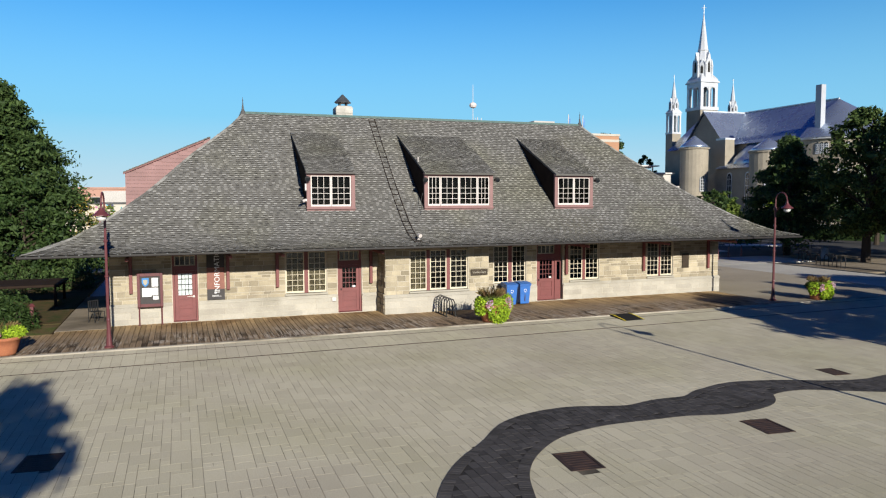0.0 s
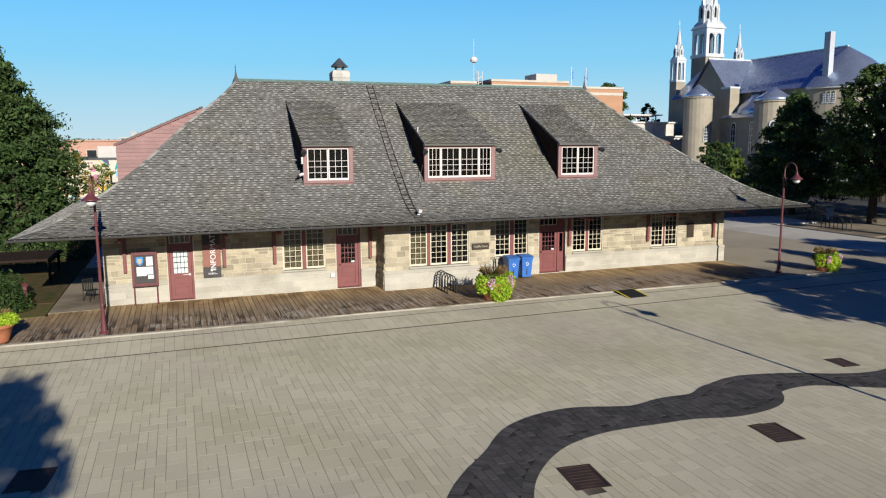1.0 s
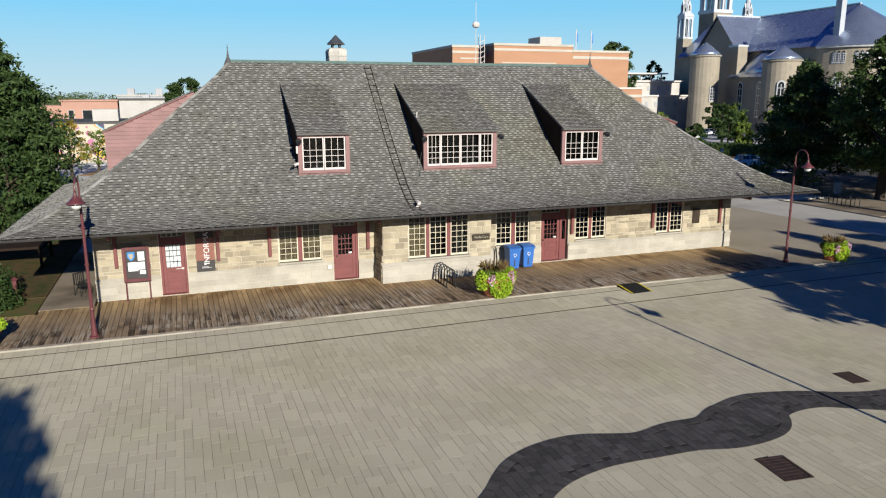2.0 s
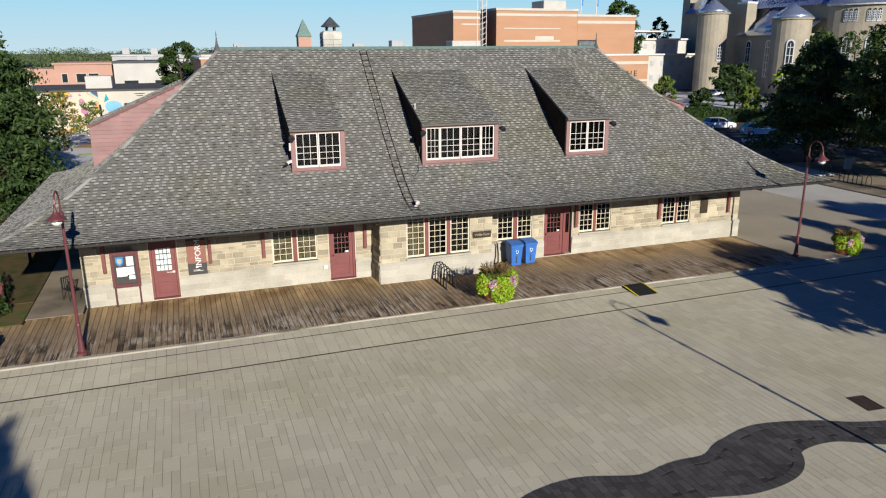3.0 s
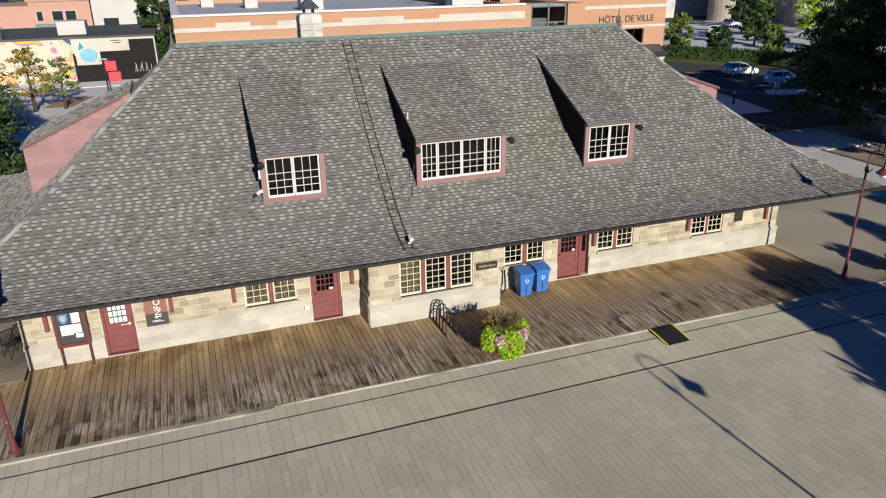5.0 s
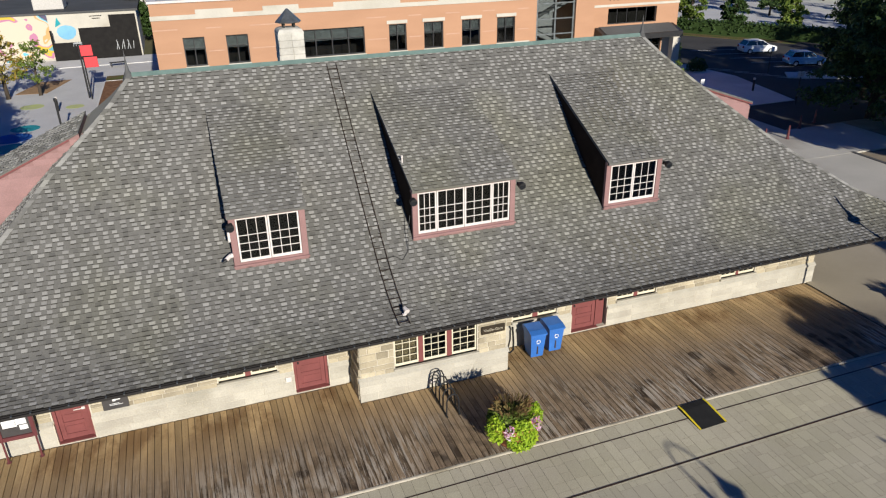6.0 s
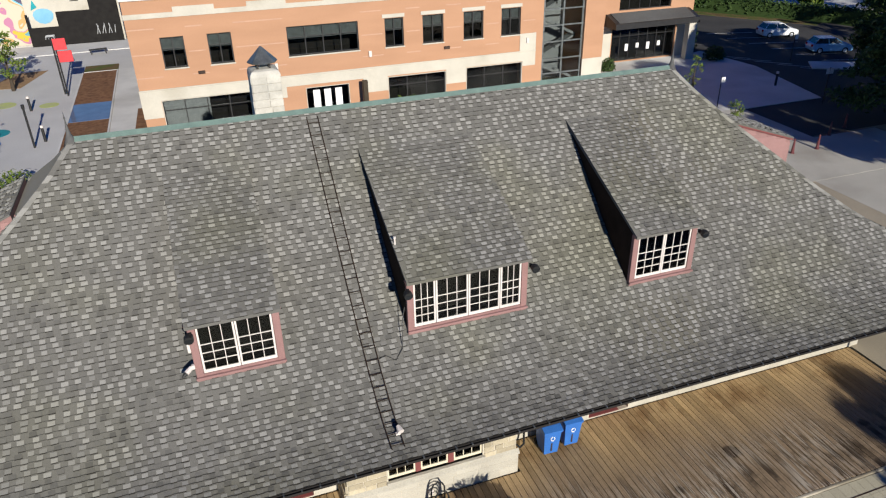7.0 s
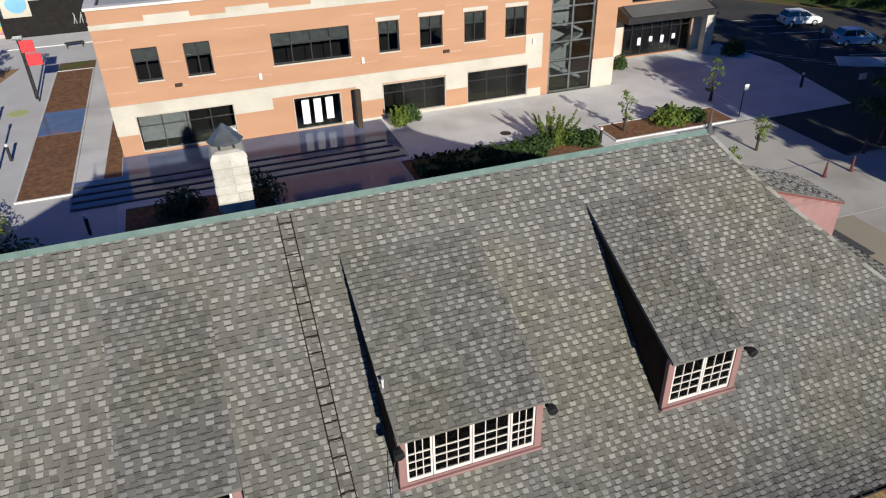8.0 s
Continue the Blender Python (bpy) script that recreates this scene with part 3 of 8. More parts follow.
def tree(at, height, radius, base, seed, label, material="leaf", count=5000, leaf=0.2, cone=0.0, group="", name="tree", clumps=70):
    """A tapered trunk with limbs, and a crown of leaf clumps; cone 1 narrows it towards the top."""
    rnd = random.Random(seed)
    root = thing(name, label, "tree", group, at=at)
    th = height * (0.92 if cone > 0.5 else 0.72)
    bend = [Vector((rnd.uniform(-1, 1) * 0.03 * height * f, rnd.uniform(-1, 1) * 0.03 * height * f, th * f)) for f in (0, 0.25, 0.5, 0.75, 1)]
    r0 = 0.022 * height + 0.03
    tr = Shape().tube(bend, [r0 * 1.25, r0, r0 * 0.8, r0 * 0.5, r0 * 0.15], 8)
    lumps = []
    for i in range(clumps):
        f = (i + rnd.random()) / clumps
        prof = (1 - f) ** 0.75 * 1.0 if cone > 0.5 else math.sin(math.pi * min(1, 0.12 + f * 0.86)) ** 0.55
        a = rnd.uniform(0, 6.283)
        rr = radius * prof * (rnd.uniform(0.45, 1.0) ** 0.6) * rnd.uniform(0.8, 1.12)
        c = Vector((math.cos(a) * rr, math.sin(a) * rr, base + (height - base) * f - (0.05 * radius if cone > 0.5 else 0)))
        lumps.append((c, (0.09 + 0.08 * rnd.random()) * radius * (1.3 - 0.6 * f) + 0.12))
        if i % 4 == 0:
            t0 = Vector((0, 0, max(base * 0.8, c.z - rr * 0.6)))
            t0.z = min(t0.z, th * 0.95)
            tr.tube([t0, (t0 + c) * 0.5 + Vector((0, 0, 0.1 * rr)), c], [r0 * 0.35, r0 * 0.22, 0.012], 5)
    tr.ob("trunk", "bark", root)

    def spot():
        c, r = rnd.choice(lumps)
        d = Vector((rnd.gauss(0, 1), rnd.gauss(0, 1), rnd.gauss(0, 1)))
        d.normalize()
        k = r * (rnd.random() ** 0.4) * rnd.choice((0.9, 1.0, 1.1, 1.25))
        if rnd.random() < 0.12:                          # leaves on the inner twigs
            return Vector((c.x * 0.6, c.y * 0.6, c.z)) + d * r, d
        droop = 0.18 * (d.x * c.x + d.y * c.y) / max(0.1, math.hypot(c.x, c.y)) if cone > 0.5 else 0.0
        return c + Vector((d.x * 1.25, d.y * 1.25, d.z * (0.42 if cone > 0.5 else 0.7) - droop)) * k, d

    leaves(count, spot, leaf, rnd).ob("crown", material, root)
    return root


def bush(at, rx, ry, h, seed, label, material="leaf", count=900, leaf=0.1, name="shrub", category="shrub", group=""):
    rnd = random.Random(seed)
    root = thing(name, label, category, group, at=at)
    st = Shape()
    for _ in range(9):
        a = rnd.uniform(0, 6.28)
        st.tube([(0.1 * math.cos(a) * rx, 0.1 * math.sin(a) * ry, 0), (0.55 * math.cos(a) * rx, 0.55 * math.sin(a) * ry, h * 0.75)], [0.02, 0.006], 5)
    st.ob("stem", "bark", root)

    def spot():
        d = Vector((rnd.gauss(0, 1), rnd.gauss(0, 1), abs(rnd.gauss(0, 0.9)))).normalized()
        k = rnd.uniform(0.55, 1.1)
        return Vector((d.x * rx * k, d.y * ry * k, 0.06 + d.z * h * k)), d

    leaves(count, spot, leaf, rnd).ob("foliage", material, root)
    return root

# ---- the ground ----
PZ = -0.15                                              # the plaza's level; the boardwalk is at 0
g = Shape().add([(-3000, -3000, -0.32), (3000, -3000, -0.32), (3000, 3000, -0.32), (-3000, 3000, -0.32)], [(0, 1, 2, 3)])
tagged(g.ob("ground", "earth"), "wide green and brown ground to the horizon", "ground", kind="structure")
for nm, lab, cat, mt, (x0, x1, y0, y1), z in (
        ("street_west", "grey paved street beside the station", "street", "greypave", (-60, 3.4, 10.2, 68.6), -0.17),
        ("road_east", "dark asphalt car park and street", "road", "asphalt", (43.2, 120, -60, 130), -0.2),
        ("forecourt", "pale concrete forecourt of the town hall", "pavement", "slab", (3.4, 43.2, 24.4, 34.2), -0.155),
        ("rear_yard", "grey paved yard behind the station", "pavement", "greypave", (3.4, 36.4, 14.2, 24.4), -0.16),
        ("forecourt_entrance", "pale concrete slabs at the town hall entrance", "pavement", "slab", (37.7, 50.0, 34.2, 39.4), -0.157),
        ("apron", "tan asphalt yard beside the station", "pavement", "apron", (27.5, 37.8, -4.75, 12.2), -0.03),
        ("footway_east", "pale worn concrete footway beside the yard", "pavement", "footway", (37.8, 43.1, -4.75, 12.2), -0.027),
        ("kerb_east", "dark edge of the footway", "kerb", "tarroof", (43.1, 43.35, -4.75, 12.3), 0.01),
        ("apron_rear", "tan asphalt yard beside the station", "pavement", "footway", (36.4, 43.1, 17.6, 24.3), -0.05)):
    tagged(Shape().box(x0, x1, y0, y1, -0.31, z).ob(nm, mt), lab, cat, kind="structure")
tagged(Shape().box(36.5, 48, 12.2, 17.6, -0.3, -0.02).ob("walkway", "footway"), "worn grey concrete footpath crossing the yard", "pavement", kind="structure")

# ---- camera-side plaza: pavers, curved dark band, embedded rails, kerb ----


def gz(y):
    """Level of the paving: it rises gently towards the kerb."""
    return PZ + max(0.0, y + 6.9) * 0.05


plaza = tagged(Shape().box(-16.0, 43, -26.5, -6.9, -0.31, PZ - 0.0035).prism([(-6.9, -0.31), (-4.82, -0.31), (-4.82, gz(-4.82) - 0.0035), (-6.9, PZ - 0.0035)], "x", -16.0, 43).ob("plaza", "joint"), "large plaza of pale grey concrete pavers", "pavement", kind="structure")


for nm, bx in (("plaza_south", (-40, 43, -60, -26.52)), ("plaza_west", (-40, -16.02, -26.52, -4.9))):
    tagged(Shape().box(*bx, -0.31, PZ).ob(nm, "pavers"), "pale grey concrete paving of the wider plaza", "pavement", kind="structure")

# middle line and half width of the winding band
KNOTS = ((4.2, -23.6, 0.9), (4.6, -21.8, 0.9), (5.2, -20.0, 0.86), (5.85, -18.75, 0.74), (6.75, -17.75, 0.66), (7.8, -16.85, 0.8), (9.1, -16.5, 0.8), (10.6, -16.7, 0.6), (11.7, -16.65, 0.72), (12.75, -16.75, 0.84), (13.75, -16.45, 0.98), (14.75, -15.95, 0.72), (16.1, -16.05, 0.52), (17.3, -16.6, 0.55), (18.6, -17.0, 0.7), (20.5, -16.9, 0.75), (23, -17.6, 0.75), (27, -17.0, 0.75))


def band_line():
    """The band's middle line, smoothed through its bends; z holds the half width."""
    knots = [Vector(k) for k in KNOTS]
    out = []
    for i in range(1, len(knots) - 2):
        p0, p1, p2, p3 = knots[i - 1:i + 3]
        for s in range(14):
            t = s / 14
            out.append(0.5 * ((2 * p1) + (p2 - p0) * t + (2 * p0 - 5 * p1 + 4 * p2 - p3) * t * t + (3 * p1 - p0 - 3 * p2 + p3) * t ** 3))
    return out


BAND = band_line()
LINE = [Vector((p.x, p.y, 0)) for p in BAND]
WIDE = [p.z for p in BAND]
side = []
for i, p in enumerate(LINE):
    d = (LINE[min(i + 1, len(LINE) - 1)] - LINE[max(i - 1, 0)]).normalized()
    side.append(Vector((-d.y, d.x, 0)))


def in_band(x, y, less):
    return any((q.x - x) ** 2 + (q.y - y) ** 2 < (w - less) ** 2 for q, w in zip(LINE, WIDE))


bed = Shape()
for i in range(len(LINE) - 1):
    a, b, c, d = LINE[i] + side[i] * WIDE[i], LINE[i + 1] + side[i + 1] * WIDE[i + 1], LINE[i + 1] - side[i + 1] * WIDE[i + 1], LINE[i] - side[i] * WIDE[i]
    bed.add([(q.x, q.y, PZ + 0.004) for q in (a, d, c, b)], [(0, 1, 2, 3)])
snake = bed.ob("dark_band", "darkjoint")
tagged(snake, "winding band of charcoal pavers set in the plaza", "pavement", kind="structure")
rnd = random.Random(3)
edge = Shape()
for sg in (-1, 1):
    rim = [p + n * sg * w for p, n, w in zip(LINE, side, WIDE)]
    run, last = 0.0, rim[0]
    inn = [p + n * sg * (w - 0.24) for p, n, w in zip(LINE, side, WIDE)]
    for i in range(len(rim) - 1):
        k = max(1, round((rim[i + 1] - rim[i]).length / 0.13))
        for j in range(k):
            f, g2 = (j + 0.04) / k, (j + 0.96) / k
            top = [rim[i].lerp(rim[i + 1], f), rim[i].lerp(rim[i + 1], g2), inn[i].lerp(inn[i + 1], g2), inn[i].lerp(inn[i + 1], f)]
            if sg < 0:
                top.reverse()
            z = PZ + 0.013 + rnd.uniform(-0.002, 0.002)
            edge.add([(v.x, v.y, PZ) for v in top] + [(v.x, v.y, z) for v in top], [(7, 6, 5, 4), (0, 4, 5, 1), (1, 5, 6, 2), (2, 6, 7, 3), (3, 7, 4, 0)])
o = edge.ob("edging_field", "darkpaver", snake)
o["kind"] = "stuff"
band = Shape()
x = 3.5
while x < 26:
    y = -23.5 + rnd.uniform(-0.3, 0)
    while y < -14.5:
        ln = rnd.choice((0.2, 0.3, 0.4))
        if in_band(x + 0.1, y + ln / 2, 0.22):
            z = PZ + 0.011 + rnd.uniform(-0.002, 0.002)
            band.box(x + 0.005, x + 0.195, y + 0.005, y + ln - 0.005, PZ, z)
        y += ln
    x += 0.2
o = band.ob("sett_field", "darkpaver", snake)
o["kind"] = "stuff"

# pale pavers; their joints gape most along the way to the station
rnd = random.Random(11)
pv_mesh = Shape().add([(0, 0, 0), (1, 0, 0), (1, 1, 0), (0, 1, 0), (0.003, 0, 1), (0.997, 0, 1), (0.997, 1, 1), (0.003, 1, 1)],
                      [(4, 5, 6, 7), (0, 1, 5, 4), (1, 2, 6, 5), (2, 3, 7, 6), (3, 0, 4, 7)])
shared = pv_mesh.mesh("paver", "paver")
rest, singles = Shape(), 0
HATCHES = ((7.62, -18.97), (12.74, -18.62), (18.47, -15.35), (-2.36, -15.3))


def paver(x, w, a, b):
    """One paver, unless the band or a hatch lies there."""
    global singles
    cy = (a + b) / 2
    if any(abs(cx - x - w / 2) < 0.26 and abs(hy - cy) < 0.34 for cx, hy in HATCHES) or in_band(x + w / 2, cy, 0.3):
        return
    zt = 0.0035 + rnd.uniform(-0.0004, 0.0004)
    if 10.5 < x < 14.6 and -12.0 < cy < -8.2 and singles < 300:
        ob = new("paver", shared)
        ob.parent = plaza
        ob.matrix_basis = Matrix.Translation((x + 0.0038, a + 0.003, PZ - 0.0035)) @ Matrix.Diagonal((w - 0.0076, b - a - 0.006, zt, 1))
        singles += 1
    else:
        rest.add([(x + 0.0038 + u * (w - 0.0076), a + 0.003 + v * (b - a - 0.006), gz(a + v * (b - a)) - 0.0035 + q * zt) for u, v, q in pv_mesh.v], pv_mesh.f)


# a random bond of small and large pavers on a grid of about 20 cm
CELL = 0.196
across, along = int(59 / CELL), int(19.6 / CELL)
taken = [[False] * along for _ in range(across)]
SIZES = ((2, 3), (2, 2), (1, 2), (2, 4), (1, 3), (2, 1), (1, 1))
for i in range(across):
    for j in range(along):
        if taken[i][j]:
            continue
        for cw, cl in rnd.choices(SIZES, (4, 3, 6, 2, 6, 1, 1), k=4) + [(1, 1)]:
            if i + cw <= across and j + cl <= along and not any(taken[i + p][j + q] for p in range(cw) for q in range(cl)):
                break
        for p in range(cw):
            for q in range(cl):
                taken[i + p][j + q] = True
        x, y = -16.0 + i * CELL, -26.5 + j * CELL
        paver(x, cw * CELL, y, y + cl * CELL)
# two courses of slabs between the rails and along the kerb
x = -16.0
while x < 43:
    w = min(rnd.choice((0.3, 0.3, 0.4)), 43 - x)
    y = -6.9
    while y < -5.4:
        b = min(y + rnd.choice((0.3, 0.5, 0.62)), -5.38)
        b = -5.38 if -5.38 - b < 0.15 else b
        paver(x, w, y, b)
        y = b
    paver(x, w, -5.38, -4.85)
    x += w
o = rest.ob("paver_field", "pavers", plaza)
o["kind"] = "stuff"
for ya, yb, hw in ((-7.16, -6.5, 0.024), (-5.56, -5.14, 0.019)):
    r = Shape().add([(x, y + e, gz(y) + z) for z in (-0.01, 0.006) for x, y in ((-16, ya), (43, yb)) for e in (-hw, hw)], [(0, 1, 3, 2), (4, 6, 7, 5), (0, 2, 6, 4), (1, 5, 7, 3), (0, 4, 5, 1), (2, 3, 7, 6)])
    tagged(r.ob("embedded_rail", "rust"), "dark steel rail sunk flush in the plaza", "rail", "old rails", kind="structure")

for i, (hx, hy) in enumerate(HATCHES):
    t = thing("floor_hatch", "dark rusted metal hatch set in the paving", "hatch", "hatches in the plaza", at=pose(hx, hy, PZ, 0, 0, -6))
    if i == 2:
        t.scale = (0.8, 0.8, 1)
    fr = Shape()
    for bx in ((-0.36, -0.3, -0.48, 0.48), (0.3, 0.36, -0.48, 0.48), (-0.3, 0.3, -0.48, -0.43), (-0.3, 0.3, 0.43, 0.48)):
        fr.box(*bx, -0.01, 0.012)
    fr.ob("frame", "rust", t)
    pl = Shape().box(-0.298, 0.298, -0.428, 0.428, -0.01, 0.002)
    pl.ob("cover_plate", "rust", t, "rust-brown ribbed plate")
    for k in range(7):
        Shape().box(-0.27, 0.27, -0.39 + k * 0.12, -0.34 + k * 0.12, 0.002, 0.007).ob("rib", "rust", t)

# kerb stones
kerb = thing("kerb", "worn pale concrete kerb along the boardwalk", "kerb", kind="structure")
rnd = random.Random(5)
x = -16.0
while x < 40:
    w = 1.5 if x > -15 else 1.3
    e, f = rnd.uniform(-0.006, 0.006), rnd.uniform(-0.004, 0.004)
    if x < 4.5:
        e -= 0.1                                         # broader stones along the old end
    Shape().prism([(-4.76, -0.31), (-4.76, f), (-4.805 + e, f), (-4.825 + e, -0.012 + f), (-4.835 + e, -0.04), (-4.842 + e, -0.31)], "x", x + 0.002, x + w - 0.002).ob("kerb_stone", "concrete", kerb)
    x += w

# ---- boardwalk ----
WY = 0.14                                                # the station's front wall face
deck = tagged(Shape().box(-7.6, 27.45, -4.75, -0.95, -0.3, -0.045).box(-4.25, 27.45, -0.95, 0.3, -0.3, -0.045).ob("boardwalk", "deckbase"), "weathered brown wooden boardwalk along the station", "boardwalk", kind="structure")
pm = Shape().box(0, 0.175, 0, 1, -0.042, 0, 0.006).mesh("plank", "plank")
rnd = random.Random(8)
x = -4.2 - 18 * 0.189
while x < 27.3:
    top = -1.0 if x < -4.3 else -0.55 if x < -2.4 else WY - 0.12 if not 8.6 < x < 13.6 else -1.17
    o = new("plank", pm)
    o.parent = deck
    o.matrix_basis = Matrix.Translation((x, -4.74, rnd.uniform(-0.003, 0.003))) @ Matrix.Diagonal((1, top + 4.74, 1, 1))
    x += 0.189
tagged(Shape().box(-4.25, -2.4, -0.54, 10.1, -0.31, 0.004).ob("side_path", "weathered"), "worn brownish path beside the station", "path", kind="structure")

# ---- the station ----
X0, X1 = -2.32, 27.74                                   # the end walls
EX0, EX1, EY0, EY1 = -4.92, 30.66, -2.52, 14.02         # the eaves
RX0, RX1, RY, RZ = 3.48, 22.36, 5.75, 9.3               # the ridge
station = thing("station_building", "old stone railway station with a large grey shingled roof", "building", at=(0, 0, 0))
PROF = ((0, 3.06), (0.57, 3.18), (1.05, 3.33), (1.65, 3.61), (2.3, 4.03), (2.92, 4.53), (3.65, 5.12), (4.45, 5.8), (6.47, 7.62), (8.27, 9.3))


def prof(d):
    """Height of the roof at a distance d in from the long eaves."""
    for (a, za), (b, zb) in zip(PROF, PROF[1:]):
        if d <= b:
            return za + (zb - za) * (d - a) / (b - a)
    return RZ


DEPTH = RY - EY0
# how far in the hips run on the short sides, for a distance in from the long eaves
HIP0 = ((0, 0), (1.79, 1.66), (2.85, 2.9), (3.85, 3.97), (4.85, 4.92), (5.85, 5.88), (6.85, 7.0), (7.45, 7.67), (8.27, 8.4))
HIP1 = ((0, 0), (1.75, 1.56), (2.93, 2.96), (3.53, 3.72), (4.45, 4.72), (5.53, 5.82), (6.51, 6.8), (7.49, 7.72), (8.27, 8.3))


def at_table(table, d):
    """Reads a table by straight lines between its rows."""
    for (a, va), (b, vb) in zip(table, table[1:]):
        if d <= b:
            return va + (vb - va) * (d - a) / (b - a)
    return table[-1][1]


def end_height(dx, table):
    """Height of a short slope at a distance dx in from the short eaves."""
    return prof(at_table([(b, a) for a, b in table], dx))


SW1 = ((4.6, 5.4), (5.57, 6.36))
SW3 = ((14.42, 15.2), (15.4, 16.12))
SW4 = ((18.58, 19.32), (19.48, 20.24))
SW5 = ((23.17, 23.91), (24.03, 24.77))
BAYW = ((9.84, 10.63), (10.79, 11.58), (11.75, 12.59))
SILL, HEAD = 0.94, 2.78
holes = [(w[0][0], w[-1][1], SILL, HEAD) for w in (SW1, SW3, SW4, SW5)]
holes += [(0.02, 1.0, 0.02, 2.78), (6.86, 7.94, 0.02, 2.78), (16.72, 18.16, 0.02, 2.78)]
wall = wall_with_holes(wall_with_holes(Shape(), X0, X1 + 0.06, -0.3, 0.74, WY - 0.06, WY, holes + [(8.6, 13.74, -1, 4)]), X0, X1, -0.3, 3.0, WY, WY + 0.5, holes).ob("front_wall", "mortar", station)
bay_holes = [(BAYW[0][0], BAYW[-1][1], SILL, HEAD)]
bay = wall_with_holes(Shape(), 8.72, 13.62, -0.3, 3.0, -1.05, -0.6, bay_holes)
bay.box(8.66, 13.68, -1.11, -1.05, -0.3, 0.74)
bay.box(8.72, 9.1, -0.6, WY, -0.3, 3.0)
bay.box(13.24, 13.62, -0.6, WY, -0.3, 3.0)
bay = bay.ob("bay_wall", "mortar", station)
other = Shape().box(X0, X0 + 0.5, WY + 0.5, 11.5, -0.3, 3.0).box(X1 - 0.5, X1, WY + 0.5, 11.5, -0.3, 3.0).box(X0, X1, 11.5, 12.0, -0.3, 3.0)
other.ob("rear_walls", "mortar", station)
# near-black floor, ceiling and bay sheet: the rooms' shade put into colour
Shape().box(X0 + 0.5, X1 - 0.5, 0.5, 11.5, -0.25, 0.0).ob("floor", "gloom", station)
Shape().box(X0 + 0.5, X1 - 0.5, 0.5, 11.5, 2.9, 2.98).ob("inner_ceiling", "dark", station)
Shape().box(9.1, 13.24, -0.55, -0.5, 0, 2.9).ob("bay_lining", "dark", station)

rnd = random.Random(21)
free = [(8.72, 13.62, -1, 4)]
hole_m = [(a - 0.03, b + 0.03, c - 0.02, d) for a, b, c, d in holes]
stones = courses(X0, X1, 0.82, 2.98, hole_m + free, rnd, (0.12, 0.16, 0.2, 0.24, 0.28), (0.24, 0.7), 0.02)
lay(stones, WY, 0.016, wall, "stone", "stones", "stone", lambda a, c: 13.6 < a < 24 and c < 2.3, rnd)
low = courses(X0, X1 + 0.06, 0.0, 0.74, hole_m + free, rnd, (0.22, 0.26, 0.3), (0.5, 1.3))
lay(low, WY - 0.06, 0.007, wall, "plinth", "plinths", "plinth_stone", lambda a, c: True, rnd, 0.01)
bs = courses(8.72, 13.62, 0.82, 2.98, [(a - 0.03, b + 0.03, c - 0.02, d) for a, b, c, d in bay_holes], rnd, (0.14, 0.18, 0.22, 0.26), (0.24, 0.6), 0.022)
lay(bs, -1.05, 0.018, bay, "stone", "stones", "stone", lambda a, c: True, rnd)
bl = courses(8.66, 13.68, 0.0, 0.74, [], rnd, (0.22, 0.26, 0.3), (0.5, 1.2))
lay(bl, -1.11, 0.007, bay, "plinth", "plinths", "plinth_stone", lambda a, c: True, rnd, 0.01)
# rough quoins on the bay's side
unit_side = Shape().add([(0, 0, 0), (0, 1, 0), (0, 1, 1), (0, 0, 1), (-1, 0.05, 0.06), (-1, 0.95, 0.06), (-1, 0.95, 0.94), (-1, 0.05, 0.94)], [(7, 6, 5, 4), (0, 4, 5, 1), (1, 5, 6, 2), (2, 6, 7, 3), (3, 7, 4, 0)]).mesh("side_stone", "stone")
for sx, sy, depth, own in ((8.72, -1.05, 1.02 + WY, bay),):
    z = 0.0
    while z < 2.9:
        hh = min(rnd.choice((0.2, 0.24, 0.28)), 2.97 - z)
        cols = 2 if depth > 0.6 else 1
        for k in range(cols):
            e = rnd.uniform(0.015, 0.07) + (0.05 if z < 0.75 else 0)
            o = new("side_stone", unit_side)
            o.parent = own
            o.matrix_basis = Matrix.Translation((sx, sy + 0.01 + k * depth / cols, z + 0.006)) @ Matrix.Diagonal((e, depth / cols - 0.02, hh - 0.012, 1))
        z += hh
# sloped water table on the plinth
wt = Shape()
for a, b in cut(X0 - 0.02, X1 + 0.07, [(o[0] - 0.02, o[1] + 0.02) for o in holes if o[2] < 0.5] + [(8.6, 13.74)]):
    wt.prism([(WY - 0.1, 0.74), (WY, 0.83), (WY, 0.7), (WY - 0.1, 0.7)], "x", a, b)
wt.prism([(-1.16, 0.74), (-1.05, 0.83), (-1.05, 0.7), (-1.16, 0.7)], "x", 8.64, 13.7)
wt.ob("water_table", "plinths", station, "sloped pale stone ledge")


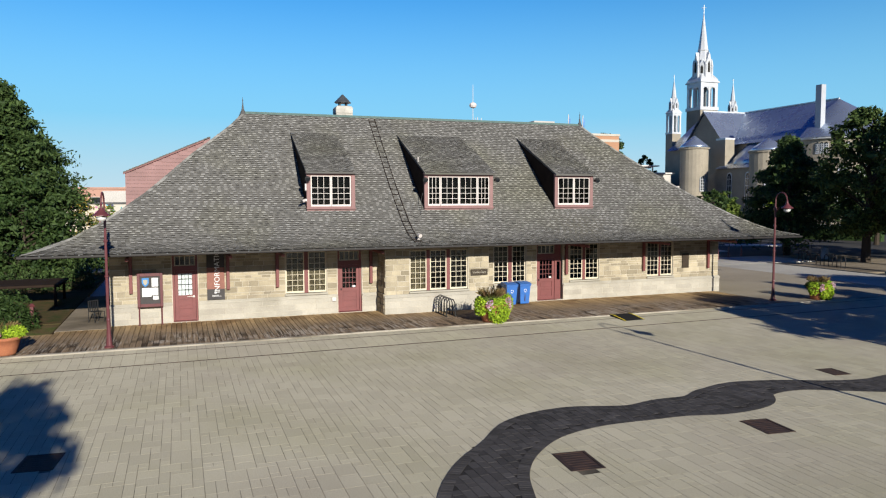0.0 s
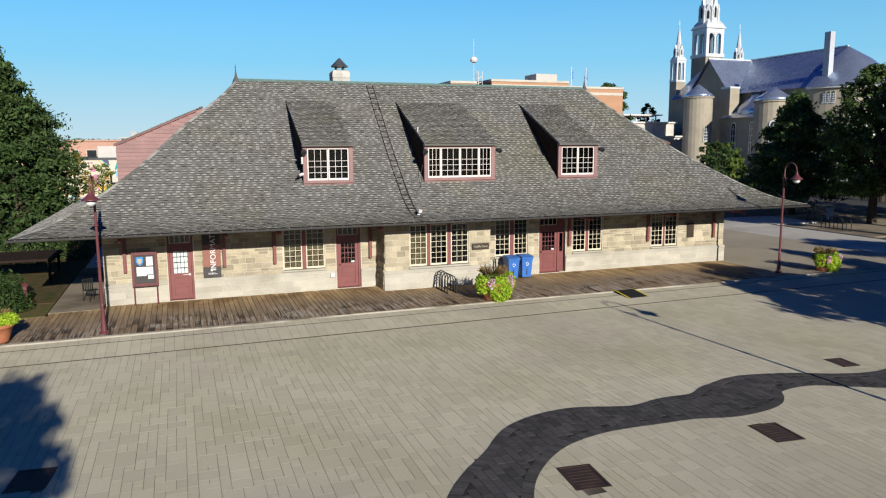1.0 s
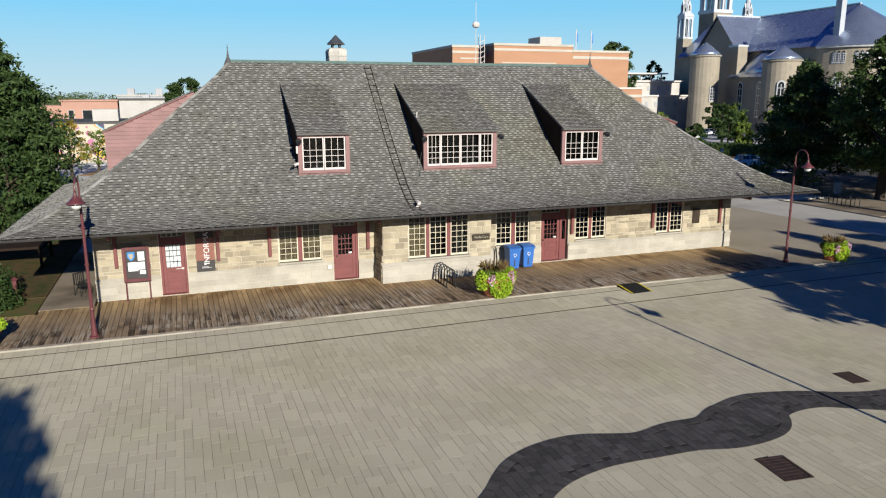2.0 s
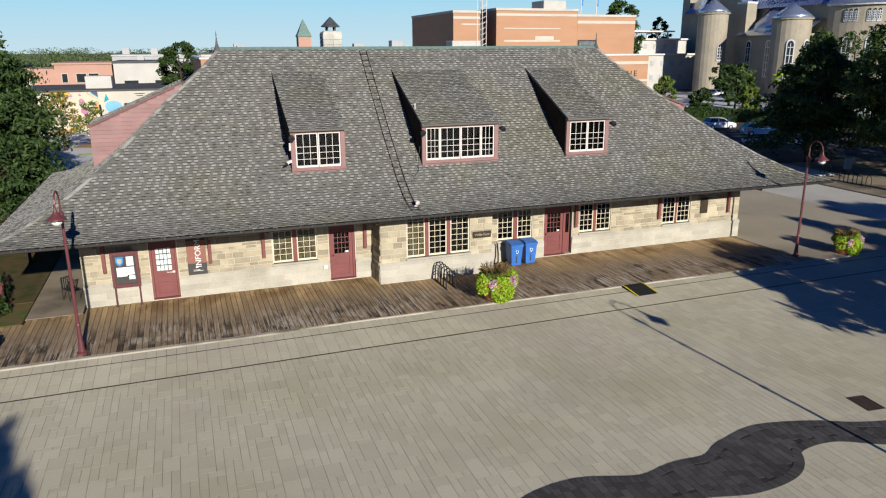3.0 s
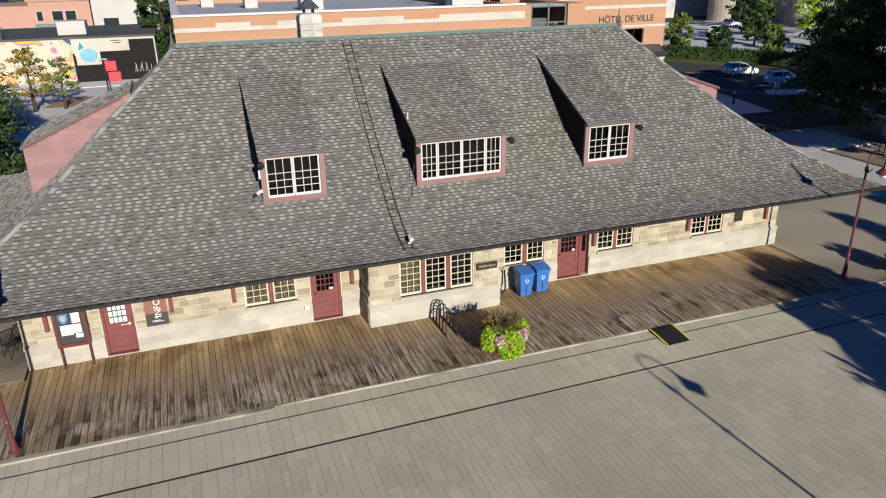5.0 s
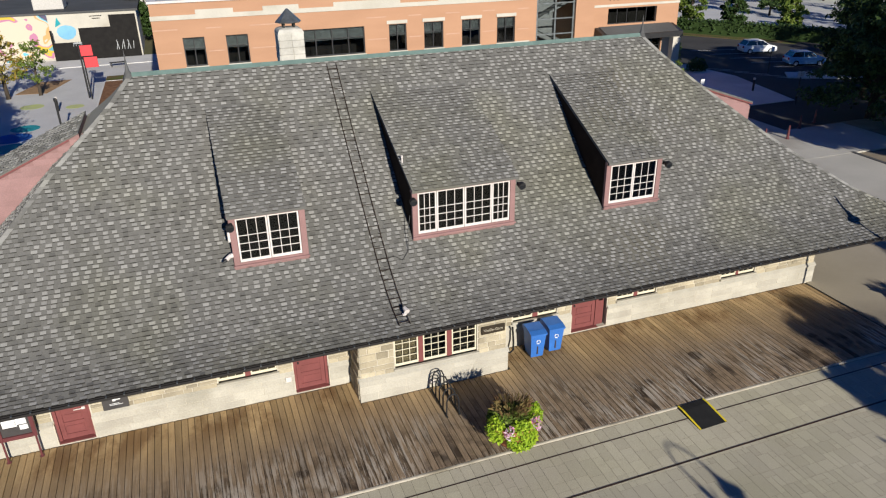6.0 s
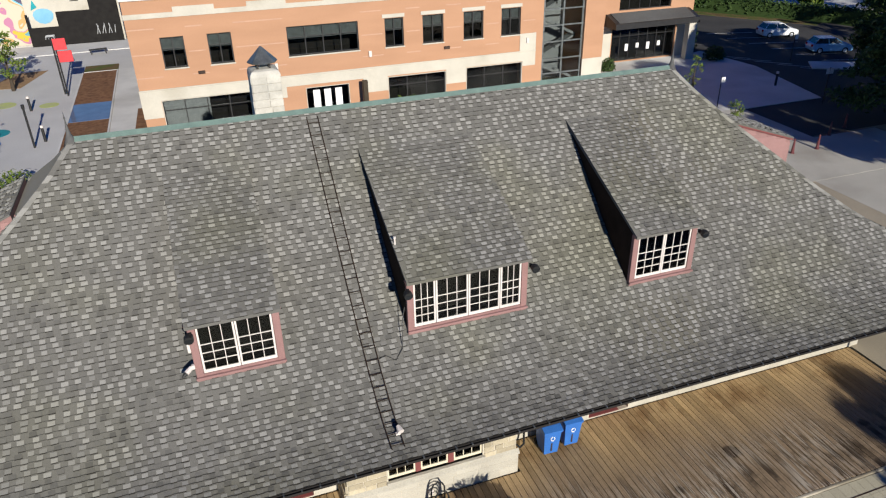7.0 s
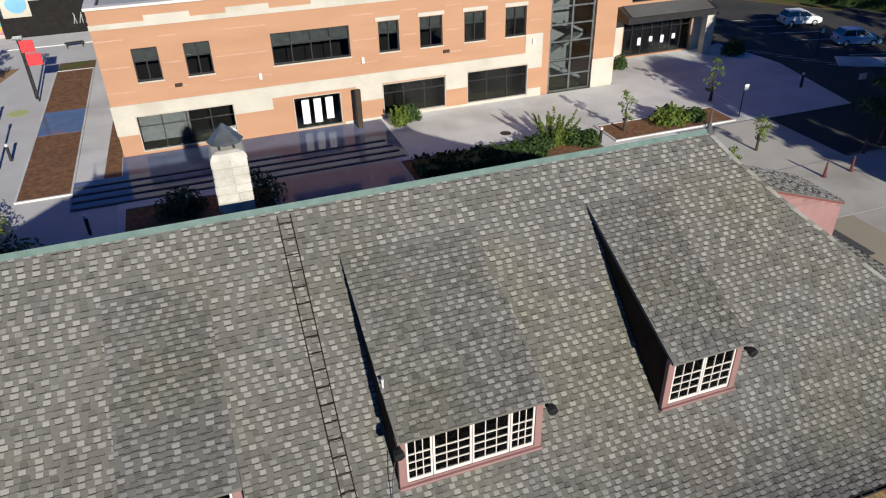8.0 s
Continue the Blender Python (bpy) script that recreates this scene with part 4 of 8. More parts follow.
def sash(root, x0, x1, z0, z1, y, material, rows, cols, upper=None, pane="glass"):
    """A sash with bars; its panes lie a little behind. y: its outer face."""
    f, s = 0.045, Shape()
    s.box(x0, x1, y, y + 0.05, z0, z0 + 0.085, 0.006).box(x0, x1, y, y + 0.05, z1 - f, z1, 0.006)
    s.box(x0, x0 + f, y + 0.001, y + 0.049, z0 + 0.085, z1 - f).box(x1 - f, x1, y + 0.001, y + 0.049, z0 + 0.085, z1 - f)
    zs = [z0 + 0.085 + (z1 - f - z0 - 0.085) * k for k in rows]
    for z in zs:
        s.box(x0 + f, x1 - f, y + 0.008, y + 0.04, z - 0.009, z + 0.009)
    for k in range(1, cols):
        xx = x0 + f + (x1 - x0 - 2 * f) * k / cols
        s.box(xx - 0.009, xx + 0.009, y + 0.012, y + 0.036, z0 + 0.085, z1 - f)
    w = s.ob("sash", material, root)
    p = Shape().box(x0 + f, x1 - f, y + 0.02, y + 0.026, z0 + 0.085, z1 - f).ob("pane", pane, root)
    p.visible_shadow = False
    return w


def window(name, spans, y, label, lined=0):
    """A row of sashes between red mullions, with a stone sill."""
    x0, x1 = spans[0][0], spans[-1][1]
    fr = Shape()
    fr.box(x0 - 0.0, x1 + 0.0, y + 0.1, y + 0.2, HEAD - 0.03, HEAD)
    w = fr.ob(name, "red", station, label)
    for (a, b), (c, d) in zip(spans, spans[1:]):
        Shape().box(b, c, y + 0.05, y + 0.17, SILL, HEAD - 0.03, 0.01).ob("mullion", "red", w, "dark red mullion post")
    rows = [k / 7 for k in range(1, 7)]
    for a, b in spans:
        sash(w, a, b, SILL + 0.01, HEAD - 0.03, y + 0.07, "cream", rows, 3)
    for a, b in spans[:lined]:
        Shape().box(a + 0.02, b - 0.02, y + 0.2, y + 0.215, SILL + 0.05, HEAD - 0.05).ob("curtain", "curtain", w, "faded tan curtain behind the panes")
    Shape().box(x0 - 0.06, x1 + 0.06, y - 0.1, y + 0.14, SILL - 0.08, SILL, 0.012).ob("window_sill", "plinths", w, "pale stone sill")
    return w


for sp, y, lined in ((SW1, WY, 2), (BAYW, -1.05, 1), (SW3, WY, 0), (SW4, WY, 0), (SW5, WY, 0)):
    window("window", sp, y, "cream multi-pane sashes between dark red mullions", lined)


def door(x0, x1, lit, side=None):
    """A panelled door under a glazed transom; lit: white sheet close behind its panes."""
    y = WY + 0.1
    fr = Shape()
    fr.box(x0 - 0.09, x0, y - 0.03, y + 0.14, 0.0, HEAD).box(x1, x1 + 0.09, y - 0.03, y + 0.14, 0.0, HEAD)
    fr.box(x0, x1, y - 0.025, y + 0.135, 2.1, 2.3).box(x0, x1, y - 0.025, y + 0.135, HEAD - 0.05, HEAD)
    d = fr.ob("door", "red", station, "dark red panelled door with small glass panes")
    leaf = Shape()
    leaf.box(x0 + 0.008, x0 + 0.14, y, y + 0.06, 0.04, 2.09, 0.005).box(x1 - 0.14, x1 - 0.008, y, y + 0.06, 0.04, 2.09, 0.005)
    for a, b in ((0.04, 0.2), (0.52, 0.62), (0.92, 1.08), (1.98, 2.09)):
        leaf.box(x0 + 0.14, x1 - 0.14, y + 0.002, y + 0.058, a, b)
    for a, b in ((0.2, 0.52), (0.62, 0.92)):
        leaf.box(x0 + 0.14, x1 - 0.14, y + 0.03, y + 0.05, a, b)
        leaf.box(x0 + 0.19, x1 - 0.19, y + 0.014, y + 0.03, a + 0.05, b - 0.05)
    leaf.ob("leaf", "red", d)
    bars = Shape()
    for k in range(1, 4):
        xx = x0 + 0.14 + (x1 - x0 - 0.28) * k / 4
        bars.box(xx - 0.01, xx + 0.01, y + 0.01, y + 0.05, 1.08, 1.98)
        bars.box(x0 + 0.14, x1 - 0.14, y + 0.012, y + 0.048, 1.08 + 0.9 * k / 4 - 0.01, 1.08 + 0.9 * k / 4 + 0.01)
    bars.ob("glazing_bars", "black" if lit else "red", d)
    p = Shape().box(x0 + 0.14, x1 - 0.14, y + 0.028, y + 0.032, 1.08, 1.98).ob("pane", "clearglass" if lit else "glass", d)
    p.visible_shadow = False
    if lit:
        Shape().box(x0 + 0.12, x1 - 0.12, y + 0.07, y + 0.075, 1.05, 2.0).ob("blind", "paper", d, "plain white sheet behind the door panes")
    else:
        Shape().box(x1 - 0.32, x1 - 0.17, y + 0.016, y + 0.02, 1.1, 1.17).ob("notice", "paper", d, "small white notice")
    Shape().box(x1 - 0.13 if lit else x0 + 0.05, x1 - 0.04 if lit else x0 + 0.1, y - 0.04, y - 0.002, 0.98, 1.06, 0.008).tube([(x1 - 0.34 if lit else x0 + 0.075, y - 0.05, 1.02), (x1 - 0.06 if lit else x0 + 0.09, y - 0.05, 1.02)], 0.014, 6).ob("handle", "white" if lit else "black", d, "metal handle")
    tb = Shape().box(x0, x1, y + 0.03, y + 0.06, 2.3, 2.34).box(x0, x1, y + 0.03, y + 0.06, HEAD - 0.09, HEAD - 0.05)
    for k in range(5):
        xx = x0 + 0.02 + (x1 - x0 - 0.04) * k / 4
        tb.box(xx - 0.018, xx + 0.018, y + 0.031, y + 0.059, 2.34, HEAD - 0.09)
    tb.ob("transom", "cream", d, "cream-barred transom light")
    p = Shape().box(x0, x1, y + 0.042, y + 0.046, 2.32, HEAD - 0.07).ob("pane", "glass", d)
    p.visible_shadow = False
    Shape().box(x0 - 0.08, x1 + 0.08, y - 0.16, y + 0.12, 0.0, 0.035, 0.008).ob("threshold", "red", d)
    if side:
        sd = Shape().box(x1 + 0.09, side, y + 0.005, y + 0.1, 0.03, 1.0).box(x1 + 0.09, side, y + 0.005, y + 0.1, 1.9, 2.78)
        sd.box(x1 + 0.09, x1 + 0.13, y + 0.006, y + 0.09, 1.0, 1.9).box(side - 0.04, side, y + 0.006, y + 0.09, 1.0, 1.9)
        sd.ob("sidelight", "red", d)
        Shape().box(x1 + 0.13, side - 0.04, y + 0.04, y + 0.045, 1.0, 1.9).ob("pane", "glass", d)


door(0.1, 0.92, True)
door(6.95, 7.85, False)
door(16.8, 17.75, False, 18.1)

# eaves brackets
for bx in (-1.54, 2.2, 4.23, 8.35, 18.32, 22.88, 27.0):
    y0 = WY - 0.03
    b = Shape().box(bx - 0.065, bx + 0.065, y0 - 0.13, y0 - 0.001, 1.26, 2.86, 0.015)
    b.box(bx - 0.055, bx + 0.055, -2.0, y0 - 0.13, 2.72, 2.84, 0.012)
    b.ob("eaves_bracket", "red", station, "dark red wooden bracket")

# roof: the four curved slopes, the soffit and the gutter
rf = Shape()
ds = sorted({p[0] for p in PROF + HIP0 + HIP1})


def ring(d, dz=0.0):
    z = prof(d) + dz
    xa, xb = EX0 + at_table(HIP0, d), EX1 - at_table(HIP1, d)
    return [(xa, EY0 + d, z), (xb, EY0 + d, z), (xb, EY1 - d, z), (xa, EY1 - d, z)]


for a, b in zip(ds, ds[1:]):
    A, B = ring(a), ring(b)
    for k in range(4):
        j = (k + 1) % 4
        rf.add([A[k], A[j], B[j], B[k]], [(0, 1, 2, 3)])
roof = rf.ob("roof", "roofbase", station)
so = Shape()
A = ring(0, -0.06)
inner = [(X0, 0.0, 2.99), (X1, 0.0, 2.99), (X1, 11.5, 2.99), (X0, 11.5, 2.99)]
B = [(x, y, 2.9) for x, y, z in inner]
A = [(x, y, 2.95) for x, y, z in A]
for k in range(4):
    j = (k + 1) % 4
    so.add([A[j], A[k], B[k], B[j]], [(0, 1, 2, 3)])
so.ob("soffit", "soffit", station, "dark stained soffit boards")
# an open trough hangs round the eaves: back board, floor and lip
trough = ((0.0, 2.94), (0.075, 2.95), (0.09, 2.97), (0.09, 3.035), (0.08, 3.035), (0.08, 2.975), (0.012, 2.965), (0.012, 3.04), (0.0, 3.04))
for nm, axis, at, sgn, a, b in (("gutter", "x", EY0, -1, EX0 - 0.09, EX1 + 0.09), ("gutter", "x", EY1, 1, EX0 - 0.09, EX1 + 0.09), ("gutter", "y", EX0, -1, EY0, EY1), ("gutter", "y", EX1, 1, EY0, EY1)):
    Shape().prism([(at + sgn * u, z) for u, z in trough], axis, a, b).ob(nm, "gutter", station, "dark metal gutter")
hang = Shape().box(-0.018, 0.018, -0.098, 0.02, 3.03, 3.05).mesh("gutter_hanger", "zinc")
x = EX0 + 0.2
while x < EX1:
    o = new("gutter_hanger", hang)
    o.parent, o.location = station, (x, EY0, 0)
    x += 0.42
Shape().prism([(RY - 0.11, RZ - 0.07), (RY, RZ + 0.05), (RY + 0.11, RZ - 0.07)], "x", RX0 - 0.1, RX1 + 0.1).ob("ridge_cap", "copper", station, "green copper ridge capping")
for hx in (RX0, RX1):
    s = -1 if hx == RX0 else 1
    Shape().turned(hx + 0.05 * s, RY, [(RZ - 0.2, 0.2), (RZ + 0.0, 0.12), (RZ + 0.14, 0.06), (RZ + 0.35, 0.03), (RZ + 0.52, 0.014), (RZ + 0.56, 0.032), (RZ + 0.6, 0.014), (RZ + 0.74, 0.004)], 10).ob("finial", "tarroof", station, "slender grey metal finial", smooth=True)

# dormers
DORM = ((5.6, 7.74, 2), (11.02, 14.47, 4), (17.83, 19.99, 2))
DY, DZ0, DZ1 = 0.40, 4.55, 6.2
DSL = 0.47                                              # rise of the dormer roofs


def dormer_meet():
    """Where a dormer's roof meets the main roof."""
    d = 2.0
    while prof(d) < DZ1 + DSL * (d + EY0 - DY) and d < 7.8:
        d += 0.01
    return d + EY0


DM = dormer_meet()
for x0, x1, n in DORM:
    fr = Shape()
    zb = prof(DY - EY0) - 0.06
    fr.box(x0 - 0.01, x0 + 0.17, DY - 0.03, DY + 0.1, zb, DZ1 - 0.06, 0.01).box(x1 - 0.17, x1 + 0.01, DY - 0.03, DY + 0.1, zb, DZ1 - 0.06, 0.01)
    fr.box(x0 + 0.17, x1 - 0.17, DY - 0.025, DY + 0.1, zb, DZ0 + 0.15).box(x0 + 0.17, x1 - 0.17, DY - 0.025, DY + 0.1, DZ1 - 0.14, DZ1 - 0.06)
    dm = fr.ob("dormer", "pink", station, "dormer with a faded pinkish red surround")
    Shape().box(x0 - 0.06, x1 + 0.06, DY - 0.12, DY + 0.02, DZ1 - 0.06, DZ1 + 0.02, 0.01).ob("fascia", "pink", dm)
    Shape().box(x0 - 0.03, x1 + 0.03, DY - 0.1, DY - 0.03, DZ0 + 0.03, DZ0 + 0.09, 0.01).ob("sill", "pink", dm)
    # cheeks follow the main roof
    for xa, xb in ((x0, x0 + 0.1), (x1 - 0.1, x1)):
        top = [(DY + 0.03, DZ1), (DM, DZ1 + DSL * (DM - DY))]
        bot = [(y, prof(y - EY0) - 0.1) for y in (DM, 3.2, 2.0, 1.2, DY + 0.03)]
        Shape().prism(top + bot, "x", xa, xb).ob("cheek", "brown", dm, "dark brown shingled cheek")
    a, b = x0 + 0.17, x1 - 0.17
    if n == 2:
        spans = [(a, (a + b) / 2), ((a + b) / 2, b)]
    else:
        k = (b - a)
        spans = [(a, a + 0.2 * k), (a + 0.2 * k, a + 0.5 * k), (a + 0.5 * k, a + 0.8 * k), (a + 0.8 * k, b)]
    for p, r in spans:
        sash(dm, p + 0.008, r - 0.008, DZ0 + 0.15, DZ1 - 0.14, DY, "white", [0.2, 0.4, 0.6], 3)
    # near-black sheet behind the sashes, painted for the dormer's unlit inside
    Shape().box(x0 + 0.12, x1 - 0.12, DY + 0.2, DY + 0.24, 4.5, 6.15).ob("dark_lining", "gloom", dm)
    rs = Shape().prism([(DY - 0.2, DZ1 - 0.09 + 0.03), (DY - 0.2, DZ1 + 0.03), (DM + 0.15, DZ1 + 0.03 + DSL * (DM + 0.15 - DY + 0.2)), (DM + 0.15, DZ1 - 0.1 + DSL * (DM + 0.15 - DY + 0.2))], "x", x0 - 0.05, x1 + 0.05)
    rs.ob("dormer_roof", "roofbase", dm)

END_ROOFS = []
# cross dormers on the hipped ends, with pink clapboard cheeks
CY0, CY1 = 4.4, 7.1

for sgn, ex, ss, out, inn, ca, cb, zt, ztop in ((1, EX0, HIP0, 3.05, 6.74, CY0, CY1, 6.28, 7.92), (-1, EX1, HIP1, 2.95, 6.5, CY0 + 0.6, CY1, 6.22, 7.39)):
    s = Shape()
    pts = [(ex + sgn * out, zt), (ex + sgn * inn, ztop)] + [(ex + sgn * k, end_height(k, ss) - 0.15) for k in (inn, 5.8, 4.8, 3.8, out)]
    s.prism(pts, "y", ca + 0.03, cb - 0.03)
    sd = s.ob("end_dormer", "pink", station, "end dormer clad in faded pink boards")
    z = 4.6
    while z < ztop - 0.1:
        zc = z + 0.17
        xo = out if zc <= zt else out + (zc - zt) / (ztop - zt) * (inn - out)
        xi = out
        while xi < 8.2 and end_height(xi, ss) < z + 0.08:
            xi += 0.05
        if xi > xo + 0.05:
            lo, hi = sorted((ex + sgn * (xo - (0.02 if xo == out else -0.12)), ex + sgn * xi))
            Shape().prism([(ca - 0.012, z), (ca + 0.03, z), (ca + 0.03, zc), (ca + 0.012, zc)], "x", lo, hi).ob("clapboard", "pink", sd)
        z += 0.165
    END_ROOFS.append((sgn, ex, ca, cb, out, inn, zt, ztop))
    k = (ztop - zt) / (inn - out)
    Shape().prism([(ex + sgn * (out - 0.1), zt - 0.1 * k), (ex + sgn * inn, ztop), (ex + sgn * inn, ztop + 0.045), (ex + sgn * (out - 0.1), zt - 0.1 * k + 0.045)], "y", ca - 0.05, cb + 0.05).ob("end_dormer_roof", "roofbase", sd)
    Shape().prism([(ex + sgn * (out - 0.1), zt - 0.1 * k - 0.06), (ex + sgn * (inn - 0.3), ztop - 0.3 * k - 0.06), (ex + sgn * (inn - 0.3), ztop - 0.3 * k - 0.002), (ex + sgn * (out - 0.1), zt - 0.1 * k - 0.002)], "y", ca - 0.045, ca - 0.014).ob("verge_board", "red", sd, "dark red verge board")

# chimney
CX, CYY = 8.93, 8.1
chim = Shape().box(CX - 0.44, CX + 0.44, CYY - 0.44, CYY + 0.44, 7.0, 9.93).ob("chimney", "limewash", station, "limewashed stone chimney")
rnd = random.Random(2)
z = 8.45
while z < 9.9:
    for k in range(2):
        w = rnd.uniform(0.4, 0.62)
        for a0, b0 in ((-0.45, w - 0.47), (w - 0.46, 0.45)):
            e = rnd.uniform(0.02, 0.045)
            if k:
                bx = (CX - 0.44 - e, CX - 0.44, CYY + a0, CYY + b0)
            else:
                bx = (CX + a0, CX + b0, CYY - 0.44 - e, CYY - 0.44)
            Shape().box(*bx, z + 0.008, z + 0.235, 0.012).ob("chimney_block", "limewash", chim)
    z += 0.245
Shape().turned(CX, CYY, [(9.9, 0.655), (9.98, 0.64), (10.06, 0.56), (10.1, 0.4)], 4, (45, 405)).ob("chimney_shoulder", "limewash", chim)
for k in range(4):
    a = math.pi / 4 + k * math.pi / 2
    Shape().box(CX + 0.26 * math.cos(a) - 0.03, CX + 0.26 * math.cos(a) + 0.03, CYY + 0.26 * math.sin(a) - 0.03, CYY + 0.26 * math.sin(a) + 0.03, 10.08, 10.32).ob("cap_post", "gutter", chim)
Shape().turned(CX, CYY, [(10.27, 0.46), (10.3, 0.47), (10.53, 0.24), (10.74, 0.03)], 8).ob("chimney_cap", "zinc", chim, "pointed grey metal cap")

# ---- things on and round the station ----


def roof_at(x, y, lift=0.0):
    return Vector((x, y, prof(y - EY0) + lift))


# roof ladder
lad = thing("roof_ladder", "slender dark ladder lying on the shingled roof", "ladder")
for lx in (9.72, 10.04):
    Shape().tube([roof_at(lx + 0.0, EY0 + d, 0.06) for d in (0.3, 0.98, 1.58, 2.23, 2.85, 3.58, 4.38, 6.4, 8.05)], 0.014, 6).ob("rail", "brown", lad)
rung = Shape().tube([(9.72, 0, 0), (10.04, 0, 0)], 0.011, 6).mesh("rung", "brown")
d = 0.4
while d < 8.0:
    o = new("rung", rung)
    o.parent = lad
    o.location = (0, EY0 + d, prof(d) + 0.07)
    d += 0.3
cl = thing("roof_light", "small white floodlight at the foot of the roof ladder", "lamp", at=roof_at(9.98, EY0 + 0.68, 0.06))
Shape().box(-0.06, 0.06, -0.05, 0.05, 0.0, 0.04, 0.01).ob("base", "white", cl)
Shape().tube([(0, 0, 0.03), (0.02, -0.02, 0.16)], 0.02, 6).ob("stem", "white", cl)
Shape().tube([(0.02, 0.05, 0.22), (0.05, -0.12, 0.16)], [0.05, 0.09], 8).ob("lamp_head", "white", cl)

# flood lamps and a camera on the dormers
for fx, fz, s in ((5.66, 5.92, -1), (11.04, 5.9, -1), (14.55, 5.92, 1), (20.06, 5.92, 1)):
    f = thing("dormer_floodlight", "small black floodlight fixed to a dormer", "lamp", "dormer floodlights", at=(fx, DY - 0.05, fz))
    Shape().box(-0.03, 0.03, -0.02, 0.05, -0.06, 0.06, 0.008).ob("bracket", "black", f)
    Shape().tube([(0.05 * s, -0.05, 0.0), (0.05 * s, -0.12, 0.0), (0.05 * s, -0.24, -0.02)], [0.08, 0.115, 0.12], 10).ob("housing", "black", f)
    Shape().tube([(0.05 * s, -0.238, -0.02), (0.05 * s, -0.246, -0.02)], [0.1, 0.1], 10).ob("lens", "carglass", f)
c = thing("security_camera", "white security camera on a dormer's corner", "camera", at=(5.58, DY - 0.03, 4.98))
Shape().box(-0.06, 0.02, -0.05, 0.05, -0.05, 0.06, 0.01).ob("mount", "white", c)
Shape().tube([(-0.06, 0, 0), (-0.2, -0.12, -0.06)], [0.06, 0.065], 8).ob("body", "white", c)
Shape().tube([(-0.2, -0.12, -0.06), (-0.3, -0.2, -0.1)], [0.062, 0.02], 8).ob("eye", "black", c)
c = thing("junction_box", "small white box and stub on a dormer's corner", "box", at=(5.57, DY, 5.5))
Shape().box(-0.05, 0.02, -0.05, 0.04, -0.1, 0.2, 0.012).ob("case", "white", c)
c = thing("vent_pipe", "short white pipe standing at a dormer's roof edge", "pipe", at=(11.03, 1.35, 6.62))
Shape().tube([(0, 0, 0), (0, 0, 0.34)], 0.025, 8).ob("pipe", "white", c)
Shape().tube([(0, 0, 0.32), (0, 0, 0.38)], 0.035, 8).ob("pipe_cap", "white", c)
c = thing("loose_cable", "thin black cable looping across the shingles", "cable")
Shape().tube([(10.98, 0.55, 5.3), (10.85, 0.4, 4.9), roof_at(10.75, 0.1, 0.05), roof_at(10.5, -0.1, 0.03), roof_at(10.25, 0.05, 0.03), roof_at(10.08, 0.0, 0.03)], 0.012, 5).ob("cable", "black", c)

# information board
b = thing("notice_board", "red framed notice board on two posts by the wall", "sign", at=(-0.82, -0.22, 0))
fr = Shape().box(-0.48, -0.37, -0.05, 0.05, 0.74, 2.09, 0.01).box(0.37, 0.48, -0.05, 0.05, 0.74, 2.09, 0.01)
fr.box(-0.37, 0.37, -0.049, 0.049, 0.74, 0.86).box(-0.37, 0.37, -0.049, 0.049, 1.97, 2.09)
fr.ob("frame", "maroon", b)
Shape().box(-0.37, 0.37, 0.0, 0.03, 0.86, 1.97).ob("back_panel", "bannerdark", b)
sh = [(-0.3 + 0.26 * u, 1.9 - 0.36 * v) for u, v in ((0, 0), (1, 0), (1, 0.55), (0.8, 0.82), (0.5, 1), (0.2, 0.82), (0, 0.55))]
Shape().prism(sh, "y", -0.012, -0.004).ob("shield", "badge", b, "blue shield badge")
Shape().prism([(x * 0.6 - 0.068, z * 0.6 + 0.69) for x, z in sh], "y", -0.016, -0.012).ob("shield_mark", "gilt", b)
for a in ((0.06, 0.3, 1.55, 1.9), (-0.3, 0.02, 1.22, 1.5), (0.03, 0.3, 1.2, 1.5), (0.1, 0.31, 1.02, 1.17), (-0.3, 0.05, 1.15, 1.21)):
    Shape().box(a[0], a[1], -0.008, -0.003, a[2], a[3]).ob("poster", "paper", b, "white notice sheet")
for px in (-0.42, 0.42):
    Shape().tube([(px, 0, 0), (px, 0, 0.74)], 0.03, 8).ob("post", "maroon", b)
    Shape().turned(px, 0, [(0, 0.07), (0.015, 0.07), (0.03, 0.035)], 10).ob("foot", "maroon", b)

# banner with upright lettering
b = thing("information_banner", "dark banner fading to red with upright white lettering", "banner", at=(1.71, WY - 0.05, 0))
Shape().box(-0.35, 0.35, -0.02, 0.0, 0.85, 1.3).ob("lower_panel", "bannerdark", b)
Shape().box(-0.35, 0.35, -0.02, 0.0, 1.3, 2.2).ob("middle_panel", "bannerred", b)
Shape().box(-0.35, 0.35, -0.02, 0.0, 2.2, 2.85).ob("upper_panel", "bannerdark", b)
letters("INFORMATION", 0.3, Matrix.Translation((0.06, -0.028, 2.16)) @ Euler((radians(90), radians(-90), 0)).to_matrix().to_4x4(), "paper", b)
for bx in ((-0.16, 0.2, 0.99, 1.005), (-0.16, 0.1, 1.03, 1.045), (-0.06, 0.02, 1.12, 1.2)):
    Shape().box(bx[0], bx[1], -0.026, -0.021, bx[2], bx[3]).ob("small_mark", "paper", b)

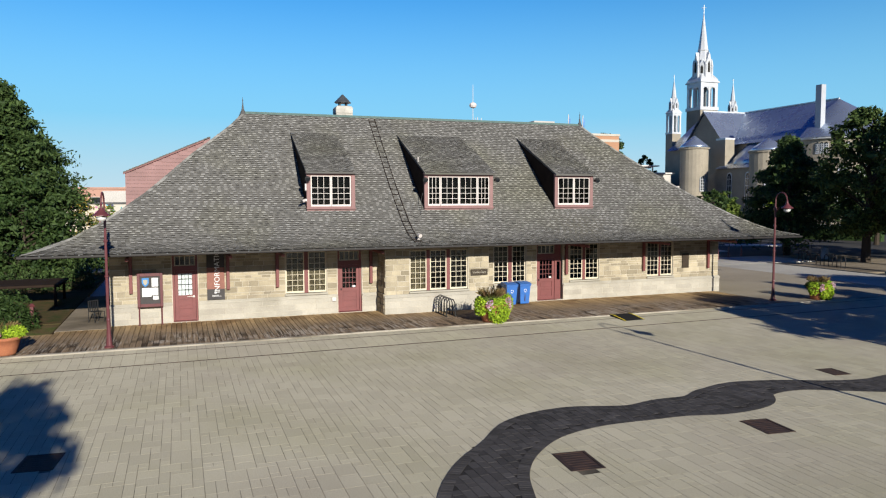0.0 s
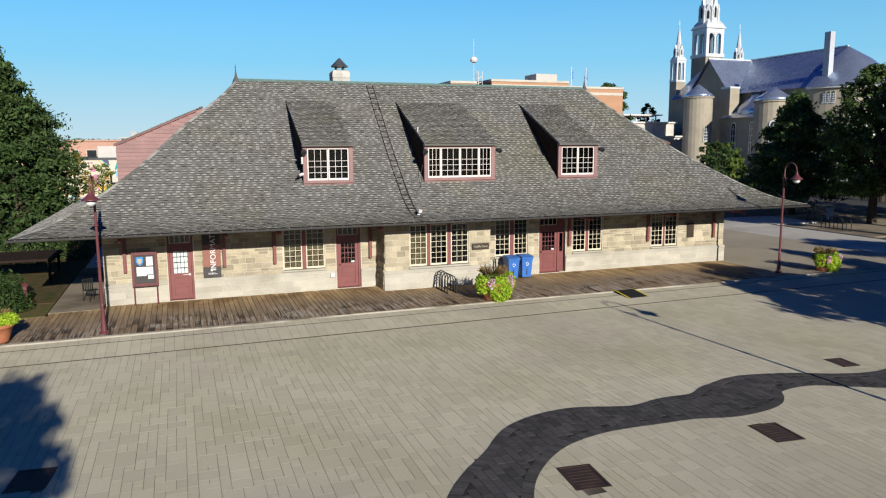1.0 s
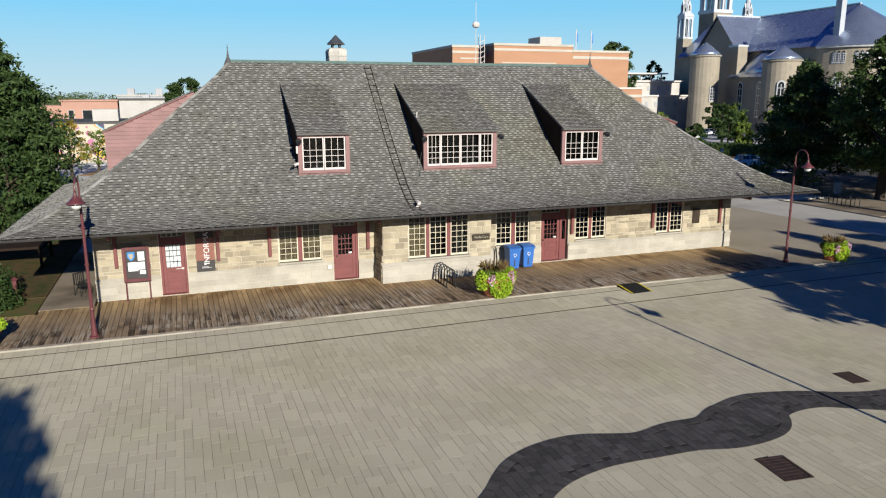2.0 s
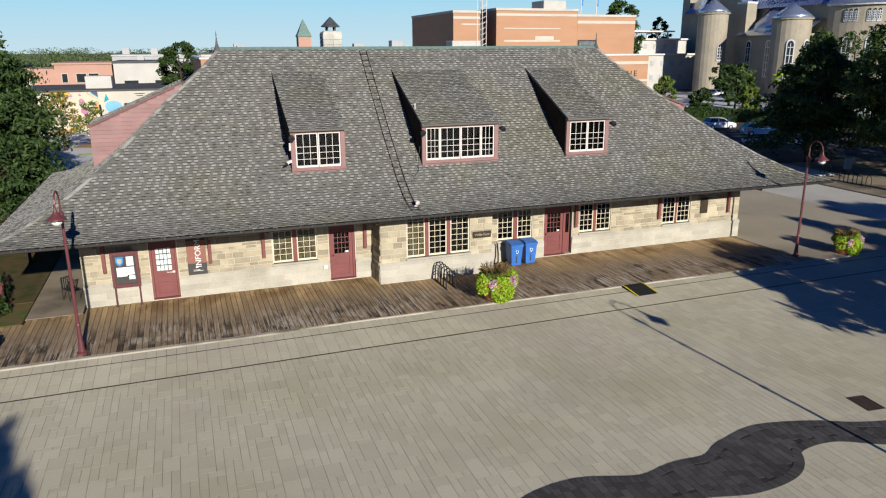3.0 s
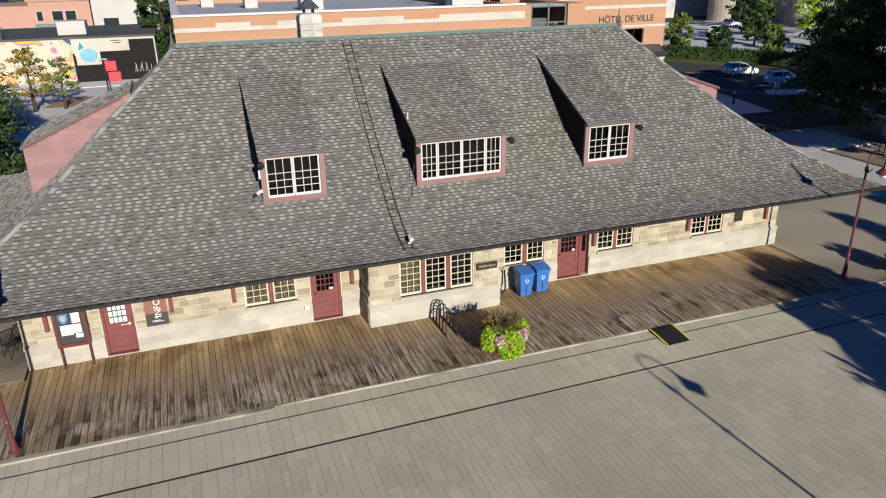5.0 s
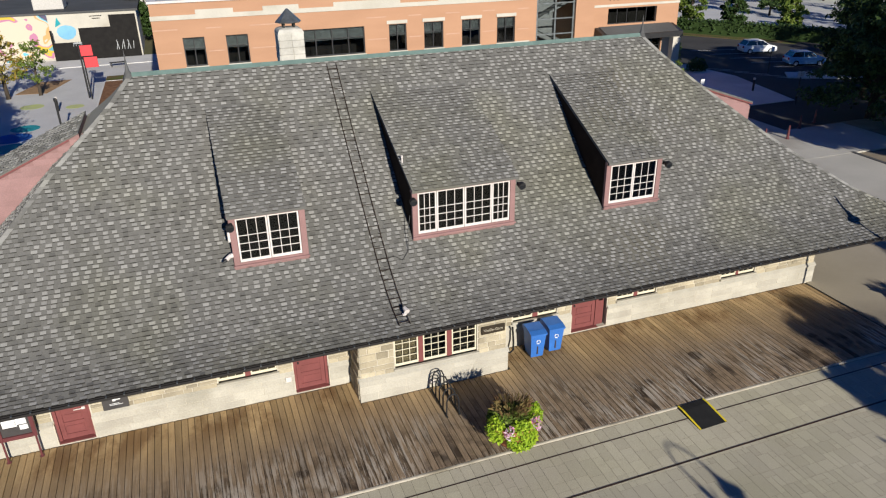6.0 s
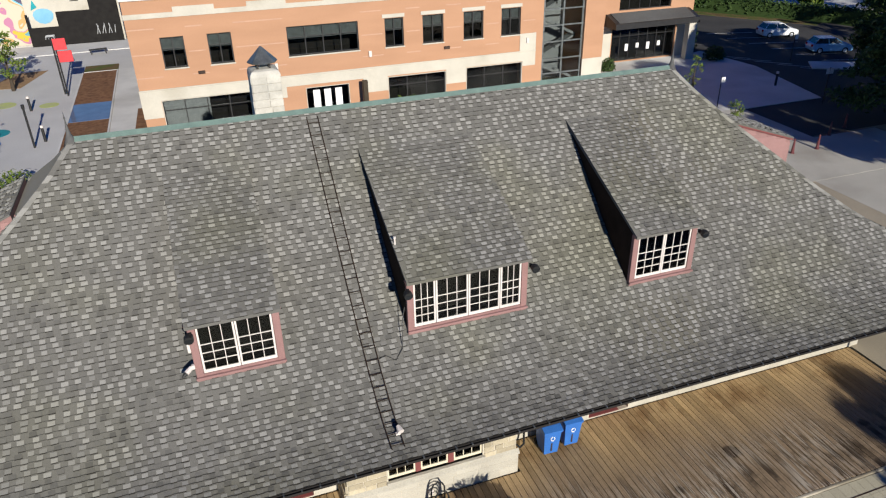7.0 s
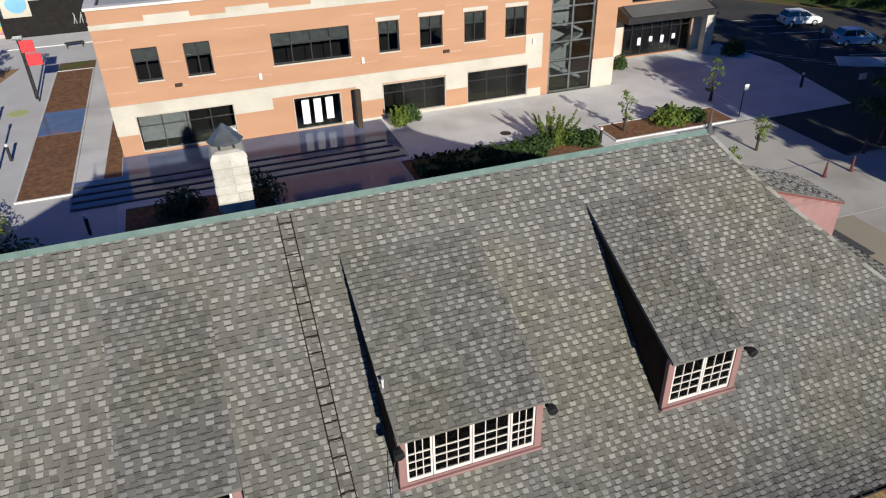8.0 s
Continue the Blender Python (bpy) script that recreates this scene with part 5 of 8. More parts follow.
# name sign, plaque, wall boxes
s = thing("name_sign", "dark wooden sign with pale lettering on the bay", "sign", at=(13.12, -1.11, 1.68))
Shape().box(-0.41, 0.41, -0.03, 0.0, -0.14, 0.14, 0.01).ob("board", "bronze", s)
letters("Vieille-Gare", 0.14, Matrix.Translation((0, -0.034, 0)) @ Euler((radians(90), 0, 0)).to_matrix().to_4x4(), "gilt", s)
s = thing("wall_plaque", "dark bronze plaque on the stone wall", "plaque", at=(25.55, WY - 0.03, 1.7))
Shape().box(-0.22, 0.22, -0.03, 0.0, -0.38, 0.38, 0.012).ob("plate", "bronze", s)
for k in range(6):
    Shape().box(-0.15, 0.15 - 0.05 * (k % 2), -0.034, -0.03, 0.26 - k * 0.1, 0.28 - k * 0.1).ob("text_bar", "rust", s)
for bx, by, bz, sz in ((6.66, WY - 0.09, 0.62, 0.09), (11.0, -1.15, 0.22, 0.07)):
    o = Shape().box(-sz, sz, -0.06, 0.0, -sz, sz, 0.012).ob("outlet_box", "white")
    o.location = (bx, by, bz)
    tagged(o, "small white outlet box on the plinth", "box", "outlet boxes")

# bicycle rack
r = thing("bicycle_rack", "black steel rack of bent hoops on the boardwalk", "rack", at=(11.12, -1.4, 0))
for k in range(5):
    y = -k * 0.33
    Shape().tube([(-0.2, y, 0.03), (-0.19, y, 0.55), (-0.12, y, 0.72), (0.0, y, 0.77), (0.12, y, 0.72), (0.19, y, 0.55), (0.2, y, 0.03)], 0.024, 8).ob("hoop", "black", r)
for x in (-0.2, 0.2):
    Shape().tube([(x, 0.08, 0.03), (x, -1.4, 0.03)], 0.028, 8).ob("base_rail", "black", r)


def planter(at, seed, label, s=1.0, bowl=False):
    """A terracotta tub with lime foliage, flowers and dark plumes."""
    t = thing("flower_tub", label, "planter", "flower tubs", at=at)
    rn = random.Random(seed)
    Shape().turned(0, 0, [(0, 0.34), (0.05, 0.36), (0.3, 0.44), (0.5, 0.5), (0.52, 0.55), (0.62, 0.56), (0.62, 0.5), (0.55, 0.46)], 20).ob("tub", "terracotta", t, "terracotta tub", smooth=True)
    # dense masses of leaves: centre, half sizes
    hanging = (("green_foliage", "leaflight", 1500, 0.07, (-0.04, 0.1, 0.66), (0.56, 0.44, 0.26)), ("lime_foliage", "lime", 1700, 0.055, (0.05, -0.42, 0.4), (0.42, 0.22, 0.44)),
               ("side_foliage", "lime", 620, 0.055, (-0.5, -0.14, 0.56), (0.22, 0.3, 0.34)), ("trailing_foliage", "lime", 620, 0.055, (0.54, -0.02, 0.6), (0.23, 0.3, 0.36)),
               ("flowers", "flower", 150, 0.045, (0.42, -0.42, 0.64), (0.15, 0.1, 0.24)), ("side_flowers", "flower", 90, 0.045, (-0.3, -0.48, 0.62), (0.14, 0.09, 0.22)))
    upright = (("green_foliage", "leaflight", 700, 0.07, (0.0, 0.1, 0.74), (0.46, 0.4, 0.22)), ("lime_foliage", "lime", 900, 0.06, (0.32, -0.08, 0.76), (0.4, 0.36, 0.24)),
               ("flowers", "flower", 200, 0.05, (-0.28, -0.3, 0.74), (0.26, 0.16, 0.16)))
    for nm, mt, n, sz, c0, r in upright if bowl else hanging:
        def spot():
            d = Vector((rn.gauss(0, 1), rn.gauss(0, 1), rn.gauss(0, 1))).normalized()
            k = rn.uniform(0.5, 1.0) ** 0.5 * rn.uniform(0.85, 1.08)
            return Vector(c0) + Vector((d.x * r[0], d.y * r[1], d.z * r[2])) * k, d
        leaves(n, spot, sz, rn).ob(nm, mt, t)
    pl = Shape()
    for _ in range(60 if bowl else 220):
        a, b = rn.uniform(0, 6.28), rn.uniform(0.04, 0.26)
        g = 0.38 * rn.random() ** 0.5
        foot = Vector((g * math.cos(a), 0.06 + g * math.sin(a), 0.86))
        tip = foot + Vector((math.cos(a) * b, math.sin(a) * b * 0.8, rn.uniform(0.1, 0.32)))
        w = Vector((-math.sin(a), math.cos(a), 0)) * rn.uniform(0.003, 0.008)
        mid = foot.lerp(tip, 0.6) + Vector((0, 0, 0.06))
        pl.add([foot - w * 0.4, foot + w * 0.4, mid + w, tip, mid - w], [(0, 1, 2, 3, 4)])
    pl.ob("grass_plume", "plume", t, "rust-red grass plume")
    if s != 1.0:
        t.scale = (s, s, s)
    return t


planter((12.32, -4.35, 0), 1, "terracotta tub overflowing with lime leaves and flowers", 1.18)
planter((-5.12, -4.4, 0.0), 2, "wide terracotta tub of lime leaves and pale flowers beside the boardwalk", 0.96, True)
planter((30.1, -4.3, -0.03), 4, "terracotta tub of lime leaves at the kerb", 1.02)


def wheelie(at, body, lid, label, turn=0):
    t = thing("wheeled_bin", label, "bin", "wheeled bins", at=at @ pose(0, 0, 0, 0, 0, turn))
    s = Shape()
    lo, hi = (0.24, 0.27), (0.3, 0.36)
    pts = [(-lo[0], -lo[1], 0.06), (lo[0], -lo[1], 0.06), (lo[0], lo[1], 0.06), (-lo[0], lo[1], 0.06), (-hi[0], -hi[1], 0.98), (hi[0], -hi[1], 0.98), (hi[0], hi[1], 0.98), (-hi[0], hi[1], 0.98)]
    s.add(pts, [(3, 2, 1, 0), (4, 5, 6, 7), (0, 1, 5, 4), (1, 2, 6, 5), (2, 3, 7, 6), (3, 0, 4, 7)])
    s.ob("body", body, t)
    Shape().box(-0.325, 0.325, -0.385, 0.385, 0.92, 0.985, 0.015).ob("rim", body, t)
    Shape().prism([(-0.41, 0.99), (-0.41, 1.02), (-0.2, 1.08), (0.3, 1.1), (0.4, 1.04), (0.4, 0.99)], "x", -0.33, 0.33).ob("lid", lid, t)
    Shape().tube([(-0.28, 0.44, 1.0), (0.28, 0.44, 1.0)], 0.02, 8).ob("handle", lid, t)
    for x in (-0.25, 0.25):
        Shape().tube([(x - 0.03, 0.32, 0.1), (x + 0.03, 0.32, 0.1)], 0.1, 12).ob("wheel", "rubber", t)
    if body == "blue":
        k = Shape()
        for q in range(3):
            a = radians(90 + 120 * q)
            k.tube([(0.07 * math.cos(a + u), -0.352, 0.7 + 0.07 * math.sin(a + u)) for u in (0, 0.4, 0.8, 1.2, 1.6)], 0.016, 5)
        k.ob("loop_mark", "paper", t, "white looped arrow mark")
        Shape().box(-0.025, 0.025, -0.315, -0.29, 0.18, 0.5, 0.005).ob("recess_mark", "binbrown", t)
    return t


wheelie(pose(14.88, -0.62, 0), "blue", "blue", "blue plastic wheeled recycling bin by the wall", -3).scale = (0.9, 0.98, 0.98)
wheelie(pose(15.62, -0.5, 0), "blue", "blue", "blue plastic wheeled recycling bin by the wall", -2).scale = (0.9, 0.98, 0.98)
t = thing("cable_hook", "black curved hose end beside the blue bins", "hose")
Shape().tube([(14.3, -0.1, 0.9), (14.32, -0.16, 0.4), (14.26, -0.3, 0.12), (14.12, -0.34, 0.05), (14.02, -0.3, 0.16)], 0.035, 7).ob("hose", "rubber", t)

# kerb ramp
t = thing("kerb_ramp", "black rubber ramp with yellow edges at the kerb", "ramp", at=pose(18.17, -5.0, 0, 0, 0, 2))
Shape().prism([(0.2, -0.14), (0.2, 0.02), (-0.02, 0.02), (-0.85, -0.085), (-0.85, -0.14)], "x", -0.5, 0.5).ob("ramp_plate", "rubber", t)
for x in (-0.5, 0.44):
    Shape().prism([(0.2, 0.024), (-0.02, 0.026), (-0.85, -0.082), (-0.85, -0.076), (-0.02, 0.034), (0.2, 0.032)], "x", x, x + 0.06).ob("edge_strip", "yellow", t, "yellow edge strip")


def lamp_post(at, turn, label):
    """A maroon lamp post with a looped neck and a bell shade. The neck reaches out along +x."""
    t = thing("street_lamp", label, "street lamp", "maroon street lamps", at=at @ pose(0, 0, 0, 0, 0, turn))
    Shape().turned(0, 0, [(0, 0.16), (0.05, 0.16), (0.08, 0.105), (0.3, 0.085), (0.5, 0.07), (0.9, 0.058), (0.95, 0.072), (1.0, 0.055)], 12).ob("base", "maroon", t)
    Shape().tube([(0, 0, 0.95), (0, 0, 3.0), (0, 0, 4.6)], [0.055, 0.047, 0.04], 10).ob("pole", "maroon", t)
    for z in (2.4, 3.6):
        Shape().turned(0, 0, [(z, 0.045), (z + 0.02, 0.075), (z + 0.06, 0.075), (z + 0.08, 0.045)], 10).ob("collar", "maroon", t)
    arc = [(0, 0, 4.5)]
    for k in range(15):
        a = radians(190 - k * 18)
        arc.append((0.37 + 0.36 * math.cos(a), 0, 4.9 + 0.37 * math.sin(a)))
    Shape().tube(arc, [0.04] + [0.028] * (len(arc) - 1), 8).ob("neck", "maroon", t)
    Shape().tube([(0.0, 0, 4.3), (0.14, 0, 4.42), (0.26, 0, 4.56)], 0.022, 6).ob("brace", "maroon", t)
    Shape().turned(0, 0, [(4.36, 0.04), (4.4, 0.075), (4.56, 0.075), (4.6, 0.03)], 10).ob("finial", "maroon", t)
    Shape().turned(0.75, 0, [(4.92, 0.03), (4.8, 0.035), (4.74, 0.06), (4.69, 0.09), (4.6, 0.18), (4.54, 0.265), (4.52, 0.275), (4.5, 0.275), (4.52, 0.24)], 18).ob("shade", "maroon", t, smooth=True)
    Shape().turned(0.75, 0, [(4.48, 0.16), (4.4, 0.15), (4.34, 0.09), (4.32, 0.02)], 12).ob("globe", "lens", t, "pale glass globe", smooth=True)
    return t


lamp_post(pose(-2.0, -4.46, 0), 268, "maroon lamp post with looped neck on the boardwalk")
lamp_post(pose(27.58, -3.9, 0), 268, "maroon lamp post with looped neck by the kerb")
lamp_post(pose(16.95, -20.4, PZ), -24, "maroon lamp post with looped neck on the plaza")

# garden beside the boardwalk
# beyond y = 10 the dark soil stands in for tree shade on the street
tagged(Shape().box(-26, -4.3, -0.94, 24, -0.31, -0.03).box(-16, -7.65, -4.7, -0.94, -0.31, -0.03).ob("garden_bed", "soil"), "dark earth and patchy grass, with dark ground for tree shade behind", "garden bed", kind="structure")
tagged(Shape().box(-6.0, -4.32, -0.92, 1.5, -0.03, -0.012).ob("lawn_patch", "grass"), "small worn patch of grass beside the boardwalk", "lawn", kind="structure")
tagged(Shape().box(-4.95, -4.3, 1.52, 9.5, -0.03, 0.0).ob("mulch_strip", "soil"), "strip of brown earth beside the plank path", "earth", kind="structure")
for i, (bx, by, rx, ry, hh) in enumerate(((-5.95, 0.4, 1.0, 0.9, 1.1), (-7.6, 13.0, 1.8, 1.2, 1.7), (-10.5, 12.0, 1.9, 1.3, 1.8), (-5.3, 14.2, 1.2, 1.0, 1.5), (-13.5, 13.0, 2.0, 1.4, 1.9), (-6.6, 0.9, 1.1, 1.0, 1.15), (-6.2, 2.4, 0.9, 1.0, 1.2), (-8.2, 1.4, 1.2, 1.1, 1.3), (-7.4, 3.8, 1.1, 1.0, 1.2), (-9.8, -0.2, 1.3, 1.0, 1.0), (-6.9, -0.3, 0.8, 0.6, 0.8))):
    bush((bx, by, -0.05), rx, ry, hh, 40 + i, "rounded green shrub in the garden bed", "leafdark" if 0 < i < 5 else "leaf", 1500, 0.085, group="garden shrubs")
t = thing("garden_post", "short dark red wooden post in the garden", "post", at=(-5.35, 1.7, -0.03))
Shape().box(-0.07, 0.07, -0.07, 0.07, 0, 0.75, 0.01).ob("shaft", "maroon", t)
Shape().turned(0, 0, [(0.75, 0.11), (0.8, 0.11), (0.88, 0.03)], 4).ob("cap", "maroon", t)
t = thing("garden_chair", "black wire chair standing by the station's corner", "chair", at=pose(-2.95, 1.3, 0, 0, 0, 40))
for x in (-0.22, 0.22):
    for y in (-0.2, 0.2):
        Shape().tube([(x, y, 0), (x, y, 0.45 if y < 0 else 0.9)], 0.015, 6).ob("leg", "black", t)
s = Shape()
for k in range(6):
    s.box(-0.22, 0.22, -0.2 + k * 0.075, -0.16 + k * 0.075, 0.44, 0.455)
s.ob("seat", "black", t)
s = Shape()
for k in range(6):
    s.box(-0.2 + k * 0.075, -0.17 + k * 0.075, 0.19, 0.21, 0.46, 0.88)
s.box(-0.22, 0.22, 0.185, 0.215, 0.86, 0.9)
s.ob("backrest", "black", t)
# shelter behind the garden
t = thing("garden_shelter", "low dark open shelter with a flat top on posts", "shelter", at=(-6.6, 8.6, -0.05))
Shape().box(-2.2, 1.5, -1.6, 1.6, 0.95, 1.07, 0.02).ob("top", "brown", t)
for x in (-2.0, 1.3):
    for y in (-1.4, 1.4):
        Shape().box(x - 0.06, x + 0.06, y - 0.06, y + 0.06, 0, 0.95).ob("post", "brown", t)

# ---- shingles ----
rnd = random.Random(77)
ROW = 0.143
TAB_F = [(4, 5, 6, 7), (0, 1, 5, 4), (1, 2, 6, 5), (3, 0, 4, 7)]


def slope_rows():
    """Rows up a slope of the main roof: distances in from the eaves."""
    out, d = [], 0.0
    while d < DEPTH - 0.05:
        out.append(d)
        d += ROW / (math.hypot(0.05, prof(d + 0.05) - prof(d)) / 0.05)
    return out


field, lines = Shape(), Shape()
single = 0
tab_mesh = Shape().add([(0, 0, 0), (1, 0, 0), (1, 1, 0), (0, 1, 0), (0, 0, 1), (1, 0, 1), (1, 1, 0.15), (0, 1, 0.15)], TAB_F).mesh("shingle", "shingle")


def put_row(o, u, v, n, length, skip=None, pick=None, band=1.0):
    """One course: tabs with gaps between them, each over a dark line of granules."""
    global single
    x = -rnd.uniform(0, 0.3)
    while x < length:
        w, gap = rnd.choice((0.13, 0.14, 0.15, 0.16)), rnd.choice((0.11, 0.14, 0.16, 0.18))
        a, b = max(x, 0), min(x + w, length)
        x += w + gap
        if b - a < 0.04:
            continue
        p = o + u * a
        if skip and skip(p + u * (b - a) * 0.5):
            continue
        th = rnd.choice((0.017, 0.021, 0.026))
        if pick and pick(p) and single < 300:
            ob = new("shingle", tab_mesh)
            ob.parent = roof
            ob.matrix_basis = Matrix(((u.x * (b - a), v.x * 0.11, n.x * th, p.x), (u.y * (b - a), v.y * 0.11, n.y * th, p.y), (u.z * (b - a), v.z * 0.11, n.z * th, p.z), (0, 0, 0, 1)))
            single += 1
        else:
            q = p + u * (b - a)
            field.add([p, q, q + v * 0.11, p + v * 0.11, p + n * th, q + n * th, q + v * 0.11 + n * 0.002, p + v * 0.11 + n * 0.002], TAB_F)
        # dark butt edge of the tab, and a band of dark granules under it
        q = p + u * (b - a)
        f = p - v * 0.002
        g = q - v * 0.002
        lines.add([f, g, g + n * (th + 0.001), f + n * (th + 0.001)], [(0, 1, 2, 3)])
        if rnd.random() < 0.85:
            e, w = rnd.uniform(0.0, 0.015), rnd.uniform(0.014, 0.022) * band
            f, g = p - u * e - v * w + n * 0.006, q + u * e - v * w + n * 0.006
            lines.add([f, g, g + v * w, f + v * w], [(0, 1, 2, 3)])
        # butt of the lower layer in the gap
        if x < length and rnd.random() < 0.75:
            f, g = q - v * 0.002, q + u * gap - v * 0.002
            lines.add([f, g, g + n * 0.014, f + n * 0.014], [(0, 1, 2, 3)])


def under_dormer(p):
    return any(a + 0.02 < p.x < b - 0.02 and DY < p.y < DM - 0.1 for a, b, n in DORM)


rows_d = slope_rows()
X = Vector((1, 0, 0))
Y = Vector((0, 1, 0))
for d in rows_d:
    e = min(d + 0.05, DEPTH)
    dy, dz = e - d, prof(e) - prof(d)
    v = Vector((0, dy, dz)).normalized()
    i0, i1 = at_table(HIP0, d), at_table(HIP1, d)
    put_row(Vector((EX0 + i0, EY0 + d, prof(d) + 0.004)), X, v, Vector((0, -v.z, v.y)), EX1 - EX0 - i0 - i1, under_dormer, lambda p: 9.0 < p.x < 16 and 3.35 < p.y < 5.6)
    for sg, ex, ss in ((1, EX0, HIP0), (-1, EX1, HIP1)):
        v = Vector((sg * (at_table(ss, e) - at_table(ss, d)), 0, dz)).normalized()
        o = Vector((ex + sg * at_table(ss, d), EY1 - d if sg > 0 else EY0 + d, prof(d) + 0.004))
        put_row(o, -Y if sg > 0 else Y, v, Vector((-sg * v.z, 0, sg * v.x)), EY1 - EY0 - 2 * d, lambda p: CY0 < p.y < CY1 and prof(d) > 4.9)
for x0, x1, n in DORM:
    ln = math.hypot(1, DSL)
    v = Vector((0, 1 / ln, DSL / ln))
    nn = Vector((0, -v.z, v.y))
    o = Vector((x0 - 0.06, DY - 0.22, DZ1 + 0.035))
    k = 0.0
    while o.y + v.y * k < DM + 0.05:
        put_row(o + v * k, X, v, nn, x1 - x0 + 0.12, band=0.45)
        k += ROW
for sgn, ex, ca, cb, out, inn, zt, ztop in END_ROOFS:
    k = (ztop - zt) / (inn - out)
    v = Vector((sgn, 0, k)).normalized()
    o = Vector((ex + sgn * (out - 0.1), cb + 0.04 if sgn > 0 else ca - 0.04, zt - 0.1 * k + 0.05))
    d = 0.0
    while d * abs(v.x) < inn - out:
        put_row(o + v * d, -Y if sgn > 0 else Y, v, Vector((-sgn * v.z, 0, sgn * v.x)), cb - ca + 0.08)
        d += ROW
ob = field.ob("shingle_field", "shingles", roof)
ob["kind"] = "stuff"
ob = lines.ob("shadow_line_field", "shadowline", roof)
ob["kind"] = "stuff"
# hip caps
caps = Shape()
for ex, ss, sg in ((EX0, HIP0, 1), (EX1, HIP1, -1)):
    d = 0.0
    while d < DEPTH - 0.12:
        e = d + 0.16
        a, b = Vector((ex + sg * at_table(ss, d), EY0 + d, prof(d) + 0.02)), Vector((ex + sg * at_table(ss, e), EY0 + e, prof(e) + 0.012))
        f = Vector((0, 0, 0.03))
        w = 0.15
        fa, fb = Vector((sg * w, 0, -0.0)), Vector((0, w, 0.0))
        f1 = Vector((sg * w * 1.0, -0.0, 0))
        drop = 0.02
        caps.add([a + f, b + f, b + fb + Vector((0, 0, drop)), a + fb + Vector((0, 0, drop)), b + fa + Vector((0, 0, drop)), a + fa + Vector((0, 0, drop))], [(0, 1, 2, 3), (0, 5, 4, 1)])
        d += 0.15
ob = caps.ob("hip_cap_field", "shingles", roof)
ob["kind"] = "stuff"

# ---- town hall behind the station ----
HY = 34.27
hall = thing("town_hall", "two-storey orange brick town hall with cream stone bands", "building")
UP = ((5.42, 6.85, 2), (8.28, 9.78, 2), (13.33, 18.18, 4), (20.06, 21.42, 2), (22.82, 24.38, 2), (25.91, 27.45, 2), (28.87, 30.43, 2))
GR = ((4.8, 10.5, 0.0, 2.25, 4), (14.2, 17.25, -0.1, 2.06, 4), (20.1, 24.5, 0.05, 2.18, 3), (26.1, 30.64, 0.0, 2.23, 3))
hh = [(a, b, 4.28, 6.22) for a, b, n in UP] + [(a, b, c, d) for a, b, c, d, n in GR]
hw = wall_with_holes(Shape(), 3.6, 31.7, -0.3, 8.5, HY, HY + 0.4, hh)
hw.box(3.6, 4.0, HY + 0.4, 62, -0.3, 8.5).box(31.3, 31.7, HY + 0.4, 62, -0.3, 8.5).box(3.6, 31.7, 61.6, 62, -0.3, 8.5)
hw.ob("front_wall", "brickwall", hall)
Shape().box(4, 31.3, HY + 0.4, 61.6, 8.0, 8.12).ob("flat_roof", "greywall", hall)
# dark sheet and floor behind the windows paint in the rooms' shade
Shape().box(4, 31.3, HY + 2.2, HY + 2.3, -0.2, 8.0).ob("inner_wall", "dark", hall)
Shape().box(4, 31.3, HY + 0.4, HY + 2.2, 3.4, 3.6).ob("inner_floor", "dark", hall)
Shape().box(3.5, 31.8, HY - 0.1, HY + 0.5, 8.5, 8.66, 0.02).ob("parapet_cap", "white", hall)
Shape().box(3.5, 4.1, HY + 0.5, 62, 8.5, 8.66).ob("parapet_cap", "white", hall)
for a, b, c, d in ((3.56, 31.72, 7.42, 7.72), (6.5, 9.0, 7.72, 8.02), (11.0, 13.5, 7.72, 8.02), (16, 21, 7.72, 8.02), (24.0, 31.72, 7.72, 8.02), (3.56, 31.72, 2.27, 2.94),
                   (3.56, 4.78, 1.15, 2.27), (10.52, 12.9, 1.55, 2.27), (18.3, 20.08, 1.25, 2.27), (24.52, 26.08, 1.2, 2.27), (30.66, 31.72, 1.9, 2.27), (30.4, 31.72, 3.03, 4.3), (30.66, 31.72, -0.2, 0.45),
                   (19.9, 21.5, 6.26, 6.5), (22.7, 24.5, 6.26, 6.5), (25.8, 27.55, 6.26, 6.5), (28.8, 30.5, 6.26, 6.5), (24.6, 30.66, -0.2, 0.0), (17.4, 24.6, -0.2, 0.02)):
    Shape().box(a, b, HY - 0.05, HY - 0.002, c, d).ob("stone_band", "creamstone", hall, "cream cast-stone band")
Shape().box(3.54, 31.74, HY - 0.09, HY - 0.002, 2.94, 3.03, 0.01).ob("string_course", "creamstone", hall, "thin cream moulding above the ground floor")
for z in (3.75, 5.2, 6.75):
    for a, b in cut(3.6, 31.6, [(p - 0.2, q + 0.2) for p, q, n in UP]):
        Shape().box(a, b, HY - 0.012, HY - 0.001, z, z + 0.07).ob("brick_course", "palebrick", hall, "thin pale brick course")


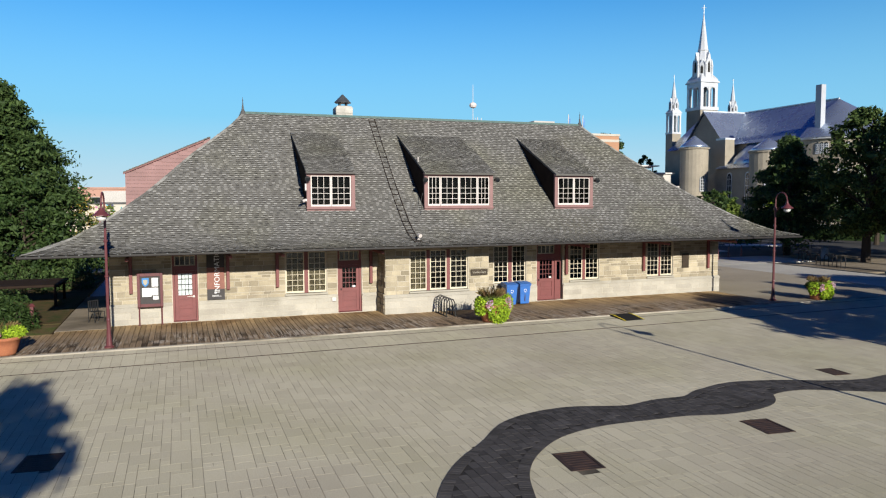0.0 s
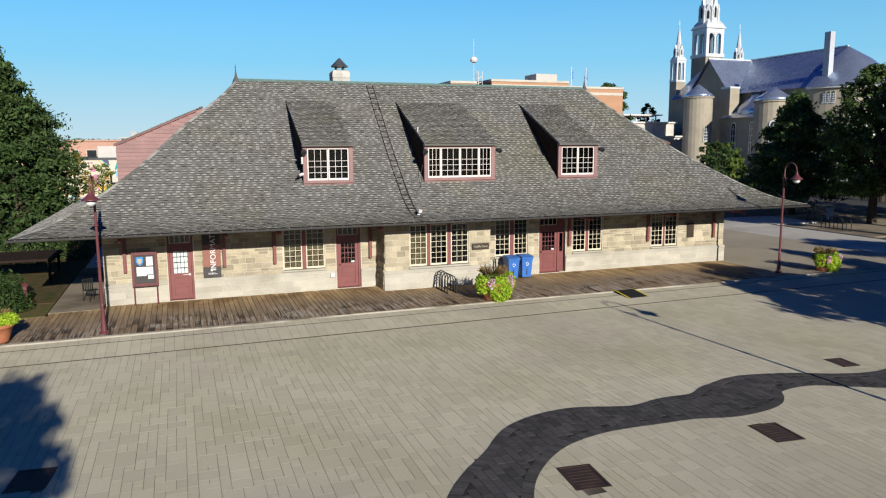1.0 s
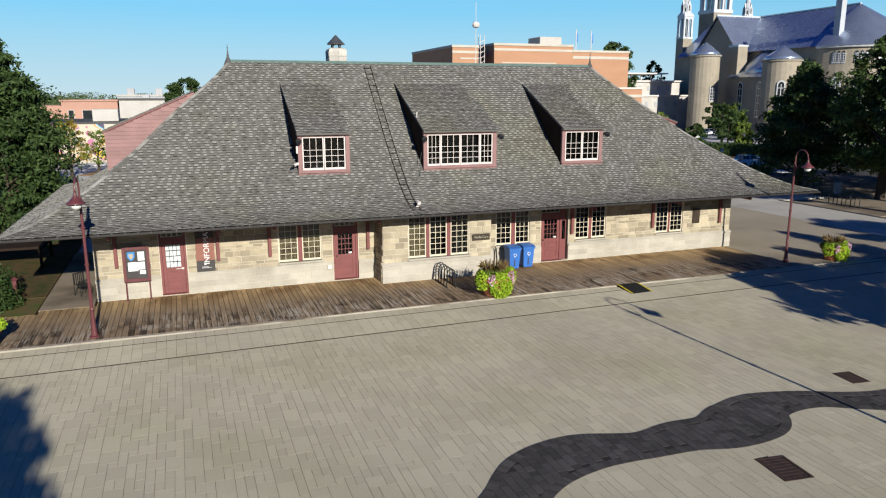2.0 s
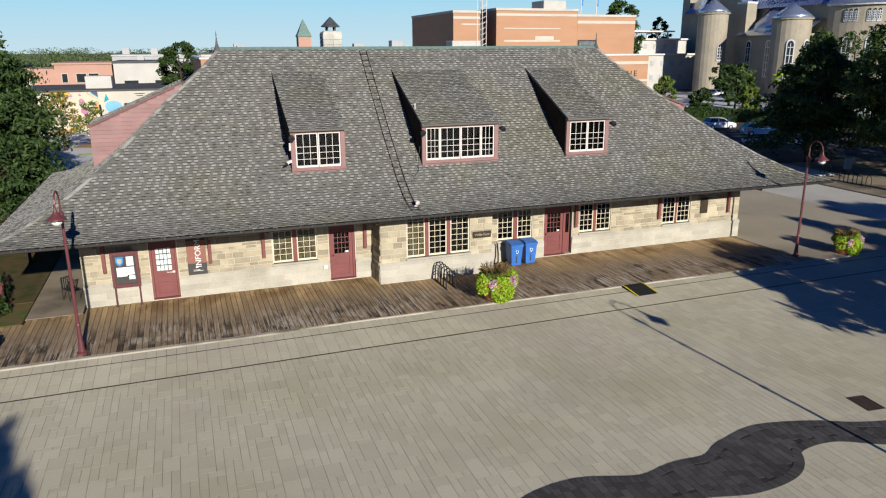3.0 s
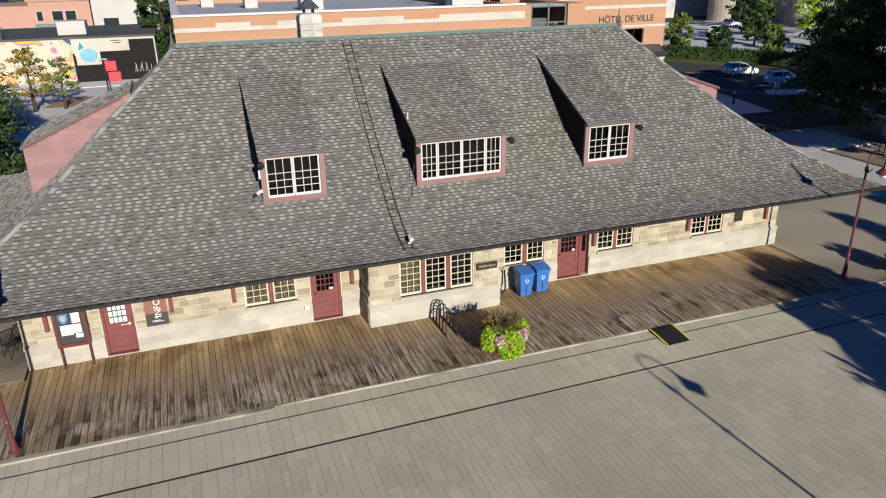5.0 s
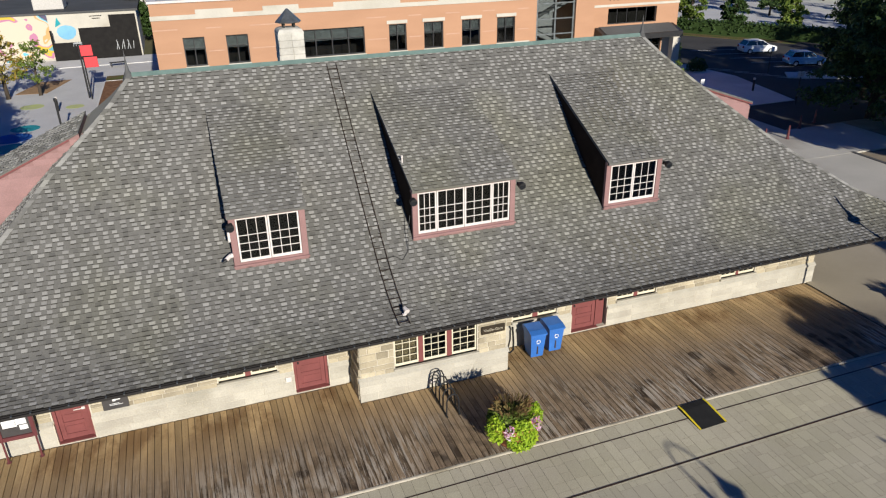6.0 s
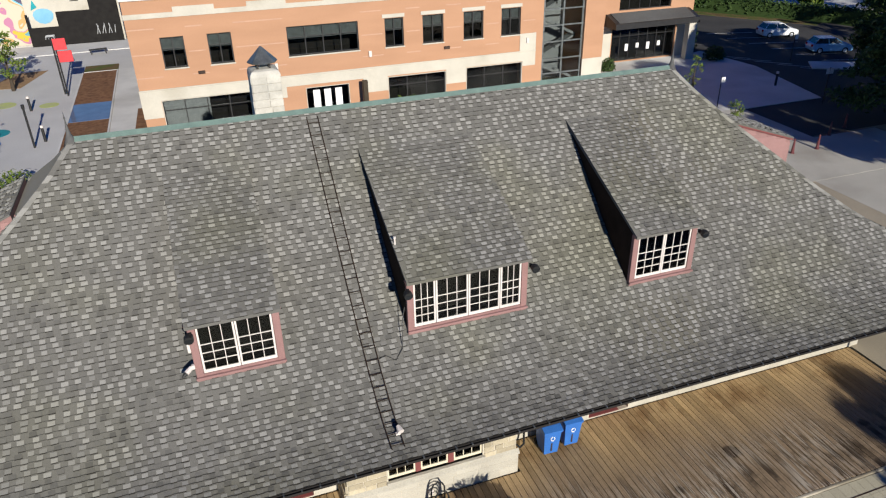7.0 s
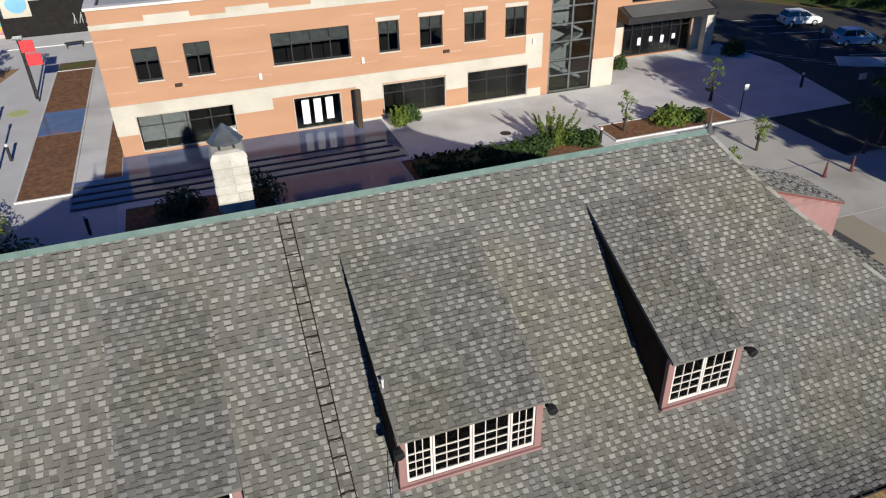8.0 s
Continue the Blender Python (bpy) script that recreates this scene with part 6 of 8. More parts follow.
def hall_window(a, b, c, d, n, y, rows=(0.38,)):
    w = Shape().ring(a, b, y, y + 0.08, c, d, 0.07).ob("window", "frame", hall, "dark framed window")
    for k in range(1, n):
        x = a + (b - a) * k / n
        Shape().box(x - 0.03, x + 0.03, y + 0.002, y + 0.075, c + 0.07, d - 0.07).ob("mullion", "frame", w)
    for r in rows:
        z = d - (d - c) * r
        Shape().box(a + 0.07, b - 0.07, y + 0.003, y + 0.07, z - 0.025, z + 0.025).ob("glazing_bar", "frame", w)
    p = Shape().box(a + 0.05, b - 0.05, y + 0.03, y + 0.036, c + 0.05, d - 0.05).ob("pane", "glass", w)
    p.visible_shadow = False
    return w


for a, b, n in UP:
    w = hall_window(a, b, 4.28, 6.22, n, HY + 0.14)
    Shape().box(a + 0.07, b - 0.07, HY + 0.3, HY + 0.31, 5.35, 6.2).ob("blind", "zinc", w, "grey roller blind")
    Shape().box(a - 0.05, b + 0.05, HY - 0.06, HY + 0.14, 4.2, 4.28).ob("sill", "creamstone", w)
for a, b, c, d, n in GR:
    w = hall_window(a, b, c, d, n, HY + 0.14, (0.32,) if n != 4 or a < 10 else ())
    Shape().ring(a, b, HY - 0.045, HY + 0.14, c, d, 0.035).ob("surround", "creamstone", w)
    if a < 5:
        Shape().box(a + 0.1, a + 3.0, HY + 0.32, HY + 0.33, c + 0.5, d - 0.1).ob("blind", "greywall", w, "pale grey roller blind")
    if 14 < a < 15:
        for k in range(3):
            Shape().box(a + 0.5 + k * 0.78, a + 0.98 + k * 0.78, HY + 0.12, HY + 0.135, 0.2 + 0.15 * (k == 2), 1.8).ob("door_poster", "paper", w, "white sheet behind the door glass")
for lx, lz in ((12.4, 3.55), (18.9, 3.75), (31.0, 3.6)):
    Shape().box(lx - 0.1, lx + 0.1, HY - 0.16, HY - 0.001, lz, lz + 0.4, 0.02).ob("wall_lamp", "white", hall, "white wall lamp")
for lx in (7.6, 24.6):
    Shape().box(lx - 0.22, lx + 0.22, HY - 0.12, HY - 0.001, 3.75, 3.95, 0.02).ob("vent", "rust", hall, "small dark wall vent")
Shape().box(18.0, 18.35, HY - 1.1, HY - 0.8, -0.2, 2.4, 0.03).ob("porch_pillar", "bronze", hall, "dark brown square pillar")
# glazed stair bay
f = Shape()
for k in range(3):
    x = 32.5 + k * 1.65
    f.box(x - 0.07, x + 0.07, HY + 0.3, HY + 0.42, -0.2, 8.5)
for z in (-0.15, 1.0, 2.1, 3.4, 4.6, 5.8, 7.0, 8.3):
    f.box(32.4, 35.9, HY + 0.29, HY + 0.4, z - 0.05, z + 0.05)
gl = f.ob("stair_glazing", "zinc", hall, "tall metal framed stair glazing")
p = Shape().box(32.4, 35.9, HY + 0.34, HY + 0.36, -0.15, 8.4).ob("pane", "glass", gl)
p.visible_shadow = False
Shape().box(32.4, 35.9, HY + 3.4, HY + 3.5, -0.2, 8.4).ob("stair_back_wall", "greywall", gl)
for k, z in enumerate((1.7, 3.4, 5.1, 6.8)):
    Shape().prism([(32.5, z - 1.6 if k % 2 else z), (35.8, z if k % 2 else z - 1.6), (35.8, z + 0.2 if k % 2 else z - 1.4), (32.5, z - 1.4 if k % 2 else z + 0.2)], "y", HY + 1.4, HY + 2.2).ob("stair_flight", "greywall", gl, "grey stair flight")
Shape().box(32.4, 35.9, HY + 0.4, HY + 3.4, 8.3, 8.45).ob("stair_roof", "greywall", gl)
Shape().box(31.7, 32.4, HY + 0.2, HY + 0.8, -0.3, 8.5).ob("pier", "brickwall", hall)
Shape().box(35.9, 37.6, HY + 0.1, 62, -0.3, 8.5).ob("pier", "brickwall", hall)
Shape().box(35.85, 37.65, HY + 0.05, HY + 0.1, -0.2, 1.9).ob("pier_base", "creamstone", hall)
# entrance block, set back
EYB = 39.5
eh = [(41.7, 48.2, -0.1, 2.9), (42.2, 47.4, 4.2, 5.6)]
e = wall_with_holes(Shape(), 37.6, 49.8, -0.3, 8.45, EYB, EYB + 0.4, eh)
e.box(49.4, 49.8, EYB + 0.4, 60, -0.3, 8.45)
e.ob("entrance_wall", "brickwall", hall)
# dark sheet whose colour gives the shade behind the entrance glass
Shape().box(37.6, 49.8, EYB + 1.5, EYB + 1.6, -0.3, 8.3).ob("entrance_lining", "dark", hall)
Shape().box(37.6, 49.4, EYB + 0.4, 60, 8.1, 8.2).ob("entrance_roof", "greywall", hall)
Shape().box(37.5, 49.9, EYB - 0.08, EYB + 0.5, 8.45, 8.62).ob("parapet_cap", "white", hall)
for a in ((37.6, 49.85, 7.55, 7.85), (40.6, 41.6, -0.2, 3.0), (48.3, 49.85, -0.2, 3.0), (37.6, 49.85, 5.75, 5.95)):
    Shape().box(a[0], a[1], EYB - 0.05, EYB - 0.002, a[2], a[3]).ob("stone_band", "creamstone", hall)
hall_window(41.7, 48.2, -0.1, 2.9, 7, EYB + 0.15, (0.3,))
hall_window(42.2, 47.4, 4.2, 5.6, 5, EYB + 0.15, ())
for k in range(4):
    Shape().box(43.2 + k * 1.1, 43.5 + k * 1.1, EYB + 0.12, EYB + 0.14, 0.7 + 0.2 * (k % 2), 1.3).ob("door_poster", "paper", hall, "white sheet on the entrance glass")
can = Shape().prism([(37.75, 3.0), (37.75, 3.45), (EYB - 0.06, 4.0), (EYB - 0.06, 3.0)], "x", 40.9, 49.3).ob("canopy", "frame", hall, "dark metal entrance canopy")
Shape().prism([(37.9, 3.49), (EYB - 0.06, 4.01), (EYB - 0.06, 4.05), (37.9, 3.53)], "x", 41.3, 48.9).ob("canopy_top", "tarroof", can)
Shape().box(48.4, 49.2, 37.9, 38.5, -0.2, 3.0).ob("canopy_pillar", "creamstone", hall)
letters("HÔTEL DE VILLE", 0.86, Matrix.Translation((45.3, EYB - 0.04, 6.55)) @ Euler((radians(90), 0, 0)).to_matrix().to_4x4(), "frame", hall)
# roof storey: three brick blocks with cream bands
for x0, x1, y1, zt, bands in (
        (28.95, 31.9, 58, 12.8, ((12.2, 12.45), (11.6, 11.75))),
        (33.78, 43.5, 60, 13.1, ((12.55, 12.8), (11.24, 11.34), (9.92, 10.1))),
        (43.51, 50.9, 60, 12.55, ((11.83, 12.13),))):
    Shape().box(x0, x1, 44, y1, 8.1, zt).ob("roof_storey", "brickwall", hall)
    Shape().box(x0 - 0.08, x1 + (0.08 if zt < 13 else 0), 43.92, y1, zt, zt + 0.24).ob("parapet_cap", "creamstone", hall)
    for a, b in bands:
        Shape().box(x0 + (0.9 if b - a < 0.2 else -0.012), x1 - (2.1 if b - a < 0.2 and x1 > 40 else 0), 43.97, 43.998, a, b).ob("stone_band", "creamstone", hall)
Shape().box(38.35, 40.6, 43.965, 43.998, 10.11, 10.5).ob("stone_band", "creamstone", hall)
Shape().box(38.3, 41.2, 43.94, 43.998, 8.2, 8.96).ob("roof_window", "darkglass", hall)
lv = Shape().ring(43.6, 45.95, 43.9, 43.99, 8.2, 10.1, 0.12).ob("roof_door", "frame", hall, "dark framed grey rooftop door")
for k in range(7):
    Shape().box(43.72, 45.83, 43.93, 43.985, 8.35 + k * 0.235, 8.55 + k * 0.235).ob("slat", "zinc", lv)
Shape().box(32.0, 33.75, 47.0, 52, 8.1, 12.0).ob("roof_recess", "frame", hall)
t = Shape()
for x, y in ((32.3, 44.3), (32.3, 44.9), (32.9, 44.6)):
    t.tube([(x, y, 8.1), (x, y, 14.2)], 0.035, 6)
for k in range(10):
    z = 8.4 + k * 0.55
    t.tube([(32.3, 44.3, z), (32.9, 44.6, z + 0.3), (32.3, 44.9, z)], 0.02, 5)
t.ob("radio_mast", "white", hall, "white lattice mast")
Shape().tube([(27.78, 34.8, 8.5), (27.78, 34.8, 16.2)], [0.05, 0.02], 6).ob("antenna", "white", hall)
Shape().turned(27.78, 34.8, [(13.9, 0.05), (14.0, 0.3), (14.2, 0.38), (14.4, 0.3), (14.5, 0.05)], 10).ob("antenna_ball", "white", hall)
for a in ((27.5, 30.55, 40.5, 42.3, 8.12, 10.0), (40.6, 43.4, 46.5, 49.5, 13.1, 14.35), (14.5, 16.5, 44, 46, 8.12, 9.2), (10.2, 11.4, 50, 52, 8.12, 9.4), (6.4, 7.6, 54, 56, 8.12, 9.3)):
    Shape().box(*a, 0.05).ob("roof_unit", "offwhite", hall, "pale rooftop ventilation unit")
for x, y in ((45.0, 46), (47.3, 46.5)):
    Shape().tube([(x, y, 11.9), (x, y, 15.2)], 0.05, 6).ob("flagpole", "white", hall)
    Shape().add([(x, y, 15.1), (x + 0.25, y - 0.1, 14.6), (x + 0.2, y - 0.1, 13.7), (x, y, 13.9)], [(0, 1, 2, 3)]).ob("flag", "badge", hall, "limp blue flag")

# forecourt: steps, beds, bollards
tagged(Shape().box(2.6, 19.8, 27.76, 34.2, -0.2, -0.149).ob("terrace", "granite"), "dark polished granite terrace before the town hall", "pavement", kind="structure")
tagged(Shape().box(11.45, 18.85, 22.6, 27.75, -0.2, -0.15).ob("lower_terrace", "granite"), "dark polished granite paving below the steps", "pavement", kind="structure")
st = thing("terrace_steps", "broad dark granite steps before the town hall", "steps", kind="structure")
for k in range(4):
    Shape().box(1.05, 19.6 - 0.2 * k, 27.8 + 0.8 * k, 31.0, -0.155, -0.155 + 0.045 * (k + 1)).ob("step", "granite", st)
    Shape().box(1.05, 19.6 - 0.2 * k, 27.8 + 0.8 * k - 0.02, 27.8 + 0.8 * k + 0.14, -0.155, -0.15 + 0.045 * (k + 1)).ob("step_edge", "tarroof", st)
for nm, a in (("mulch_bed", (-1.8, 0.9, 30.0, 54.6)), ("mulch_bed", (32.3, 41.0, 24.9, 27.3)), ("mulch_bed", (3.8, 11.3, 24.0, 26.8)), ("mulch_bed", (19.0, 31.0, 23.6, 27.0))):
    tagged(Shape().box(*a, -0.2, -0.1).ob(nm, "mulch"), "low planting bed filled with red-brown mulch", "planting bed", "mulch beds", kind="structure")
    fr = Shape().box(a[0] - 0.12, a[0], a[2], a[3], -0.3, -0.07).box(a[1], a[1] + 0.12, a[2], a[3], -0.3, -0.07).box(a[0] - 0.12, a[1] + 0.12, a[2] - 0.12, a[2], -0.3, -0.07).box(a[0] - 0.12, a[1] + 0.12, a[3], a[3] + 0.12, -0.3, -0.07)
    tagged(fr.ob("bed_edging", "slab"), "pale concrete edging of a planting bed", "edging", "bed edgings", kind="structure")
tagged(Shape().prism([(-9.0, 52.0), (-6.4, 51.6), (-4.9, 57.2), (-7.6, 57.0)], "z", -0.2, -0.155).ob("earth_patch", "tanearth"), "bare patch of tan earth in the street paving", "earth", kind="structure")
tagged(Shape().box(-34, 3.3, 63.6, 67.8, -0.3, -0.11).ob("pavement_north", "slab"), "pale concrete pavement before the black fence", "pavement", kind="structure")
for i, (px, py, pr, mt) in enumerate(((-6.5, 34.2, 1.2, "tealpaint"), (-6.3, 31.6, 1.1, "tealpaint"), (-6.9, 36.9, 1.3, "bluepaint"), (-6.4, 39.4, 1.0, "tealpaint"), (-9.0, 33.0, 1.4, "bluepaint"), (-6.9, 46.6, 0.9, "limepaint"), (-3.6, 45.4, 0.7, "limepaint"))):
    o = Shape().turned(0, 0, [(0, pr), (0.006, pr)], 28).ob("painted_disc", mt)
    o.location = (px, py, -0.17)
    tagged(o, "round patch of coloured paint on the street paving", "road marking", "painted street discs", kind="structure")
b = thing("street_bench", "plain grey slatted bench on the street", "bench", at=pose(-1.0, 62.4, -0.17, 0, 0, 8))
for k in range(4):
    Shape().box(-0.8, 0.8, -0.3 + k * 0.16, -0.18 + k * 0.16, 0.4, 0.45).ob("slat", "frame", b)
for x in (-0.65, 0.65):
    Shape().box(x - 0.04, x + 0.04, -0.28, 0.28, 0.0, 0.4).ob("leg", "frame", b)
tagged(Shape().box(1.03, 3.55, 31.05, 55, -0.3, -0.13).ob("side_path", "slab"), "pale concrete path beside the town hall", "pavement", kind="structure")
tagged(Shape().box(-1.79, 0.89, 39.8, 44.4, -0.12, -0.08).ob("bed_panel", "granite"), "polished dark slab across the planting bed", "slab", kind="structure")
tagged(Shape().prism([(3.52, 41.6), (2.8, 41.6), (2.55, 31.2), (3.52, 31.2)], "z", -0.129, -0.11).ob("corner_bed", "mulch"), "narrow bed of brown mulch beside the town hall", "planting bed", kind="structure")
tagged(Shape().box(-1.8, 1.0, 54.75, 57.0, -0.2, -0.08).ob("grass_bed", "grass"), "small bed of bright grass beside the street", "planting bed", kind="structure")
for i, (bx, by, rx, hgt, mt) in enumerate(((29.6, 25.6, 0.8, 0.9, "leaf"), (27.4, 25.6, 0.9, 0.9, "leafdark"), (30.4, 25.0, 0.7, 0.9, "leaf"), (37.0, 26.2, 1.3, 0.9, "leaflight"), (38.7, 26.0, 0.9, 0.7, "leaf"), (24.0, 25.2, 0.9, 0.7, "leafdark"), (21.0, 25.0, 1.0, 0.6, "leafdark"), (10.5, 25.4, 1.5, 1.6, "leafdark"), (6.6, 25.4, 1.3, 1.2, "leafdark"), (0.2, 20.6, 1.7, 2.1, "leaflight"), (-1.6, 22.4, 1.6, 1.9, "leaf"), (2.2, 19.6, 1.5, 1.5, "leafdark"), (40.1, 37.2, 0.6, 0.95, "leafdark"), (-3.2, 26.5, 1.6, 1.5, "leaflight"), (21.5, 33.2, 0.8, 1.0, "leafdark"), (50.6, 36.8, 1.0, 1.1, "leafdark"), (50.8, 41.0, 0.9, 3.2, "leaf"))):
    bush((bx, by, -0.12), rx, rx * 0.8, hgt, 60 + i, "loose green shrub in a planting bed", mt, 900, 0.13, group="forecourt shrubs")


def spiky_shrub(at, h, spread, seed, label):
    """Long upright shoots, each set with leaves that thin out towards the tip."""
    rn = random.Random(seed)
    t = thing("tall_shrub", label, "shrub", "forecourt shrubs", at=at)
    st, shoots = Shape(), []
    for k in range(16):
        a, g = rn.uniform(0, 6.28), rn.uniform(0.15, 1.0) * spread
        top = Vector((math.cos(a) * g, math.sin(a) * g * 0.8, h * rn.uniform(0.55, 1.0) * (1.1 - 0.35 * g / spread)))
        foot = Vector((top.x * 0.25, top.y * 0.25, 0))
        shoots.append((foot, top))
        st.tube([foot, foot.lerp(top, 0.6) + Vector((0, 0, 0.08)), top], [0.02, 0.014, 0.005], 5)
    st.ob("stem", "bark", t)

    def spot():
        a, b = rn.choice(shoots)
        f = rn.uniform(0.12, 1.0)
        d = Vector((rn.gauss(0, 1), rn.gauss(0, 1), rn.gauss(0, 0.5)))
        return a.lerp(b, f) + d * 0.13 * (1.15 - f), d.normalized()
    leaves(2200, spot, 0.1, rn).ob("foliage", "leaflight", t)


spiky_shrub((28.2, 25.6, -0.12), 2.7, 1.7, 71, "tall ragged shrub with upright leafy shoots")
spiky_shrub((20.6, 32.4, -0.15), 1.5, 0.9, 72, "thin ragged shrub beside the terrace")
spiky_shrub((37.2, 26.2, -0.12), 1.4, 1.3, 73, "low ragged shrub in the mulch bed")
for i, (bx, by, hgt) in enumerate(((33.5, 26.0, 2.6), (41.9, 28.4, 3.0), (34.6, 17.6, 2.0), (38.9, 20.3, 2.2))):
    tree((bx, by, -0.12), hgt, 0.5, 0.7, 90 + i, "thin young tree in a planting bed", "leaflight", 260, 0.1, 0.0, "saplings", "sapling", 14)
for i, (bx, by) in enumerate(((31.1, 24.87), (2.16, 24.8), (49.6, 28.2), (-4.7, 44.3), (-2.87, 36.4))):
    t = thing("bollard", "slim dark bollard with a pale ring", "bollard", "bollards", at=(bx, by, -0.17))
    Shape().tube([(0, 0, 0), (0, 0, 0.95)], 0.09, 10).ob("shaft", "black", t)
    Shape().turned(0, 0, [(0.95, 0.095), (1.0, 0.1), (1.1, 0.1), (1.12, 0.03)], 10).ob("head", "white", t)
for x, y in ((39.77, 16.0), (41.66, 16.0), (44.2, 17.6), (46.3, 18.4)):
    t = thing("yard_post", "short tapered rust-red post by the yard", "post", "yard posts", at=(x, y, -0.03))
    Shape().turned(0, 0, [(0, 0.14), (0.04, 0.14), (0.06, 0.1), (0.8, 0.05), (0.86, 0.055), (0.92, 0.02)], 10).ob("shaft", "maroon", t)
tagged(Shape().box(34.5, 35.9, 9.0, 12.1, -0.05, -0.012).ob("gravel_strip", "tarroof"), "strip of dark gravel beside the station", "gravel", kind="structure")
t = thing("manhole_cover", "round rusted manhole cover in the forecourt", "manhole", at=(26.5, 28.67, -0.157))
Shape().turned(0, 0, [(0, 0.36), (0.008, 0.36), (0.012, 0.34)], 24).ob("cover", "rust", t)
for i, (bx, by, hgt) in enumerate(((41.7, 25.2, 2.3), (49.4, 23.3, 2.6), (56.0, 33.5, 2.4))):
    t = thing("sign_post", "thin post with a small pale street sign", "sign", "sign posts", at=(bx, by, -0.18))
    Shape().tube([(0, 0, 0), (0, 0, hgt)], 0.035, 8).ob("post", "black", t)
    Shape().box(-0.02, 0.3, -0.04, -0.03, hgt - 0.45, hgt - 0.05).ob("plate", "paper", t, "pale sign plate")
    if i == 1:
        Shape().box(-0.35, -0.05, -0.04, -0.03, hgt - 0.45, hgt - 0.05).ob("plate", "paper", t, "pale sign plate")
for i, (bx, by, hgt) in enumerate(((-2.7, 48.2, 4.1), (-3.4, 35.4, 2.6))):
    t = thing("banner_pole", "plain black pole on the street", "pole", "black poles", at=(bx, by, -0.18))
    Shape().tube([(0, 0, 0), (0, 0, hgt)], 0.07, 8).ob("post", "black", t)
    Shape().turned(0, 0, [(hgt, 0.1), (hgt + 0.25, 0.1), (hgt + 0.27, 0.03)], 8).ob("head", "black", t)
    if hgt > 3:
        bx = Shape()
        for u in (-0.3, -0.1, 0.1, 0.3):
            bx.box(u - 0.02, u + 0.02, -0.3, 0.3, hgt + 0.28, hgt + 0.32).box(-0.3, 0.3, u - 0.02, u + 0.02, hgt + 0.44, hgt + 0.48)
        for u in (-0.28, 0.28):
            for v in (-0.28, 0.28):
                bx.box(u - 0.02, u + 0.02, v - 0.02, v + 0.02, hgt + 0.27, hgt + 0.48)
        bx.ob("lattice_head", "greywall", t, "grey metal lattice head")
rs = thing("red_panels_sign", "two square red panels on a tall black post", "sign", at=(-2.45, 47.6, -0.17))
Shape().tube([(0, 0, 0), (0, 0, 4.5)], 0.06, 8).ob("post", "black", rs)
Shape().box(0.05, 1.05, -0.14, -0.065, 2.65, 3.5, 0.01).ob("panel", "signred", rs, "square red panel")
Shape().box(-0.1, 0.8, -0.16, -0.065, 3.6, 4.45, 0.01).ob("panel", "signred", rs, "square red panel")

# ---- parked cars ----


def car(at, paint, label):
    t = thing("parked_car", label, "car", "parked cars", at=at)
    body = [(-2.0, 0.3), (-2.05, 0.62), (-1.98, 0.9), (-1.85, 0.98), (0.95, 0.98), (1.75, 0.86), (2.02, 0.66), (2.05, 0.35), (1.9, 0.24), (-1.9, 0.24)]
    s = Shape()
    n = len(body)
    for k, (y, f) in enumerate(((-0.86, 0.97), (-0.8, 1.0), (0.8, 1.0), (0.86, 0.97))):
        s.v += [(x * f, y, 0.6 + (z - 0.6) * f) for x, z in body]
    for k in range(3):
        for i in range(n):
            j = (i + 1) % n
            s.f.append((k * n + i, k * n + j, (k + 1) * n + j, (k + 1) * n + i))
    s.f += [tuple(range(n - 1, -1, -1)), tuple(3 * n + i for i in range(n))]
    s.ob("body", paint, t)
    lo = [(-1.82, 0.97), (1.0, 0.97)]
    hi = [(-1.45, 1.5), (0.25, 1.5)]
    gp = [(lo[0][0], -0.78, 0.97), (lo[1][0], -0.78, 0.97), (lo[1][0], 0.78, 0.97), (lo[0][0], 0.78, 0.97), (hi[0][0], -0.62, 1.44), (hi[1][0], -0.62, 1.44), (hi[1][0], 0.62, 1.44), (hi[0][0], 0.62, 1.44)]
    Shape().add(gp, [(0, 1, 5, 4), (1, 2, 6, 5), (2, 3, 7, 6), (3, 0, 4, 7)]).ob("glazing", "carglass", t, "dark car windows")
    rf = Shape().box(-1.5, 0.28, -0.64, 0.64, 1.43, 1.5, 0.025)
    for y in (-1, 1):
        for (xa, xb) in ((-1.84, -1.46), (-0.45, -0.5), (1.02, 0.27)):
            rf.tube([(xa, y * 0.785, 0.97), (xb, y * 0.63, 1.46)], 0.035, 5)
    rf.ob("roof", paint, t)
    for x in (-1.25, 1.25):
        for y in (-0.78, 0.78):
            w = Shape().tube([(x, y - 0.1, 0.31), (x, y + 0.1, 0.31)], 0.31, 16).ob("wheel", "rubber", t)
            Shape().tube([(x, y - 0.112, 0.31), (x, y + 0.112, 0.31)], 0.19, 10).ob("rim", "silver", w)
    for y in (-0.62, 0.62):
        Shape().box(1.9, 2.0, y - 0.18, y + 0.18, 0.62, 0.76, 0.02).ob("headlight", "lens", t)
        Shape().box(-2.06, -1.97, y - 0.15, y + 0.15, 0.66, 0.9, 0.02).ob("tail_light", "tail", t)
    t.scale = (0.9, 0.9, 0.9)
    return t


